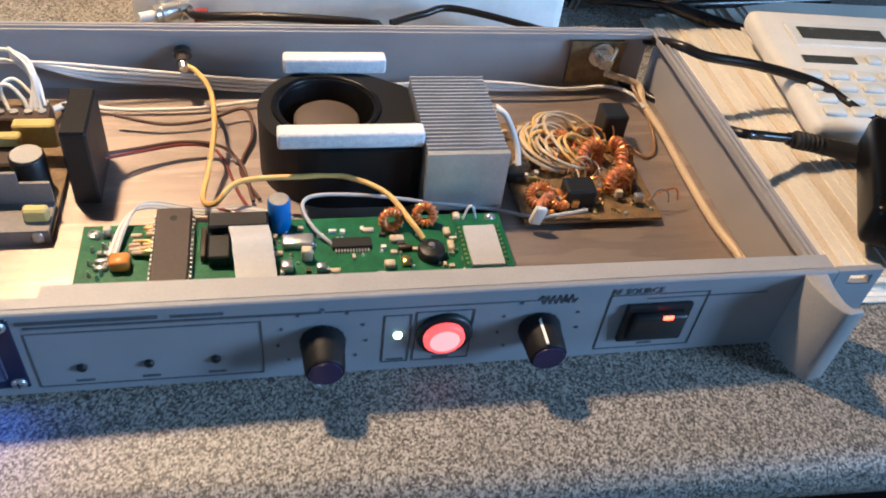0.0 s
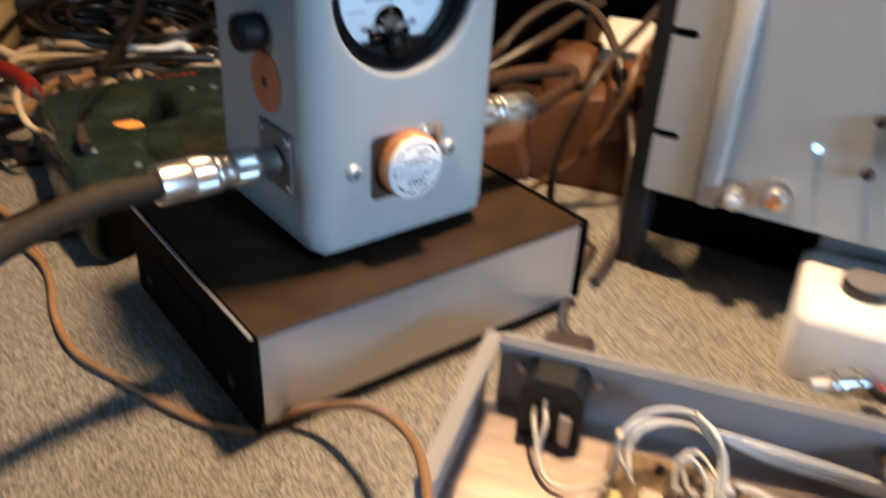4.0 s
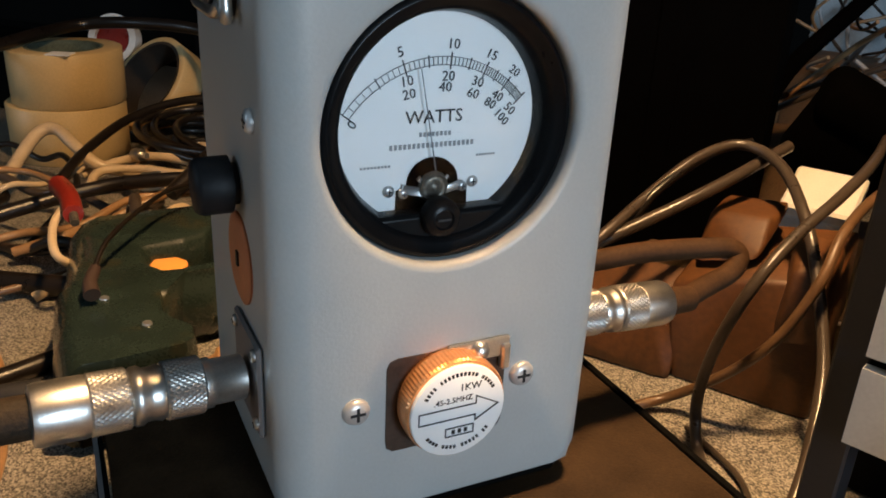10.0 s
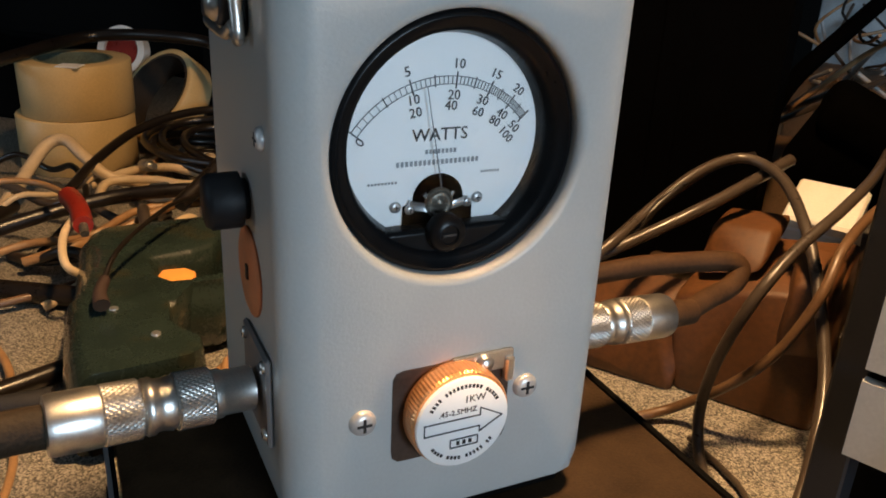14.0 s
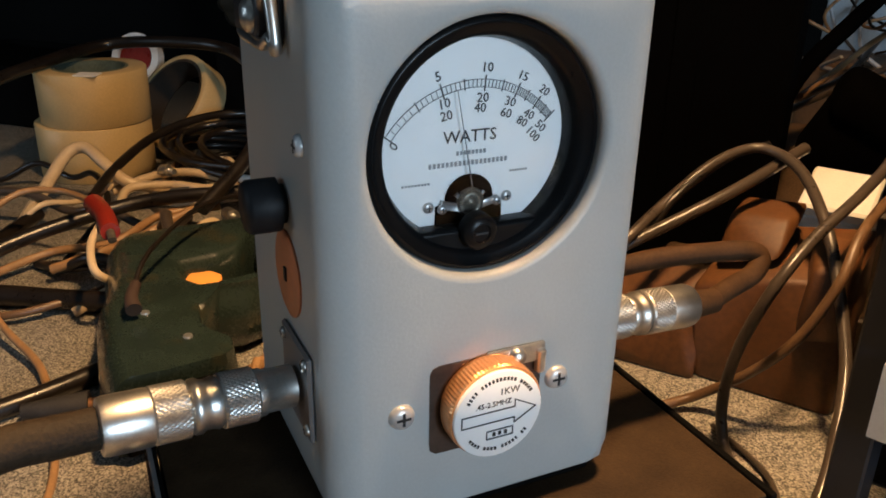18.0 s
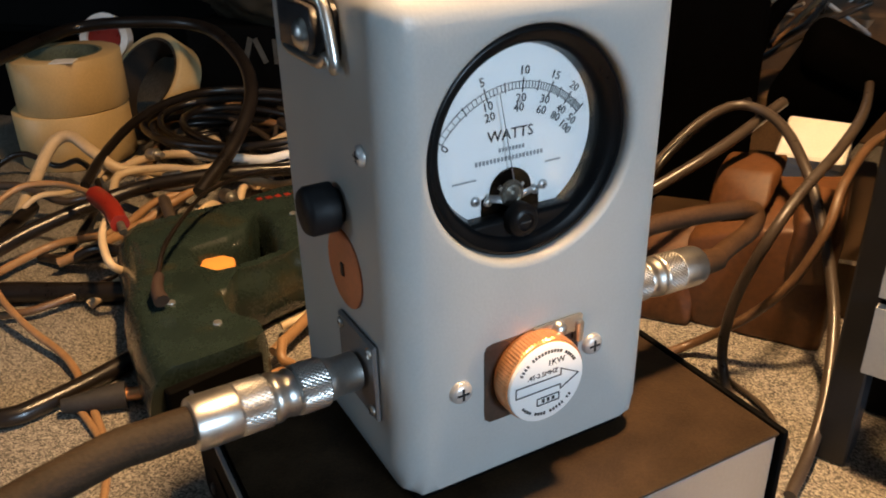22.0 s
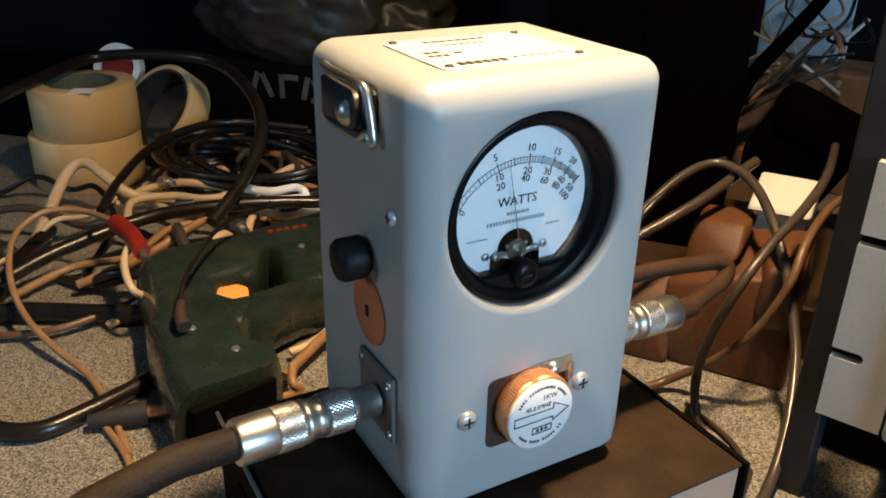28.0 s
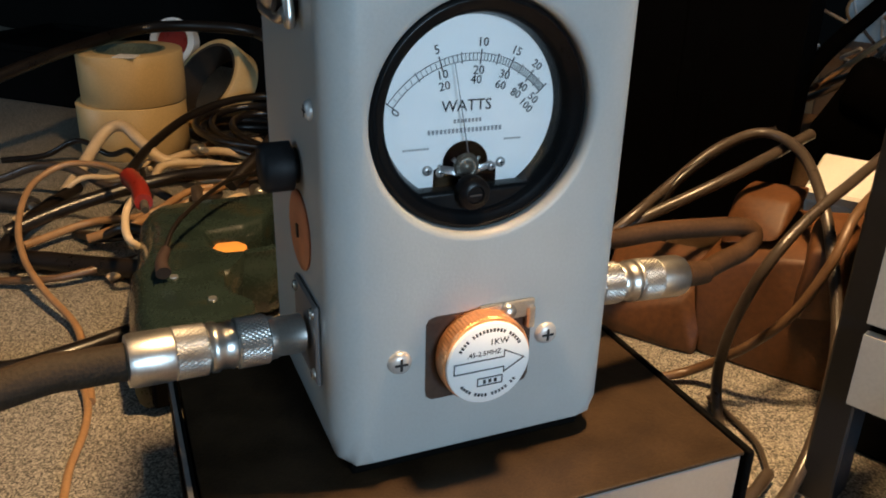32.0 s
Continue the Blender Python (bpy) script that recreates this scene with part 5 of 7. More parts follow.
for x, y, w, l, h, mm in ((0.1705, 0.0720, 0.003, 0.003, 0.0045, M_CERAM), (0.1700, 0.060, 0.0050, 0.0022, 0.0020, M_STEEL), (0.1700, 0.0555, 0.0050, 0.0022, 0.0020, M_STEEL), (0.1700, 0.0515, 0.0050, 0.0022, 0.0020, M_STEEL), (0.1775, 0.0525, 0.0080, 0.0070, 0.0060, M_AMBER), (0.2525, 0.0525, 0.0045, 0.0040, 0.0065, M_CERAM), (0.2400, 0.0560, 0.0050, 0.0022, 0.0016, M_CERAM), (0.2580, 0.0455, 0.0040, 0.0035, 0.0035, M_STEEL), (0.2640, 0.0440, 0.0040, 0.0025, 0.0018, M_CERAM), (0.2800, 0.0685, 0.0050, 0.0022, 0.0016, M_CERAM), (0.2920, 0.0620, 0.0062, 0.0036, 0.0022, M_CERAM), (0.2950, 0.0560, 0.0060, 0.0022, 0.0024, M_CHIP), (0.2870, 0.0460, 0.0045, 0.0035, 0.0030, M_CERAM), (0.2945, 0.0480, 0.0045, 0.0055, 0.0024, M_GOLD), (0.3150, 0.0650, 0.0030, 0.0046, 0.0024, M_CERAM), (0.3155, 0.0560, 0.0030, 0.0060, 0.0024, M_CERAM), (0.3210, 0.0745, 0.0030, 0.0046, 0.0030, M_CERAM), (0.2440, 0.0470, 0.0050, 0.0050, 0.0040, M_STEEL), (0.2830, 0.0410, 0.0040, 0.0020, 0.0020, M_STEEL), (0.2100, 0.0620, 0.0022, 0.0180, 0.0040, M_CHIP)):
    part("board_part", B((x, y, PT + h / 2), (w, l, h), min(w, l) * 0.15, 1), mm, pcb, "", True)
rng = random.Random(4)
for i in range(26):
    x, y = 0.1800 + rng.random() * 0.0060 + (i % 2) * 0.0045, 0.0560 + rng.random() * 0.020
    part("resistor", C([(0.0007, 0), (0.0010, 0.0006), (0.0010, 0.0040), (0.0007, 0.0046)], (x, y, PT + 0.0020 + 0.0012 * rng.random()), (1, 0.15 * (rng.random() - 0.5), 0), 8), (M_CERAM, M_GOLD, M_BEIGE)[i % 3], pcb, "", True)
for i in range(60):
    x, y = 0.238 + rng.random() * 0.098, 0.0180 + rng.random() * 0.055
    w = 0.0012 + 0.0022 * rng.random()
    part("surface_part", B((x, y, PT + 0.0007), (w, 0.0030 - w * 0.5, 0.0014)), (M_STEEL, M_CERAM, M_WIRE_W, M_CHIP)[i % 4], pcb)
for i in range(34):
    part("solder_pin", C([(0.0010, 0), (0.0008, 0.0012), (0.0003, 0.0030)], (0.1640 + 0.0090 * rng.random(), 0.0180 + rng.random() * 0.056, PT), n=6), M_STEEL, pcb, "", True)
for i in range(44):
    x, y = 0.238 + rng.random() * 0.098, 0.0180 + rng.random() * 0.052
    part("solder_blob", C([(0.0009, 0), (0.0007, 0.0007), (0.0002, 0.0011)], (x, y, PT), n=7), M_STEEL, pcb, "", True)
part("wire_arch", T([(0.3245, 0.0745, PT), (0.3265, 0.0755, PT + 0.0060), (0.3285, 0.0755, PT + 0.0062), (0.3305, 0.0745, PT)], 0.0006, 6), M_WIRE_W, pcb, "", True)
part("solder_lug", C([(0.0024, 0), (0.0020, 0.0020), (0.0010, 0.0030)], (0.3365, 0.0735, PT), n=12), M_STEEL, pcb, "", True)

# ---- power supply board ----
psu = thing("power_supply_board", "open-frame power supply board with yellow transformer parts", "power supply", pose(0, 0, 0))
part("board", B((0.1160, 0.1300, 0.0068), (0.0600, 0.1020, 0.0016)), M_PCB_TAN, psu, "tan circuit board")
hp_ = part("heat_plate", B((0.1110, 0.0976, 0.0185), (0.0430, 0.0016, 0.0170)), M_PLATE, psu, "grey upright heat plate")
part("plate_step", B((0.1388, 0.0976, 0.0160), (0.0125, 0.0016, 0.0110)), M_PLATE, hp_)
part("plate_shelf", B((0.1175, 0.0880, 0.0100), (0.0560, 0.0190, 0.0016)), M_PLATE, hp_)
part("plate_front", B((0.1175, 0.0790, 0.0065), (0.0560, 0.0016, 0.0085)), M_PLATE, hp_, "folded grey front of the heat plate")
for x in (0.1060, 0.1220):
    part("plate_screw", C([(0.0016, 0), (0.0012, 0.001)], (x, 0.0967, 0.0170), (0, -1, 0), 12), M_STEEL, hp_, "", True)
part("round_choke", C([(0.0066, 0), (0.0074, 0.0015), (0.0074, 0.0075), (0.0066, 0.0090), (0.0030, 0.0092), (0.0024, 0.0070)], (0.1165, 0.1060, 0.0155), (0.1, -0.6, 0.8), 24), M_OLIVE, psu, "olive taped round choke", True)
part("upright_board", B((0.0975, 0.1130, 0.0190), (0.0014, 0.0240, 0.0220)), M_PCB_TAN, psu, "small upright board")
for i in range(7):
    part("upright_part", B((0.0960, 0.1040 + 0.0030 * i, 0.0160 + 0.0035 * (i % 3)), (0.0020, 0.0022, 0.0030)), (M_CERAM, M_WIRE_W, M_STEEL)[i % 3], psu)
part("white_clip", T([(0.0935, 0.1060, 0.0290), (0.0960, 0.1120, 0.0300), (0.0965, 0.1230, 0.0300), (0.0950, 0.1270, 0.0300)], 0.0013, 8, 4), M_CERAM, psu, "pale bent clip", True)
tr = part("transformer", B((0.1150, 0.1160, 0.0150), (0.0290, 0.0140, 0.0150), 0.001, 1), M_CHIP, psu, "dark ferrite transformer")
part("yellow_wrap", B((0.1150, 0.1225, 0.0262), (0.0310, 0.0052, 0.0056), 0.0008, 1), M_YELLOW, tr, "yellow tape wrap")
part("yellow_side", B((0.1005, 0.1170, 0.0180), (0.0030, 0.0110, 0.0150)), M_YELLOW, tr)
part("choke_frame", B((0.0925, 0.1230, 0.0180), (0.0046, 0.0300, 0.0150), 0.0008, 1), M_YELLOW, psu, "yellow bobbin choke")
part("choke_core", B((0.0895, 0.1250, 0.0170), (0.0040, 0.0220, 0.0110)), M_CHIP, psu)
part("rear_choke", B((0.1340, 0.1330, 0.0215), (0.0180, 0.0065, 0.0130), 0.0008, 1), M_YELLOW, psu, "yellow taped choke")
cp = part("filter_capacitor", C([(0.0075, 0), (0.0075, 0.0180), (0.0068, 0.0190)], (0.1345, 0.1110, 0.0076), n=28), M_BLACK, psu, "black electrolytic capacitor", True)
part("capacitor_top", C([(0.0066, 0), (0.0066, 0.0003)], (0.1345, 0.1110, 0.0266), n=24), M_ALU_SIDE, cp, "silver top")
cp = part("filter_capacitor", C([(0.0055, 0), (0.0055, 0.0150), (0.0050, 0.0156)], (0.1060, 0.1400, 0.0076), n=24), M_CHIP, psu, "", True)
part("capacitor_top", C([(0.0048, 0), (0.0048, 0.0003)], (0.1060, 0.1400, 0.0232), n=20), M_CERAM, cp)
part("terminal_block", B((0.1240, 0.1520, 0.0140), (0.0260, 0.0120, 0.0130), 0.0008, 1), M_CHIP, psu, "dark terminal block")
for i in range(4):
    part("terminal_screw", C([(0.0019, 0), (0.0019, 0.0012)], (0.1150 + i * 0.0062, 0.1510, 0.0205), n=12), M_STEEL, psu)
part("yellow_capacitor", B((0.1400, 0.0860, 0.0140), (0.0100, 0.0050, 0.0070), 0.0010, 1), M_YELLOW, psu, "yellow film capacitor")
part("silver_part", C([(0.0030, 0), (0.0030, 0.0040), (0.0020, 0.0050)], (0.1405, 0.0800, 0.0050), n=14), M_STEEL, psu, "", True)
part("upright_strip", B((0.0895, 0.1510, 0.0250), (0.0022, 0.0050, 0.0340)), M_CERAM, psu, "pale upright strip")
for i in range(12):
    part("small_part", B((0.0900 + rng.random() * 0.05, 0.142 + rng.random() * 0.034, 0.0100), (0.004, 0.003, 0.005), 0.0006, 1), (M_CHIP, M_CERAM, M_STEEL)[i % 3], psu)

# ---- radio-frequency board ----
rf = thing("rf_board", "tan circuit board crowded with copper coils and yellow wires", "circuit board", pose(0, 0, 0))
part("board", B((0.3905, 0.1160, 0.0068), (0.0700, 0.0800, 0.0016)), M_PCB_TAN, rf, "tan circuit board")
for x, y, R, r, tl in ((0.3880, 0.1290, 0.0075, 0.0034, (25, 10, 0)), (0.4000, 0.1180, 0.0085, 0.0038, (70, 0, 30)), (0.4140, 0.1090, 0.0085, 0.0038, (75, 0, 70)), (0.4090, 0.0980, 0.0080, 0.0036, (80, 0, 20)), (0.3660, 0.0900, 0.0065, 0.0030, (20, -20, 0)), (0.4180, 0.1220, 0.0075, 0.0034, (70, 0, 110)), (0.3740, 0.0870, 0.0055, 0.0026, (10, 15, 0))):
    toroid("toroid_coil", rf, (x, y, 0.0076 + R * 0.72), R * 0.78, r * 0.8, tl, turns=20)
part("relay", B((0.4190, 0.1440, 0.0160), (0.0130, 0.0140, 0.0160), 0.0008, 1), M_BLACK, rf, "black relay cube")
part("dark_block", B((0.3850, 0.0900, 0.0130), (0.0150, 0.0120, 0.0110), 0.001, 1), M_BLACK, rf)
part("beaded_chip", B((0.3565, 0.1080, 0.0110), (0.0100, 0.0070, 0.0060), 0.0006, 1), M_BLACK, rf)
for i in range(30):
    part("solder_blob", C([(0.0012, 0), (0.0010, 0.0009), (0.0003, 0.0014)], (0.3860 + rng.random() * 0.036, 0.0790 + rng.random() * 0.018, 0.0076), n=8), M_GOLD if i % 3 else M_STEEL, rf, "", True)
for i in range(14):
    part("small_part", B((0.3570 + rng.random() * 0.06, 0.084 + rng.random() * 0.066, 0.0096), (0.0035, 0.0025, 0.004), 0.0005, 1), (M_CHIP, M_CERAM, M_GOLD)[i % 3], rf)
for i in range(15):
    a0, cx, cy, R = rng.random() * 1.2, 0.377 + rng.random() * 0.020, 0.118 + rng.random() * 0.022, 0.010 + rng.random() * 0.010
    pts = [(cx + R * math.cos(a0 + 0.75 * k), cy + R * 0.9 * math.sin(a0 + 0.75 * k), 0.009 + 0.010 * math.sin(math.pi * k / 6)) for k in range(7)]
    part("yellow_lead", T(pts, 0.0009, 6, 4), M_BEIGE if i % 3 else M_WIRE_Y, rf, "thin cream-yellow lead", True)
for i in range(26):
    x, y = 0.372 + rng.random() * 0.050, 0.086 + rng.random() * 0.060
    a0, l = rng.random() * 6.28, 0.008 + 0.010 * rng.random()
    part("bent_lead", T([(x, y, 0.0078), (x + l * 0.3 * math.cos(a0), y + l * 0.3 * math.sin(a0), 0.013 + 0.006 * rng.random()), (x + l * 0.8 * math.cos(a0), y + l * 0.8 * math.sin(a0), 0.012 + 0.005 * rng.random()), (x + l * math.cos(a0), y + l * math.sin(a0), 0.0078)], 0.0005, 5, 4), (M_COPPER, M_STEEL, M_BEIGE, M_COPPER)[i % 4], rf, "", True)
for i in range(30):
    part("board_part", B((0.3570 + rng.random() * 0.064, 0.079 + rng.random() * 0.072, 0.0090 + 0.003 * rng.random()), (0.0016 + 0.003 * rng.random(), 0.0016 + 0.002 * rng.random(), 0.004), 0.0004, 1), (M_OLIVE, M_CERAM, M_CHIP, M_STEEL, M_AMBER)[i % 5], rf)
for i in range(12):
    a = 0.5 * i
    part("bead", C([(0.0012, 0), (0.0012, 0.0016)], (0.3640 + 0.0062 * math.cos(a), 0.1120 + 0.0062 * math.sin(a), 0.0110), n=8), M_CERAM if i % 2 else M_CHIP, rf)
cable_tie = thing("cable_tie", "white nylon cable tie round a wire bundle", "cable tie")
part("tie_head", B((0.3605, 0.0745, 0.0130), (0.0060, 0.0030, 0.0100), 0.0010, 2, m=Matrix.Translation((0.3605, 0.0745, 0.013)) @ Matrix.Rotation(radians(14), 4, "Y") @ Matrix.Translation((-0.3605, -0.0745, -0.013))), M_WIRE_W, cable_tie, "", True)
part("tie_band", T([(0.3605, 0.0760, 0.0160), (0.3640, 0.0820, 0.0180), (0.3690, 0.0860, 0.0160)], 0.0010, 6), M_ORANGE, cable_tie, "", True)

# ---- sockets on the back wall ----
inl = thing("mains_inlet", "black mains inlet with bare terminals, on the back wall", "mains socket")
o = [(0.0445, 0.0050), (0.0720, 0.0050), (0.0720, 0.0300), (0.0665, 0.0365), (0.0500, 0.0365), (0.0445, 0.0300)]
bm = bmesh.new()
prism(bm, o, 0.1780, 0.1985, Matrix(((1, 0, 0, 0), (0, 0, 1, 0), (0, 1, 0, 0), (0, 0, 0, 1))))
part("shell", bm, M_BLACK, inl, "black moulded shell")
for x, z, w in ((0.0520, 0.0200, 0.0014), (0.0565, 0.0240, 0.0014), (0.0660, 0.0150, 0.0050)):
    part("terminal", B((x, 0.1765, z), (w, 0.0060, 0.0080 if w < 0.003 else 0.0150)), M_STEEL, inl)
for x in (0.0405, 0.0765):
    part("inlet_screw", C([(0.0022, 0), (0.0018, 0.0014)], (x, 0.1985, 0.0250), (0, -1, 0), 12), M_STEEL, inl, "", True)
bnc = thing("coax_outlet", "plated coaxial outlet on a small board, on the back wall", "coaxial socket")
part("outlet_board", B((0.4250, 0.1975, 0.0200), (0.0320, 0.0020, 0.0280)), M_PCB_TAN, bnc, "tan backing board")
part("outlet_body", C([(0.0075, 0), (0.0075, 0.0020), (0.0050, 0.0024), (0.0050, 0.0090), (0.0030, 0.0095), (0.0030, 0.0120)], (0.4275, 0.1966, 0.0260), (0, -1, 0), 20), M_CHROME, bnc, "plated body", True)
for dx, dz in ((-0.006, 0.004), (0.007, 0.005), (0.006, -0.004)):
    part("lead", T([(0.4275 + dx, 0.1950, 0.0260 + dz), (0.4275 + dx * 0.7, 0.1880, 0.0260 + dz * 1.3), (0.4285, 0.1850, 0.0240)], 0.0010, 6), M_CHROME, bnc, "", True)
yc = thing("rear_coax_connector", "small round connector where the yellow cable ends", "coaxial socket")
part("body", C([(0.0046, 0), (0.0046, 0.0030), (0.0032, 0.0034), (0.0032, 0.0090)], (0.1955, 0.1975, 0.0260), (0.05, -1, -0.2), 16), M_CABLE, yc, "dark connector body", True)
part("ferrule", C([(0.0026, 0), (0.0024, 0.0040)], (0.1960, 0.1885, 0.0242), (0.2, -1, -0.3), 12), M_CHROME, yc, "", True)

# ---- wires ----
wire("yellow_coax", [(0.1965, 0.1880, 0.0240), (0.2030, 0.1820, 0.0235), (0.2107, 0.1625, 0.0240), (0.2129, 0.1356, 0.0220), (0.2106, 0.1117, 0.0160), (0.2085, 0.0925, 0.0140), (0.2140, 0.0880, 0.0150), (0.2252, 0.0967, 0.0200), (0.2524, 0.0965, 0.0220), (0.2714, 0.0946, 0.0230), (0.2889, 0.0841, 0.0220), (0.2990, 0.0660, 0.0190), (0.3035, 0.0600, 0.0150)], 0.0013, M_WIRE_Y, "yellow coaxial cable running to the green board", "cable", 10, 8)
for i in range(4):
    d = 0.0012 * i
    wire("grey_lead", [(0.1710 + d, 0.0530, 0.0132), (0.1765 + d * 0.6, 0.0760, 0.0165), (0.1850, 0.0875 + d, 0.0140), (0.2070, 0.0895 + d, 0.0075), (0.2280, 0.0890 + d, 0.0080), (0.2440 + d, 0.0830 - d, 0.0125)], 0.0006, M_WIRE_G if i % 2 else M_WIRE_W, "thin grey lead to the green board", "wire", 6, 6, "grey leads")
wire("grey_loop_wire", [(0.2640, 0.0600, 0.0130), (0.2560, 0.0680, 0.0165), (0.2517, 0.0784, 0.0200), (0.2582, 0.0842, 0.0210), (0.2814, 0.0867, 0.0180), (0.3109, 0.0876, 0.0120), (0.3438, 0.0849, 0.0080), (0.3616, 0.0780, 0.0090), (0.3864, 0.0782, 0.0120)], 0.0009, M_WIRE_G, "grey wire looping over the floor plate", "wire", 7, 8)
for i in range(3):
    wire("twisted_lead", [(0.2140 + 0.002 * i, 0.0930, 0.0070), (0.2240, 0.0880 - 0.002 * i, 0.0090 + 0.001 * i), (0.2330, 0.0800 - 0.001 * i, 0.0110), (0.2360, 0.0700, 0.0140)], 0.0007, (M_WIRE_R, M_WIRE_B, M_WIRE_W)[i], "thin lead bent down to the board", "wire", 6, 6, "twisted leads")
wire("brown_wire", [(0.1640, 0.1240, 0.0160), (0.1766, 0.1315, 0.0130), (0.1970, 0.1376, 0.0120), (0.2147, 0.1363, 0.0100), (0.2247, 0.1262, 0.0060), (0.2300, 0.1000, 0.0050)], 0.0009, M_WIRE_B, "dark brown wire to the fan", "wire")
wire("red_wire", [(0.1640, 0.1220, 0.0150), (0.1824, 0.1317, 0.0120), (0.1999, 0.1367, 0.0110), (0.2133, 0.1345, 0.0080), (0.2230, 0.1080, 0.0045), (0.2280, 0.0960, 0.0045)], 0.0008, M_WIRE_R, "dull red wire to the fan", "wire")
wire("brown_wire", [(0.1630, 0.1620, 0.0110), (0.1855, 0.1581, 0.0080), (0.2070, 0.1610, 0.0080), (0.2260, 0.1680, 0.0100), (0.2300, 0.1500, 0.0060), (0.2240, 0.1250, 0.0045), (0.2330, 0.1020, 0.0045)], 0.0009, M_WIRE_B, "dark brown wire along the floor plate", "wire")
for i in range(3):
    d = 0.0024 * i
    wire("white_mains_wire", [(0.1280 + d, 0.1530, 0.0200), (0.1290, 0.1640, 0.0310 + d), (0.1180, 0.1780, 0.0340 + d), (0.1240, 0.1860, 0.0260), (0.1500, 0.1900, 0.0190 - d), (0.1900, 0.1910, 0.0150 - d), (0.2400, 0.1900, 0.0110 - d), (0.3000, 0.1900, 0.0100), (0.3600, 0.1850, 0.0100 + d), (0.4058, 0.1848, 0.0100), (0.4326, 0.1875, 0.0100), (0.4445, 0.1771, 0.0110), (0.4470, 0.1640, 0.0110)], 0.0010, M_WIRE_W, "white mains wire along the back wall", "wire", 7, 6, "white wires")
for i in range(2):
    d = 0.0026 * i
    wire("white_floor_wire", [(0.1330, 0.1560 + d, 0.0160), (0.1420, 0.1740 + d, 0.0090), (0.1639, 0.1740, 0.0060), (0.2014, 0.1747, 0.0060), (0.2336, 0.1794, 0.0070), (0.2900, 0.1800 + d, 0.0080)], 0.0010, M_WIRE_W, "white wire lying on the floor plate", "wire", 7, 6, "white wires")
for (x, z), e in (((0.0520, 0.0210), (0.0880, 0.1500, 0.0130)), ((0.0565, 0.0250), (0.0900, 0.1560, 0.0160))):
    wire("white_inlet_wire", [(x, 0.1740, z), (x + 0.002, 0.1680, z - 0.002), (0.0580, 0.1600, 0.0120), (0.0640, 0.1520, 0.0070), (0.0760, 0.1490, 0.0080), e], 0.0011, M_WIRE_W, "white wire from the mains inlet", "wire", 8, 6, "inlet wires")
wire("white_loop_wire", [(0.0900, 0.1560, 0.0180), (0.0900, 0.1640, 0.0300), (0.0990, 0.1740, 0.0370), (0.1130, 0.1790, 0.0380), (0.1260, 0.1740, 0.0350), (0.1310, 0.1620, 0.0270), (0.1310, 0.1540, 0.0210)], 0.0010, M_WIRE_W, "white wire looping over the power supply", "wire", 8, 8)
wire("white_loop_wire", [(0.1140, 0.1520, 0.0210), (0.1130, 0.1580, 0.0290), (0.1190, 0.1600, 0.0300), (0.1250, 0.1560, 0.0250), (0.1270, 0.1530, 0.0210)], 0.0010, M_WIRE_W, "short white wire loop on the power supply", "wire", 8, 8)
for i in range(2):
    wire("white_heatsink_wire", [(0.3480, 0.1250 + 0.003 * i, 0.0380), (0.3530, 0.1230, 0.0350), (0.3590, 0.1180, 0.0220), (0.3600, 0.1120, 0.0130)], 0.0014, M_WIRE_W, "white wire down the heatsink", "wire", 7, 6)
wire("tan_coax", [(0.4285, 0.1860, 0.0200), (0.4503, 0.1861, 0.0120), (0.4487, 0.1705, 0.0100), (0.4504, 0.1446, 0.0090), (0.4493, 0.1005, 0.0090), (0.4495, 0.0702, 0.0090), (0.4525, 0.0463, 0.0090), (0.4540, 0.0200, 0.0090)], 0.0021, M_BEIGE, "flat tan cable along the side wall", "cable", 8, 8)
wire("thin_brown_coax", [(0.4440, 0.1800, 0.0150), (0.4480, 0.1580, 0.0080), (0.4440, 0.1350, 0.0050), (0.4360, 0.1280, 0.0040), (0.4240, 0.1400, 0.0080)], 0.0010, M_TAN, "thin tan cable to the coil board", "wire")

for pts in ([(0.0960, 0.1500, 0.0240), (0.0940, 0.1600, 0.0300), (0.1010, 0.1700, 0.0340), (0.1160, 0.1740, 0.0350), (0.1290, 0.1690, 0.0300), (0.1340, 0.1560, 0.0210)], [(0.1190, 0.1520, 0.0210), (0.1150, 0.1610, 0.0280), (0.1210, 0.1650, 0.0300), (0.1300, 0.1580, 0.0240), (0.1330, 0.1530, 0.0210)], [(0.0980, 0.1480, 0.0220), (0.0960, 0.1540, 0.0190), (0.0900, 0.1620, 0.0260), (0.1000, 0.1760, 0.0310), (0.1300, 0.1830, 0.0280), (0.1700, 0.1880, 0.0210), (0.2300, 0.1900, 0.0135), (0.3000, 0.1890, 0.0115)]):
    wire("white_loop_wire", pts, 0.0009, M_WIRE_W, "thin white wire looping over the power supply", "wire", 7, 7)

# ---- red clip on the case wall ----
clip = thing("red_clip", "red insulated crocodile clip gripping the case wall", "crocodile clip")
part("boot", T([(0.0320, 0.0218, 0.0440), (0.0338, 0.0277, 0.0460), (0.0383, 0.0331, 0.0480), (0.0408, 0.0400, 0.0490)], 0.0052, 12, 6, 0.0038), M_RED, clip, "red plastic boot", True)
part("jaw", T([(0.0325, 0.0238, 0.0440), (0.0307, 0.0194, 0.0420), (0.0301, 0.0148, 0.0400)], 0.0030, 8, 4, 0.0012), M_STEEL, clip, "dull steel jaw", True)
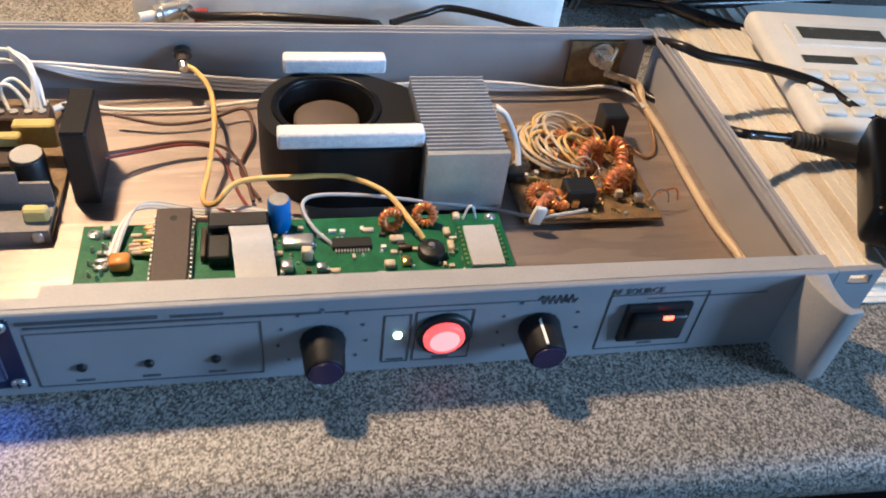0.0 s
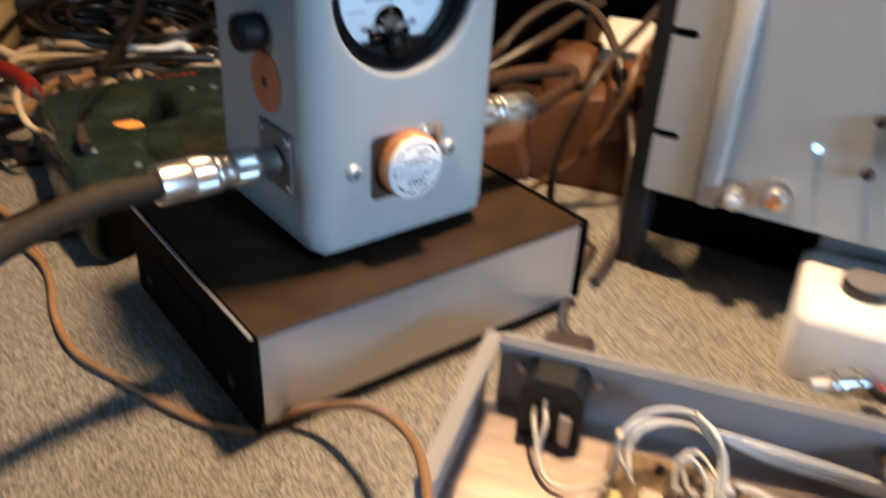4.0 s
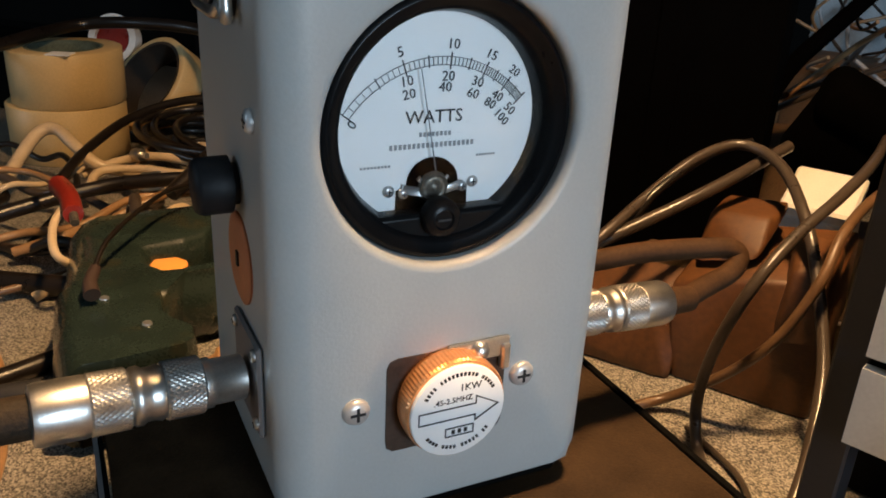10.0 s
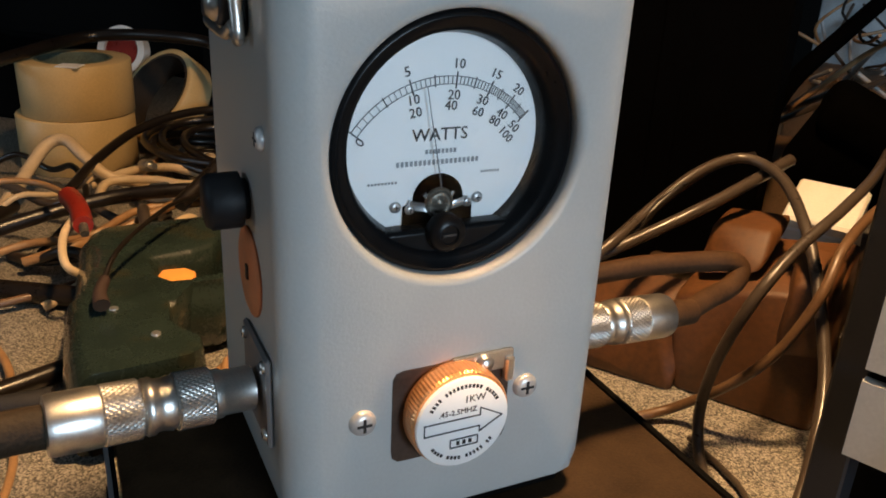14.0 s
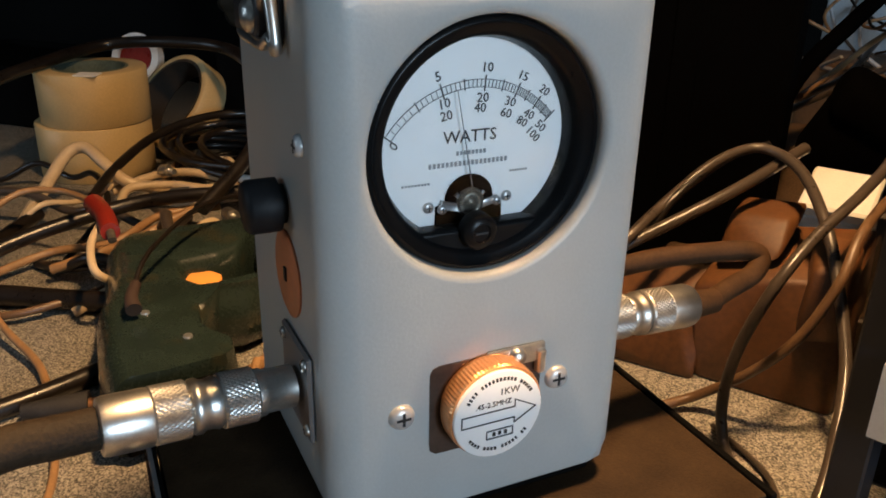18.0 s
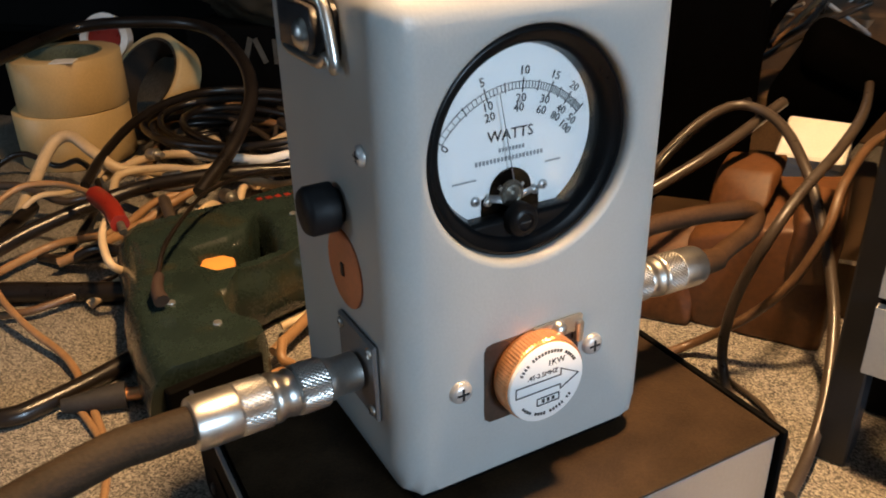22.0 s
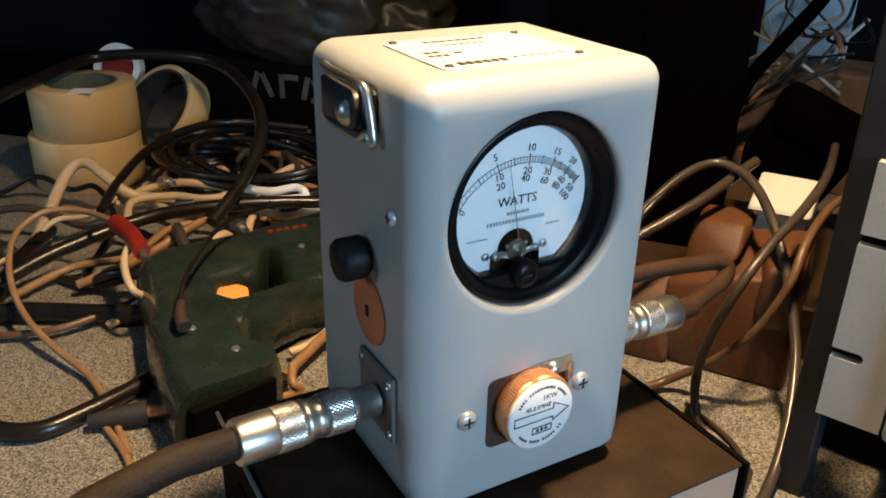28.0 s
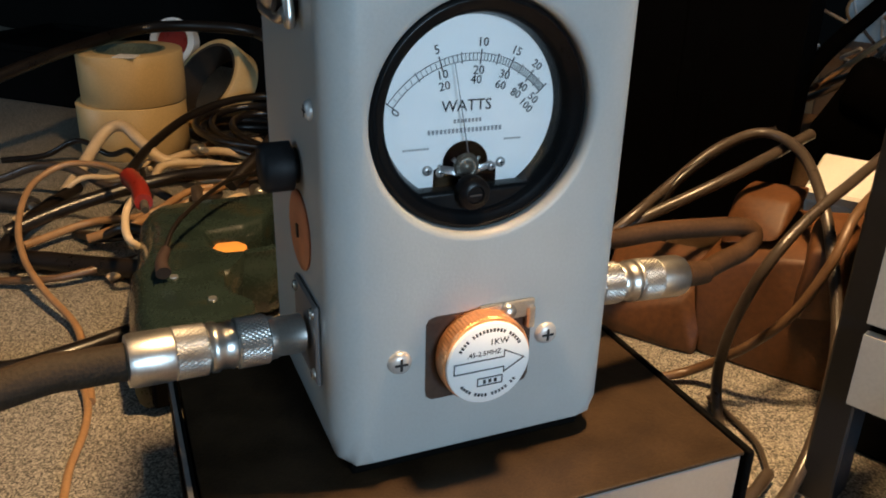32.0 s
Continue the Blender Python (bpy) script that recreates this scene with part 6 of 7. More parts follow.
part("lead", T([(0.0408, 0.0400, 0.0490), (0.0393, 0.0617, 0.0500), (0.0317, 0.0884, 0.0500), (0.0164, 0.1148, 0.0460), (-0.0088, 0.1379, 0.0340), (-0.0374, 0.1502, 0.0160), (-0.0615, 0.1456, 0.0040), (-0.0667, 0.1376, 0.0030), (-0.0965, 0.1351, 0.0030), (-0.1437, 0.1463, 0.0030), (-0.1760, 0.1560, 0.0030), (-0.2060, 0.1780, 0.0030), (-0.2300, 0.2030, 0.0030), (-0.2530, 0.2200, 0.0030), (-0.2900, 0.2360, 0.0030)], 0.0020, 8, 8), M_TAN, clip, "tan test lead", True)


# ---- behind and left of the meter: tape, saw, tangled leads ----
def tape_roll(name, m, R, h, label, r_in=None, core=None):
    e = thing(name, label, "tape roll", m, "tape rolls")
    r_in = r_in or R * 0.62
    part("tape", C([(r_in + 0.003, 0), (R - 0.001, 0), (R, 0.001), (R, h - 0.001), (R - 0.001, h), (r_in + 0.003, h)], n=56, caps=False), M_TAPE, e, "wound cream tape", True)
    bm = bmesh.new()
    holed(bm, circle(r_in + 0.003, 56), circle(r_in, 56), 0.0, h, Matrix.Identity(4))
    part("core", bm, core or M_TEAL, e, "printed grey-green or darkened card core", True)
    return e


tape_roll("tape_roll", pose(-0.6076, 0.5244, 0.0), 0.0515, 0.0500, "wide roll of cream packing tape on the bench")
top = tape_roll("tape_roll", pose(-0.6040, 0.5262, 0.0503, 0, 0, 30), 0.0490, 0.0480, "roll of cream packing tape on top of another roll")
part("paper_label", B((0.0140, -0.0397, 0.0485), (0.0200, 0.0155, 0.0010)), M_WHITE, top, "white paper label")
# the darker brown core carries the shade inside this roll's hole
tape_roll("tape_roll", pose(-0.5800, 0.6180, 0.042, 52, 0, -8), 0.0490, 0.0290, "pale tape roll leaning behind the stacked rolls", 0.0405, M_DIM)
mug = thing("white_ring", "white plastic ring with a red end, behind the tape", "plastic ring", pose(-0.6600, 0.6300, 0.0840, 70, 10, 20) @ Matrix.Scale(0.64, 4))
bm = bmesh.new()
holed(bm, circle(0.040, 40), circle(0.029, 40), 0, 0.022, Matrix.Identity(4))
part("ring", bm, M_STYRO, mug, "white plastic ring", True)
part("red_end", C([(0.0285, 0.002), (0.0285, 0.016)], (0, 0, 0), n=32), M_RED, mug, "dark red end", True)
part("stand", B((0, -0.0835, 0.010), (0.02, 0.094, 0.018)), M_STYRO, mug, "pale stand")

# jigsaw lying on its side: body ring with a D-shaped opening, and the heel of its grip
SAW = Matrix(((0.3449, -0.9382, 0.0308, -0.2133), (0.9385, 0.3452, 0.0074, 0.2333), (-0.0176, 0.0263, 0.9995, 0.0440), (0, 0, 0, 1))) @ Matrix.Diagonal((0.827, 0.827, 0.90, 1))
saw = thing("jigsaw", "worn dark green power jigsaw with amber switch, on its side", "jigsaw", SAW)
hole = [(0.0919, 0.1311), (0.1174, 0.1291), (0.1322, 0.1336), (0.1440, 0.1500), (0.1565, 0.1572), (0.1540, 0.1400), (0.1404, 0.1058), (0.1272, 0.0943), (0.0975, 0.0971), (0.0926, 0.0974), (0.0860, 0.1130)]
outer = [(0.0147, 0.0938), (0.0369, 0.1454), (0.0526, 0.1947), (0.0640, 0.2110), (0.0755, 0.2171), (0.1176, 0.2130), (0.1710, 0.2037), (0.2134, 0.2035), (0.2446, 0.1888), (0.2600, 0.1700), (0.2600, 0.0640), (0.2000, 0.0690), (0.1700, 0.0730), (0.1390, 0.0760), (0.1080, 0.0720), (0.0950, 0.0745), (0.0800, 0.0790), (0.0690, 0.0560), (0.0450, 0.0600), (0.0050, 0.0600)]
heel = [(-0.0100, 0.0050), (0.0171, 0.0020), (0.0600, -0.0010), (0.0690, 0.0030), (0.0740, 0.0166), (0.0680, 0.0300), (0.0657, 0.0423), (0.0786, 0.0740), (0.0800, 0.0900), (0.0600, 0.1000), (0.0300, 0.1000), (0.0147, 0.0938), (-0.0009, 0.0420)]
NS = 96
oo, hh = ray_outline(outer, NS, 0.118, 0.113), ray_outline(hole, NS, 0.118, 0.113)
LAYERS = ((0.0120, -0.0470), (0.0060, -0.0450), (0.0018, -0.0400), (0.0, -0.0330), (0.0, -0.0230), (0.0014, -0.0160), (0.0044, -0.0090), (0.0088, -0.0040), (0.0130, -0.0012), (0.0175, 0.0))
bm = bmesh.new()
layers = []
for inset, w in LAYERS:
    lay = []
    for (ox, oy), (hx_, hy_) in zip(oo, hh):
        d = Vector((ox - hx_, oy - hy_))
        k, kh = min(0.36, inset / max(d.length, 0.004)), min(0.30, 0.6 * inset / max(d.length, 0.004))
        lay.append(((ox - d.x * k, oy - d.y * k, w), (hx_ + d.x * kh, hy_ + d.y * kh, w)))
    layers.append(lay)
vv = [[(bm.verts.new(a), bm.verts.new(b)) for a, b in lay] for lay in layers]
for p, q in zip(vv, vv[1:]):
    for i in range(NS):
        j = (i + 1) % NS
        bm.faces.new((p[i][0], p[j][0], q[j][0], q[i][0]))
        bm.faces.new((p[i][1], q[i][1], q[j][1], p[j][1]))
for lay in (vv[0], vv[-1]):
    for i in range(NS):
        j = (i + 1) % NS
        bm.faces.new((lay[i][0], lay[i][1], lay[j][1], lay[j][0]))
prev = None
for inset, w in LAYERS:
    cur = [bm.verts.new((x + 0.75 * inset * (1 - x / 0.034) if x < 0.034 else x - 0.15 * inset * (x - 0.034) / 0.03, y, w * 0.998 - 0.0002)) for x, y in heel]
    if prev:
        for i in range(len(cur)):
            j = (i + 1) % len(cur)
            bm.faces.new((prev[i], prev[j], cur[j], cur[i]))
    else:
        bm.faces.new(cur[::-1])
    prev = cur
bm.faces.new(prev)
part("housing", bm, M_GREEN, saw, "worn dark green housing with a D-shaped grip", True)
bm = bmesh.new()
prism(bm, [(0.0843, 0.1197), (0.0920, 0.1290), (0.1070, 0.1250), (0.1110, 0.1150), (0.1040, 0.1020), (0.0895, 0.0940), (0.0841, 0.1041)], -0.034, -0.007)
bmesh.ops.bevel(bm, geom=bm.edges, offset=0.0022, segments=2, affect="EDGES", profile=0.5)
part("switch", bm, M_PILOT, saw, "glowing amber trigger switch", True)
# solid dark block in place of the shaded hollow
part("foot_shade_block", B((0.0300, 0.0005, -0.0265), (0.0620, 0.0070, 0.0330), 0.001, 1), M_MATT, saw, "dark block standing for the shaded hollow of the grip's foot")
for x, y in ((0.1780, 0.1380), (0.1960, 0.1300), (0.0400, 0.0720), (0.0500, 0.0300)):
    part("housing_screw", C([(0.0030, 0), (0.0026, 0.0010)], (x, y, -0.0002), (0, 0, 1), 14), M_STEEL, saw, "", True)
for i in range(5):
    part("red_mark", B((0.1729 + i * 0.0078, 0.1800 - i * 0.0020, 0.0002), (0.0052, 0.0046, 0.0006)), M_RED, saw, "red printed mark")
for i in range(7):
    part("vent", B((0.196 + i * 0.006, 0.100, 0.0002), (0.0026, 0.030, 0.0010)), M_MATT, saw)

# the small probe lead hanging over the saw
wire("probe_lead", [(-0.2636, 0.2838, 0.0532), (-0.2704, 0.2913, 0.0576), (-0.2808, 0.3096, 0.0645), (-0.2979, 0.3480, 0.0671), (-0.3096, 0.3832, 0.0662), (-0.3136, 0.4343, 0.0580), (-0.2990, 0.4813, 0.0479)], 0.0014, M_COAX, "brown-black lead with a strain relief, over the saw", "cable", 8, 8)
solo("probe_tip", T([(-0.2688, 0.2898, 0.0567), (-0.2614, 0.2805, 0.0542), (-0.2541, 0.2757, 0.0516)], 0.0028, 10, 4, 0.0042), M_CHIP, "dark strain relief at a lead's end", "cable end", None, True)
rcl = thing("red_lead_clip", "red insulated clip joining two leads near the saw", "clip")
part("boot", T([(-0.3941, 0.3606, 0.0553), (-0.3666, 0.3475, 0.0569), (-0.3405, 0.3312, 0.0567)], 0.0066, 12, 5, 0.0058), M_RED, rcl, "red plastic boot", True)
part("tip", T([(-0.3405, 0.3312, 0.0567), (-0.3340, 0.3270, 0.0540)], 0.0026, 8, 3), M_TARNISH, rcl, "", True)
for nm, mm, r, lab, pts in (
    ("thin_tan_lead", M_TAN, 0.0023, "thin tan test lead arching over the bench", [(-0.2479, 0.2191, 0.0029), (-0.2826, 0.2403, 0.0028), (-0.3212, 0.2604, 0.0055), (-0.3657, 0.2701, 0.0109), (-0.4026, 0.2809, 0.0197), (-0.4359, 0.2999, 0.0318), (-0.4634, 0.3288, 0.0434), (-0.4637, 0.3559, 0.0516), (-0.4411, 0.3710, 0.0517), (-0.3926, 0.3613, 0.0553)]),
    ("thin_tan_lead", M_BEIGE, 0.0025, "pale lead hanging from the red clip", [(-0.3638, 0.3442, 0.0552), (-0.3497, 0.3234, 0.0495), (-0.3300, 0.3098, 0.0409), (-0.3309, 0.3249, 0.0271)]),
    ("beige_cable", M_BEIGE, 0.0051, "thick beige cable arching beside the tape", [(-0.5042, 0.3727, 0.0101), (-0.5272, 0.4108, 0.0248), (-0.5388, 0.4443, 0.0449), (-0.5300, 0.4565, 0.0489), (-0.5074, 0.4558, 0.0394), (-0.4863, 0.4622, 0.0248), (-0.4689, 0.4919, 0.0148)]),
    ("beige_cable", M_BEIGE, 0.0038, "beige cable in a loose bundle", [(-0.5012, 0.4550, 0.0165), (-0.4864, 0.4834, 0.0246), (-0.4608, 0.5006, 0.0288), (-0.4282, 0.5159, 0.0248), (-0.3866, 0.5283, 0.0250), (-0.3624, 0.5741, 0.0166)]),
    ("beige_cable", M_BEIGE, 0.0035, "beige cable in a loose bundle", [(-0.4627, 0.4299, 0.0168), (-0.4750, 0.4521, 0.0249), (-0.4547, 0.4780, 0.0249), (-0.4201, 0.4905, 0.0251), (-0.4079, 0.5397, 0.0248), (-0.3936, 0.5747, 0.0328), (-0.3811, 0.5744, 0.0247)]),
    ("umber_cable", M_UMBER, 0.0027, "brown cable lying on the bench", [(-0.4273, 0.2608, 0.0036), (-0.4036, 0.2737, 0.0054), (-0.3813, 0.2928, 0.0072), (-0.3659, 0.3358, 0.0089), (-0.3658, 0.3768, 0.0088)]),
    ("white_flat_lead", M_STYRO, 0.0038, "white cable in a loose bundle", [(-0.4113, 0.5116, 0.0291), (-0.3721, 0.5101, 0.0337), (-0.3510, 0.5190, 0.0381), (-0.3395, 0.5104, 0.0341), (-0.3852, 0.5017, 0.0252)]),
    ("brown_cable", M_COAX, 0.0071, "thick dark brown cable across the bench", [(-0.4612, 0.2611, 0.0080), (-0.4216, 0.2941, 0.0080), (-0.3774, 0.3147, 0.0080), (-0.3328, 0.3401, 0.0081), (-0.2628, 0.3999, 0.0081)]),
    ("black_cable", M_COAX, 0.0055, "black cable lying on the bench", [(-0.5040, 0.3885, 0.0168), (-0.4760, 0.3310, 0.0138), (-0.4333, 0.2735, 0.0089), (-0.3913, 0.2211, 0.0055), (-0.3343, 0.2002, 0.0056), (-0.3066, 0.2083, 0.0056), (-0.2963, 0.2321, 0.0056), (-0.2898, 0.2621, 0.0056), (-0.2869, 0.2890, 0.0055)]),
    ("black_cable", M_COAX, 0.0056, "black cable across the tangle", [(-0.4563, 0.3009, 0.0175), (-0.4470, 0.3512, 0.0260), (-0.4221, 0.4110, 0.0342), (-0.3902, 0.4428, 0.0385), (-0.3566, 0.4741, 0.0386), (-0.3145, 0.5121, 0.0343)]),
    ("black_cable", M_COAX, 0.0057, "thick black cable arching over the tape", [(-0.6103, 0.3917, 0.0894), (-0.6178, 0.4699, 0.1027), (-0.6299, 0.5638, 0.1104), (-0.5660, 0.5935, 0.1156), (-0.4996, 0.6007, 0.1140), (-0.4258, 0.5591, 0.1021), (-0.3842, 0.5185, 0.0838), (-0.3675, 0.4724, 0.0598), (-0.3615, 0.4225, 0.0391)]),
    ("black_cable", M_COAX, 0.0040, "thin black cable in front of the tape", [(-0.4829, 0.4226, 0.0251), (-0.4982, 0.4597, 0.0370), (-0.5131, 0.5126, 0.0483), (-0.5087, 0.5596, 0.0555), (-0.4891, 0.6044, 0.0551), (-0.4260, 0.6425, 0.0476)]),
    ("tan_cable", M_TAN, 0.0036, "tan cable in the tangle", [(-0.4167, 0.3364, 0.0105), (-0.4004, 0.3611, 0.0175), (-0.3995, 0.3963, 0.0173), (-0.3921, 0.4289, 0.0258), (-0.3811, 0.4820, 0.0339)]),
    ("tan_cable", M_TAN, 0.0031, "tan cable in the tangle", [(-0.4491, 0.3070, 0.0070), (-0.4435, 0.3555, 0.0104), (-0.4077, 0.3803, 0.0174), (-0.4045, 0.4227, 0.0257), (-0.3833, 0.4609, 0.0256)]),
    ("copper_lead", M_TAN, 0.0033, "orange-lit lead under the saw", [(-0.2149, 0.3117, 0.0094), (-0.2151, 0.3307, 0.0112), (-0.2161, 0.3592, 0.0129), (-0.2109, 0.3792, 0.0129)]),
    ("copper_lead", M_BEIGE, 0.0028, "pale lead under the saw", [(-0.2294, 0.3382, 0.0074), (-0.2221, 0.3507, 0.0093), (-0.2196, 0.3784, 0.0110)]),
    ("copper_lead", M_TAN, 0.0028, "tan lead ending by the box", [(-0.2085, 0.3129, 0.0188), (-0.2019, 0.3029, 0.0142), (-0.1974, 0.3049, 0.0094), (-0.2068, 0.2941, 0.0057)]),
):
    wire(nm, pts, r, mm, lab, "cable", 8, 7)
coil = thing("black_cable_coil", "coil of black cable on the bench beside the tape", "cable coil", pose(-0.4435, 0.5735, 0.0070) @ Matrix.Scale(0.80, 4))
for i in range(8):
    rr_ = 0.085 + 0.012 * math.sin(i * 2.1)
    pts = [(rr_ * math.cos(2 * math.pi * k / 16) * 1.25 + 0.012 * math.sin(i * 1.7), rr_ * 0.75 * math.sin(2 * math.pi * k / 16) + 0.01 * math.cos(i * 2.3), 0.006 * i + 0.008 * math.sin(2 * math.pi * k / 16 + i)) for k in range(17)]
    part("turn", T(pts, 0.0045, 8, 3), M_COAX, coil, "", True)
rng = random.Random(11)
for i in range(22):
    x, y = -0.56 + 0.30 * rng.random(), 0.365 + 0.29 * rng.random()
    a, l, bend = rng.random() * 6.28, 0.16 + 0.15 * rng.random(), (rng.random() - 0.5) * 3.0
    r = 0.0021 + 0.0023 * rng.random()
    pts = []
    for k in range(9):
        t = k / 8 - 0.5
        pts.append((x + math.cos(a + bend * t) * l * t, y + math.sin(a + bend * t) * l * t, r + (0.008 + 0.026 * rng.random()) * math.sin(math.pi * k / 8)))
    wire("tangled_cable", pts, r, (M_BEIGE, M_COAX, M_TAN, M_CABLE, M_COAX, M_CABLE)[i % 6], ("beige cable in the tangle on the bench", "black cable in the tangle on the bench", "tan cable in the tangle on the bench", "dark brown cable in the tangle on the bench", "black cable in the tangle on the bench", "dark brown cable in the tangle on the bench")[i % 6], "cable", 9, 6, "tangle of cables")
bp = thing("banana_plug", "black banana plug with a bright tip on the bench", "plug")
part("sleeve", T([(-0.5476, 0.3447, 0.0084), (-0.5251, 0.3537, 0.0084), (-0.5122, 0.3541, 0.0085)], 0.0076, 12, 3, 0.0070), M_RUBBER, bp, "black ribbed sleeve", True)
part("pin", T([(-0.5121, 0.3529, 0.0085), (-0.4942, 0.3512, 0.0085)], 0.0038, 10, 2), M_CHROME, bp, "bright pin", True)
jp = thing("jack_plug", "black jack plug lying by the box", "plug")
part("sleeve", T([(-0.2866, 0.2273, 0.0066), (-0.2774, 0.2358, 0.0066), (-0.2637, 0.2491, 0.0066)], 0.0038, 12, 3, 0.0075), M_RUBBER, jp, "black rubber sleeve", True)
part("pin", T([(-0.2637, 0.2491, 0.0066), (-0.2534, 0.2569, 0.0066), (-0.2393, 0.2654, 0.0066)], 0.0038, 10, 2), M_BRASS, jp, "copper-lit metal pin", True)
for i, (px_, py_, l) in enumerate(((-0.425, 0.450, 0.025), (-0.385, 0.490, 0.021), (-0.480, 0.490, 0.019), (-0.360, 0.445, 0.025))):
    solo("lead_plug", C([(0.004, 0), (0.005, 0.002), (0.005, l * 0.6), (0.0025, l * 0.62), (0.0025, l)], (px_, py_, 0.030), (0.8, 0.5 - 0.3 * i, 0.1), 14), M_CHROME, "bright metal plug in the tangle of cables", "plug", None, True, "lead plugs")

# ---- the dark far side of the bench ----
sack = bmesh.new()
bmesh.ops.create_icosphere(sack, subdivisions=5, radius=1.0)
for v in sack.verts:
    n = v.co.normalized()
    f = 1 + 0.16 * noise.noise(n * 2.2) + 0.08 * noise.noise(n * 6.0) + 0.035 * noise.noise(n * 15.0)
    v.co = Vector((n.x * 0.20 * f, n.y * 0.10 * f, max(-0.075, n.z * 0.10 * f)))
bag = thing("plastic_bag", "crumpled dull plastic bag on a dark box", "plastic bag", pose(-0.4800, 0.7510, 0.150) @ Matrix.Scale(0.75, 4))
part("bag_body", sack, M_SACK, bag, "crumpled dull plastic", True)
nk = bmesh.new()
lathe(nk, [(0.050, 0.0), (0.026, 0.022), (0.016, 0.034), (0.030, 0.052), (0.044, 0.064), (0.036, 0.066)], (0.06, 0.0, 0.074), (0.2, -0.1, 1), 28, 0.10)
part("tied_neck", nk, M_SACK, bag, "gathered neck of the bag", True)
db = thing("dark_carton", "black carton with worn white marks, at the back", "carton", pose(-0.4780, 0.7500, 0.0, 0, 0, 8) @ Matrix.Scale(0.75, 4))
part("body", B((0, 0, 0.065), (0.34, 0.16, 0.130), 0.003, 1), M_MATT, db, "black card body")
for i, (x, z, w, h, a) in enumerate(((-0.070, 0.098, 0.008, 0.036, 20), (-0.050, 0.098, 0.008, 0.036, -24), (-0.026, 0.098, 0.008, 0.034, 0), (-0.012, 0.112, 0.026, 0.008, 0), (0.012, 0.098, 0.008, 0.034, 14), (0.030, 0.098, 0.010, 0.030, -16), (0.045, 0.080, 0.050, 0.008, 4), (-0.030, 0.026, 0.007, 0.026, 0), (-0.010, 0.026, 0.007, 0.026, 0), (0.005, 0.036, 0.024, 0.006, 0))):
    part("white_mark", B((0, 0, 0), (w, 0.001, h), m=Matrix.Translation((x, -0.0806, z)) @ Matrix.Rotation(radians(a), 4, "Y")), M_WORN, db, "worn white printed mark")
part("white_ring_mark", C([(0.018, 0), (0.018, 0.001), (0.011, 0.001), (0.011, 0)], (0.052, -0.0802, 0.030), (0, -1, 0), 24, caps=False), M_WORN, db, "worn white printed ring")
crate = thing("dark_crate", "low black crate at the back of the bench", "crate", pose(-0.8682, 0.6356, 0.0, 0, 0, 12) @ Matrix.Scale(0.68, 4))
part("tub", B((0, 0, 0.046), (0.292, 0.212, 0.092), 0.006, 2), M_MATT, crate, "black tub")
for c, d in (((0, -0.106, 0.096), (0.30, 0.008, 0.012)), ((0, 0.106, 0.096), (0.30, 0.008, 0.012)), ((-0.146, 0, 0.096), (0.008, 0.204, 0.012)), ((0.146, 0, 0.096), (0.008, 0.204, 0.012))):
    part("rim", B(c, d, 0.002, 1), M_MATT, crate)

# ---- behind the meter to the other side ----
tw = thing("black_tower", "tall black equipment cabinet standing behind the meter", "equipment cabinet", pose(-0.0790, 0.5500, 0.0, 0, 0, 6) @ Matrix.Diagonal((0.90, 0.60, 1.0, 1)))
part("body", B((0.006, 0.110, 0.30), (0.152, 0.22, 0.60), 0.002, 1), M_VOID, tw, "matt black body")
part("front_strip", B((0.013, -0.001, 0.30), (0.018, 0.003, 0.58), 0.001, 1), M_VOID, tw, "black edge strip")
part("side_rail", B((-0.0050, 0.0160, 0.235), (0.0140, 0.020, 0.47), 0.001, 1), M_RAIL, cab, "dark blue-grey upright rail")
# creased leather case: a faceted body, a folded lid and a strap
lc = thing("leather_case", "creased dark brown leather case with a folded lid, behind the wattmeter", "leather case")


def hull(pts, r=0.003):
    """A faceted solid round a few corners, with softened edges."""
    bm = bmesh.new()
    for p in pts:
        bm.verts.new(p)
    res = bmesh.ops.convex_hull(bm, input=bm.verts)
    bmesh.ops.delete(bm, geom=[g for g in res["geom_interior"] if isinstance(g, bmesh.types.BMVert)], context="VERTS")
    bmesh.ops.dissolve_limit(bm, angle_limit=0.06, verts=bm.verts, edges=bm.edges)
    bmesh.ops.bevel(bm, geom=bm.edges, offset=r, segments=2, affect="EDGES", profile=0.5)
    return bm


part("body", hull([(-0.0162, 0.4551, 0.0000), (0.0581, 0.4517, 0.0000), (0.0620, 0.5153, 0.0000), (-0.0093, 0.5184, 0.0000), (-0.0232, 0.4600, 0.0532), (0.0553, 0.4586, 0.0739), (0.0586, 0.5200, 0.0842), (-0.0120, 0.5209, 0.0731), (0.0173, 0.4563, 0.0674)]), M_CLOTH, lc, "dark brown leather body", True)
part("lid", hull([(-0.0164, 0.4699, 0.0627), (0.0186, 0.4638, 0.0749), (0.0240, 0.5113, 0.0950), (-0.0130, 0.5185, 0.0900), (-0.0145, 0.4886, 0.0889), (0.0172, 0.4808, 0.0927)]), M_CLOTH, lc, "folded leather lid", True)
part("side_lobe", hull([(0.0326, 0.4481, 0.0387), (0.0574, 0.4466, 0.0449), (0.0556, 0.4819, 0.0889), (0.0306, 0.4826, 0.0902), (0.0358, 0.4511, 0.0795), (0.0531, 0.4501, 0.0818)]), M_CLOTH, lc, "bulging leather side", True)
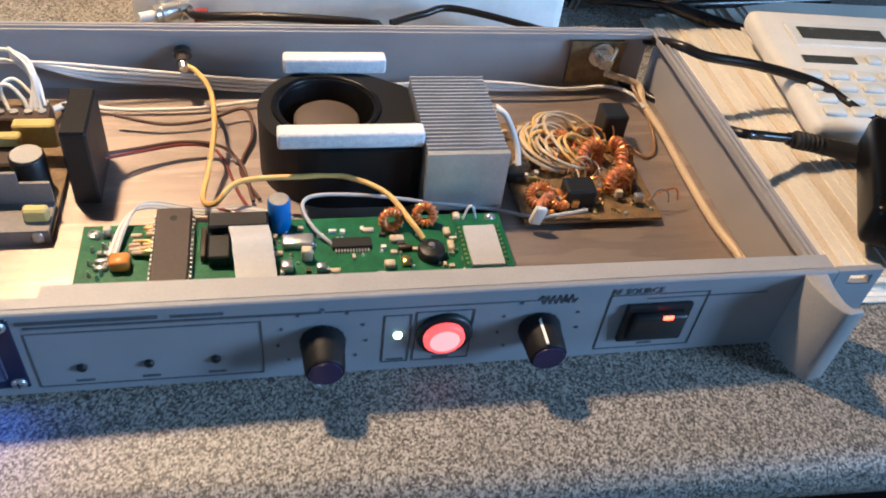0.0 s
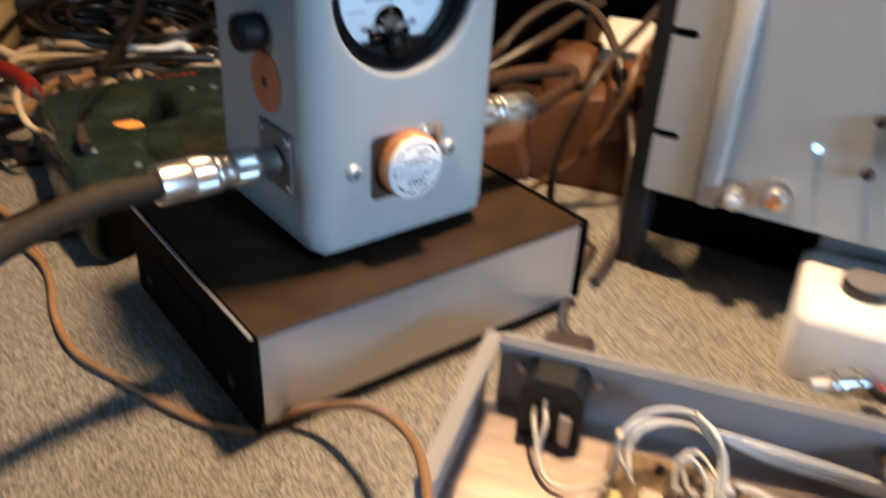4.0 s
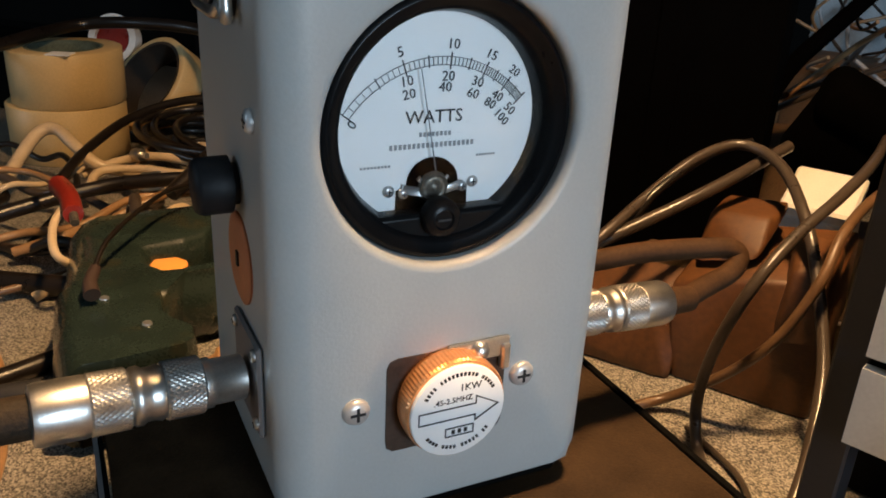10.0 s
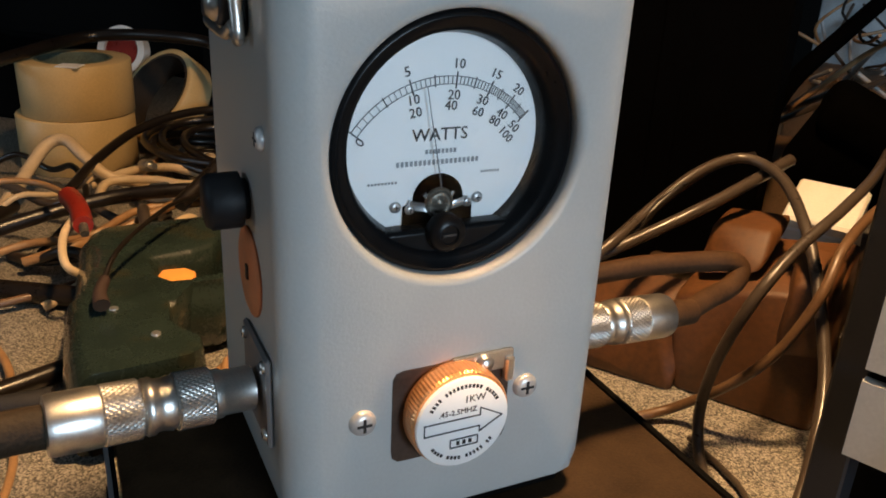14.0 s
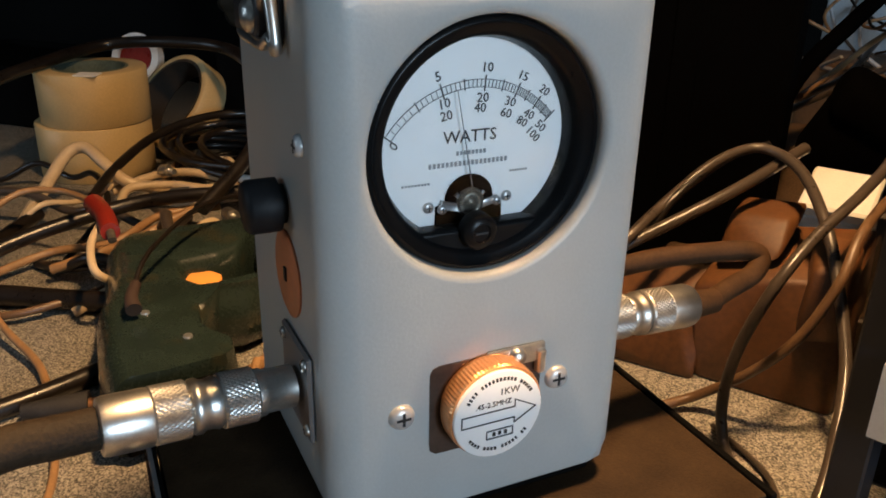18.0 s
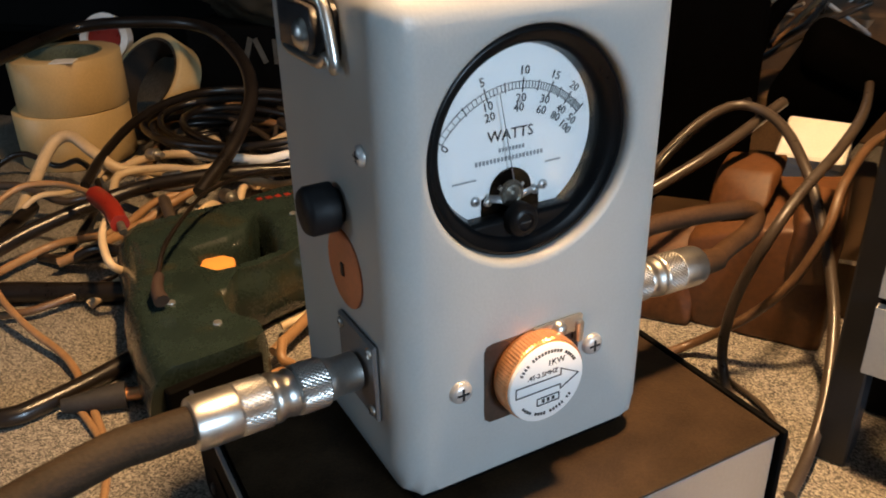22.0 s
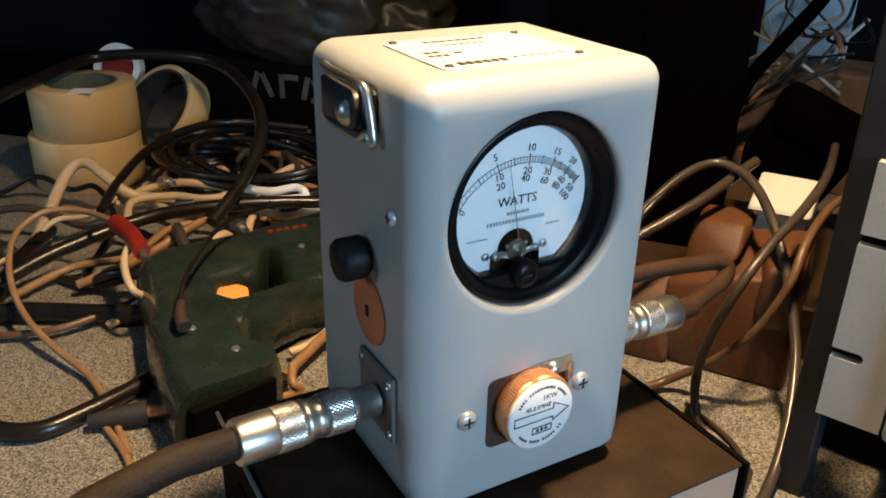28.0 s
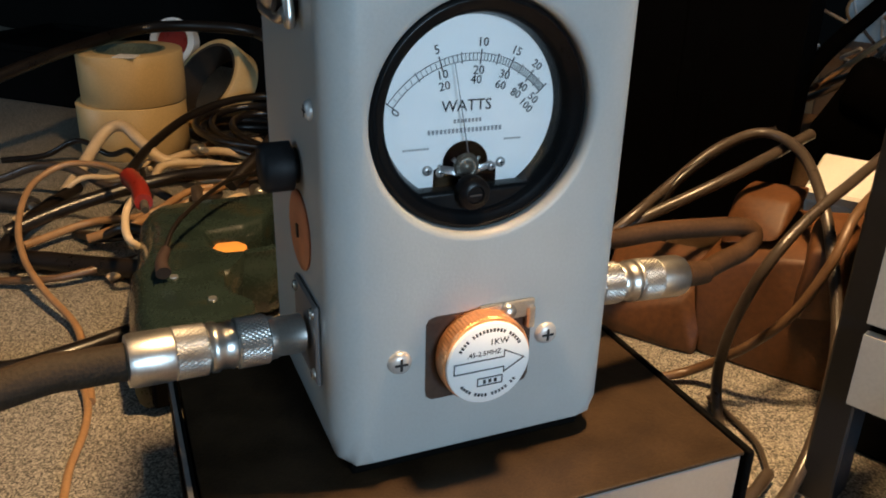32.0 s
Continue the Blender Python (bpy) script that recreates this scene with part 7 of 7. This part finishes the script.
part("side_wing", hull([(-0.0780, 0.4493, 0.0000), (-0.0139, 0.4490, 0.0000), (-0.0144, 0.4663, 0.0000), (-0.0887, 0.4884, 0.0000), (-0.0729, 0.4463, 0.0132), (-0.0272, 0.4545, 0.0285), (-0.0124, 0.4785, 0.0569), (-0.0826, 0.4962, 0.0462)], 0.002), M_CLOTH, lc, "folded leather side wing", True)
part("buckle", C([(0.0035, 0), (0.0035, 0.0012), (0.0018, 0.0018)], (0.012, 0.4745, 0.052), (0.1, -1, 0.1), 14), M_TARNISH, lc, "dull metal stud", True)
wc = thing("white_carton", "small cream-white carton with a closed lid, on the dark shelf", "carton", pose(0.0330, 0.5850, 0.0650, 22, 0, -4) @ Matrix.Scale(0.88, 4))
part("body", B((0, 0, -0.006), (0.046, 0.046, 0.044), 0.002, 1), M_CREAM, wc, "white card body")
part("lid", B((0, 0, 0.0202), (0.0475, 0.0475, 0.0100), 0.002, 1), M_CREAM, wc, "white card lid")
pc = thing("black_pouch", "black soft pouch with a flap, leaning behind the leads", "pouch", pose(0.0346, 0.6417, 0.1010, 10, 25, 10) @ Matrix.Scale(0.917, 4))
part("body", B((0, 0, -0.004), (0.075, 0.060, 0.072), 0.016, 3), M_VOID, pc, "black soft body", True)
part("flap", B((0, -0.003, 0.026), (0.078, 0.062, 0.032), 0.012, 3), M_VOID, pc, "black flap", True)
solo("dark_shelf_box", B((0, 0, 0.021), (0.16, 0.20, 0.042), 0.002, 1), M_BROWN, "low dark brown box behind the meter", "box", pose(0.0088, 0.5852, 0.0, 0, 0, 5) @ Matrix.Scale(0.925, 4))
solo("brown_carton", B((0, 0, 0.07), (0.16, 0.10, 0.14), 0.003, 1), M_CARTON, "brown carton far behind the leads", "carton", pose(0.0312, 0.8893, 0.0, 0, 0, -6) @ Matrix.Scale(0.85, 4))
solo("tan_carton", B((0, 0, 0.04), (0.10, 0.10, 0.08), 0.003, 1), M_CARTON, "small tan carton behind the leads", "carton", pose(-0.0077, 0.7764, 0.0, 0, 0, 20) @ Matrix.Scale(0.87, 4))
for nm, mm, r, lab, pts in (
    ("looped_cable", M_CABLE, 0.0030, "grey-brown cable looping down beside the instrument", [(-0.0772, 0.4084, 0.0570), (-0.0557, 0.4331, 0.0807), (-0.0454, 0.4643, 0.0944), (-0.0287, 0.4939, 0.1128), (-0.0096, 0.5124, 0.1204), (0.0144, 0.5002, 0.1159), (0.0347, 0.4656, 0.1013), (0.0483, 0.4434, 0.0780), (0.0602, 0.4165, 0.0492), (0.0637, 0.3811, 0.0259), (0.0620, 0.3537, 0.0100), (0.0568, 0.3214, 0.0045)]),
    ("grey_cable", M_CABLE, 0.0029, "grey cable rising from the bench", [(0.0271, 0.3724, 0.0039), (0.0170, 0.3919, 0.0059), (0.0120, 0.4000, 0.0254), (0.0148, 0.4045, 0.0527), (0.0251, 0.4049, 0.0861), (0.0357, 0.4274, 0.1054), (0.0483, 0.4606, 0.1184), (0.0565, 0.5265, 0.1222), (0.0556, 0.6748, 0.1097), (0.0457, 0.7178, 0.1152), (0.0443, 0.6740, 0.1130)]),
    ("grey_cable", M_UMBER, 0.0026, "brown cable crossing behind the leads", [(-0.0213, 0.4064, 0.0043), (-0.0041, 0.4204, 0.0097), (0.0206, 0.4189, 0.0331), (0.0380, 0.4196, 0.0567), (0.0496, 0.4253, 0.0862), (0.0534, 0.4456, 0.1054), (0.0625, 0.4853, 0.1142), (0.0777, 0.5163, 0.1175)]),
    ("dark_cable", M_COAX, 0.0026, "dark cable lying near the pouch", [(-0.0788, 0.4124, 0.0588), (-0.0515, 0.4510, 0.0804), (-0.0401, 0.4704, 0.0991), (-0.0236, 0.5036, 0.1146), (-0.0059, 0.5231, 0.1202)]),
    ("glossy_tube", M_CABLE, 0.0034, "glossy brown tube leaning on the leather case", [(-0.0807, 0.4169, 0.0624), (-0.0469, 0.4457, 0.0823), (-0.0142, 0.4800, 0.1027), (0.0120, 0.5350, 0.1185)]),
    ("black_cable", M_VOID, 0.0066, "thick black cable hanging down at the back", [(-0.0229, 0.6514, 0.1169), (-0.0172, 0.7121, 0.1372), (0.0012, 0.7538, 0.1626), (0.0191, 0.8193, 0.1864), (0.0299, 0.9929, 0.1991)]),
    ("thin_tan_cable", M_TAN, 0.0024, "thin tan cable at the back", [(-0.0169, 0.7009, 0.1154), (-0.0022, 0.7729, 0.1265), (0.0154, 0.8404, 0.1418), (0.0334, 0.8796, 0.1520), (0.0462, 0.7971, 0.1495)]),
    ("thin_tan_cable", M_CABLE, 0.0028, "brown cable at the back", [(-0.0271, 0.6899, 0.1021), (-0.0003, 0.7563, 0.1123), (0.0263, 0.8114, 0.1218), (0.0477, 0.8316, 0.1306)]),
    ("power_lead", M_CABLE, 0.0030, "brown lead from the inlet running behind the unit", [(0.058, 0.2080, 0.020), (0.060, 0.2250, 0.020), (0.056, 0.2450, 0.014), (0.048, 0.2700, 0.006), (0.045, 0.3100, 0.004), (0.050, 0.3600, 0.004)]),
):
    wire(nm, pts, r, mm, lab, "cable", 8, 7)
mp = thing("mains_plug", "black mains connector in the back of the unit", "mains plug")
part("body", B((0.0580, 0.2130, 0.0215), (0.0240, 0.0220, 0.0260), 0.004, 3), M_CHIP, mp, "brown-black moulded body", True)
wire("shadow_lead", [(0.0080, 0.4085, 0.0029), (0.0370, 0.3849, 0.0030), (0.0496, 0.3626, 0.0030)], 0.0015, M_CABLE, "thin dark lead lying on the bench", "wire")

# dim boards, a cup and leads far behind, between the black cabinet and the rail
q0, q1 = Vector((-0.0397, 0.9500, 0.1)), Vector((0.0485, 0.9380, 0.1))
fb = thing("grey_board", "dull blue-grey board standing far behind the leads", "board", Matrix.Translation((q0.x, q0.y, 0)) @ Matrix.Rotation(math.atan2(q1.y - q0.y, q1.x - q0.x), 4, "Z"))
part("sheet", B(((q1 - q0).length / 2, 0, 0.17), ((q1 - q0).length, 0.006, 0.34), 0.001, 1), M_DUSK, fb, "dull blue-grey sheet")
part("foot", B(((q1 - q0).length / 2, 0, 0.006), ((q1 - q0).length * 0.8, 0.05, 0.012), 0.001, 1), M_DIM, fb, "dark foot")
solo("wooden_block", B((0, 0, 0.055), (0.030, 0.040, 0.110), 0.002, 1), M_WOOD, "small pale wooden block standing behind the cabinet", "wooden block", Matrix.Translation(Vector((-0.0439, 0.9300, 0.0000))) @ Matrix.Scale(0.82, 4))
cup = thing("metal_cup", "small bright metal cup on a dark stand, behind the leads", "cup", Matrix.Translation(Vector((0.0449, 0.8547, 0.1017))) @ Matrix.Scale(0.863, 4))
part("bowl", C([(0.010, 0), (0.013, 0.006), (0.0150, 0.014), (0.0142, 0.014), (0.012, 0.007), (0.008, 0.0015)], n=28), M_CHROME, cup, "bright metal bowl", True)
part("stand", C([(0.016, -0.1178), (0.011, -0.100), (0.010, 0.001)], n=20), M_MATT, cup, "dark stand", True)
wire("looped_lead", [(-0.0278, 0.7355, 0.1050), (0.0019, 0.7941, 0.1172), (0.0174, 0.8909, 0.1396), (0.0294, 0.9141, 0.1476), (0.0443, 0.9008, 0.1404), (0.0393, 0.8916, 0.1193), (0.0084, 0.8493, 0.1068), (-0.0296, 0.7930, 0.0945)], 0.0026, M_CABLE, "brown lead looping behind the rail", "cable", 8, 7)

rng = random.Random(29)
for i in range(9):
    x0, z0, sag = -0.035 + 0.010 * i, 0.130 + 0.016 * (i % 4), 0.02 + 0.03 * rng.random()
    pts = [(x0 + 0.018 * math.sin(2.2 * k + i) + 0.006 * k * (1 if i % 2 else -0.6), 0.925 - 0.030 * k + 0.012 * rng.random(), z0 + 0.030 * (1 - k / 4) - sag * math.sin(math.pi * k / 4)) for k in range(5)]
    wire("hanging_lead", pts, 0.0011 + 0.0010 * rng.random(), (M_WIRE_G, M_CABLE, M_TAN, M_COAX)[i % 4], ("thin grey lead hanging before the grey board", "thin brown lead hanging before the grey board", "thin tan lead hanging before the grey board", "thin black lead hanging before the grey board")[i % 4], "cable", 7, 5, "leads before the grey board")

# ---- leads behind and beside the unit ----
ra = thing("coax_plug_pair", "bright coaxial plug with rings behind the unit", "coaxial plug")
part("pin", T([(0.1692, 0.2427, 0.0200), (0.1774, 0.2466, 0.0200)], 0.0030, 10, 2), M_WIRE_W, ra, "", True)
part("shell", T([(0.1768, 0.2464, 0.0200), (0.1859, 0.2519, 0.0200), (0.1950, 0.2554, 0.0200)], 0.0052, 14, 3), M_CHROME, ra, "bright shell", True)
part("ring", T([(0.1801, 0.2485, 0.0200), (0.1828, 0.2498, 0.0200)], 0.0066, 16, 2), M_CHROME, ra, "ring", True)
part("ring", T([(0.1896, 0.2534, 0.0200), (0.1930, 0.2549, 0.0200)], 0.0066, 16, 2), M_CHROME, ra, "ring", True)
part("red_band", T([(0.1969, 0.2606, 0.0120), (0.2049, 0.2624, 0.0120)], 0.0040, 10, 2), M_RED, ra, "red band", True)
part("lead", T([(0.1950, 0.2547, 0.0200), (0.2031, 0.2386, 0.0240), (0.2410, 0.2277, 0.0300), (0.2900, 0.2227, 0.0300), (0.3028, 0.2243, 0.0260)], 0.0026, 8, 6), M_COAX, ra, "black lead", True)
for nm, lab, r, pts in (
    ("black_lead", "thin black cable along the white box", 0.0022, [(0.3088, 0.2259, 0.0280), (0.3287, 0.2330, 0.0300), (0.3517, 0.2393, 0.0300), (0.420, 0.225, 0.020)]),
    ("black_lead", "black cable behind the unit", 0.0035, [(0.2764, 0.2523, 0.0060), (0.3404, 0.2749, 0.0100), (0.3778, 0.2846, 0.0120), (0.4192, 0.2899, 0.0140), (0.4490, 0.2838, 0.0160), (0.4953, 0.2766, 0.0160), (0.5462, 0.2799, 0.0160), (0.640, 0.300, 0.010)]),
    ("black_lead", "black cable behind the unit", 0.0045, [(0.3751, 0.2686, 0.0050), (0.4211, 0.2901, 0.0080), (0.4458, 0.2972, 0.0160), (0.4626, 0.2908, 0.0200), (0.4949, 0.2777, 0.0180), (0.5387, 0.2604, 0.0100), (0.600, 0.230, 0.008)]),
    ("black_lead", "black cable curling beside the white box", 0.0040, [(0.4371, 0.2794, 0.0100), (0.4464, 0.2843, 0.0240), (0.4694, 0.2826, 0.0260), (0.5039, 0.2740, 0.0220), (0.5255, 0.3035, 0.0240), (0.5656, 0.3673, 0.0240), (0.570, 0.430, 0.020)]),
    ("flat_black_cord", "flat black cord over the case edge and calculator", 0.0030, [(0.452, 0.2080, 0.030), (0.4636, 0.1795, 0.0420), (0.4779, 0.1711, 0.0400), (0.5093, 0.1683, 0.0360), (0.5431, 0.1547, 0.0320), (0.5671, 0.1209, 0.0280), (0.640, 0.060, 0.028)]),
    ("adapter_cord", "black cord running to the adapter", 0.0026, [(0.440, 0.2090, 0.006), (0.468, 0.1700, 0.006), (0.4733, 0.1147, 0.0300), (0.4896, 0.1136, 0.0280), (0.5087, 0.1155, 0.0240)]),
):
    wire(nm, pts, r, M_COAX, lab, "cable", 8, 7)
part("cord_sleeve", T([(0.5071, 0.1156, 0.0240), (0.5193, 0.1149, 0.0220), (0.5323, 0.1122, 0.0200), (0.5479, 0.1079, 0.0180)], 0.0036, 10, 4, 0.0052), M_RUBBER, ch, "ribbed rubber sleeve", True, ch.matrix_world.inverted())
bm = bmesh.new()
q0, q1 = Vector((0.5101, 0.1150, 0.0240)), Vector((0.5235, 0.1133, 0.0220))
for i in range(6):
    p = q0.lerp(q1, i / 5)
    lathe(bm, [(0.0046, 0), (0.0050, 0.0005), (0.0050, 0.0015), (0.0046, 0.0020)], p, q1 - q0, 12)
part("sleeve_ribs", bm, M_RUBBER, ch, "", True, ch.matrix_world.inverted())
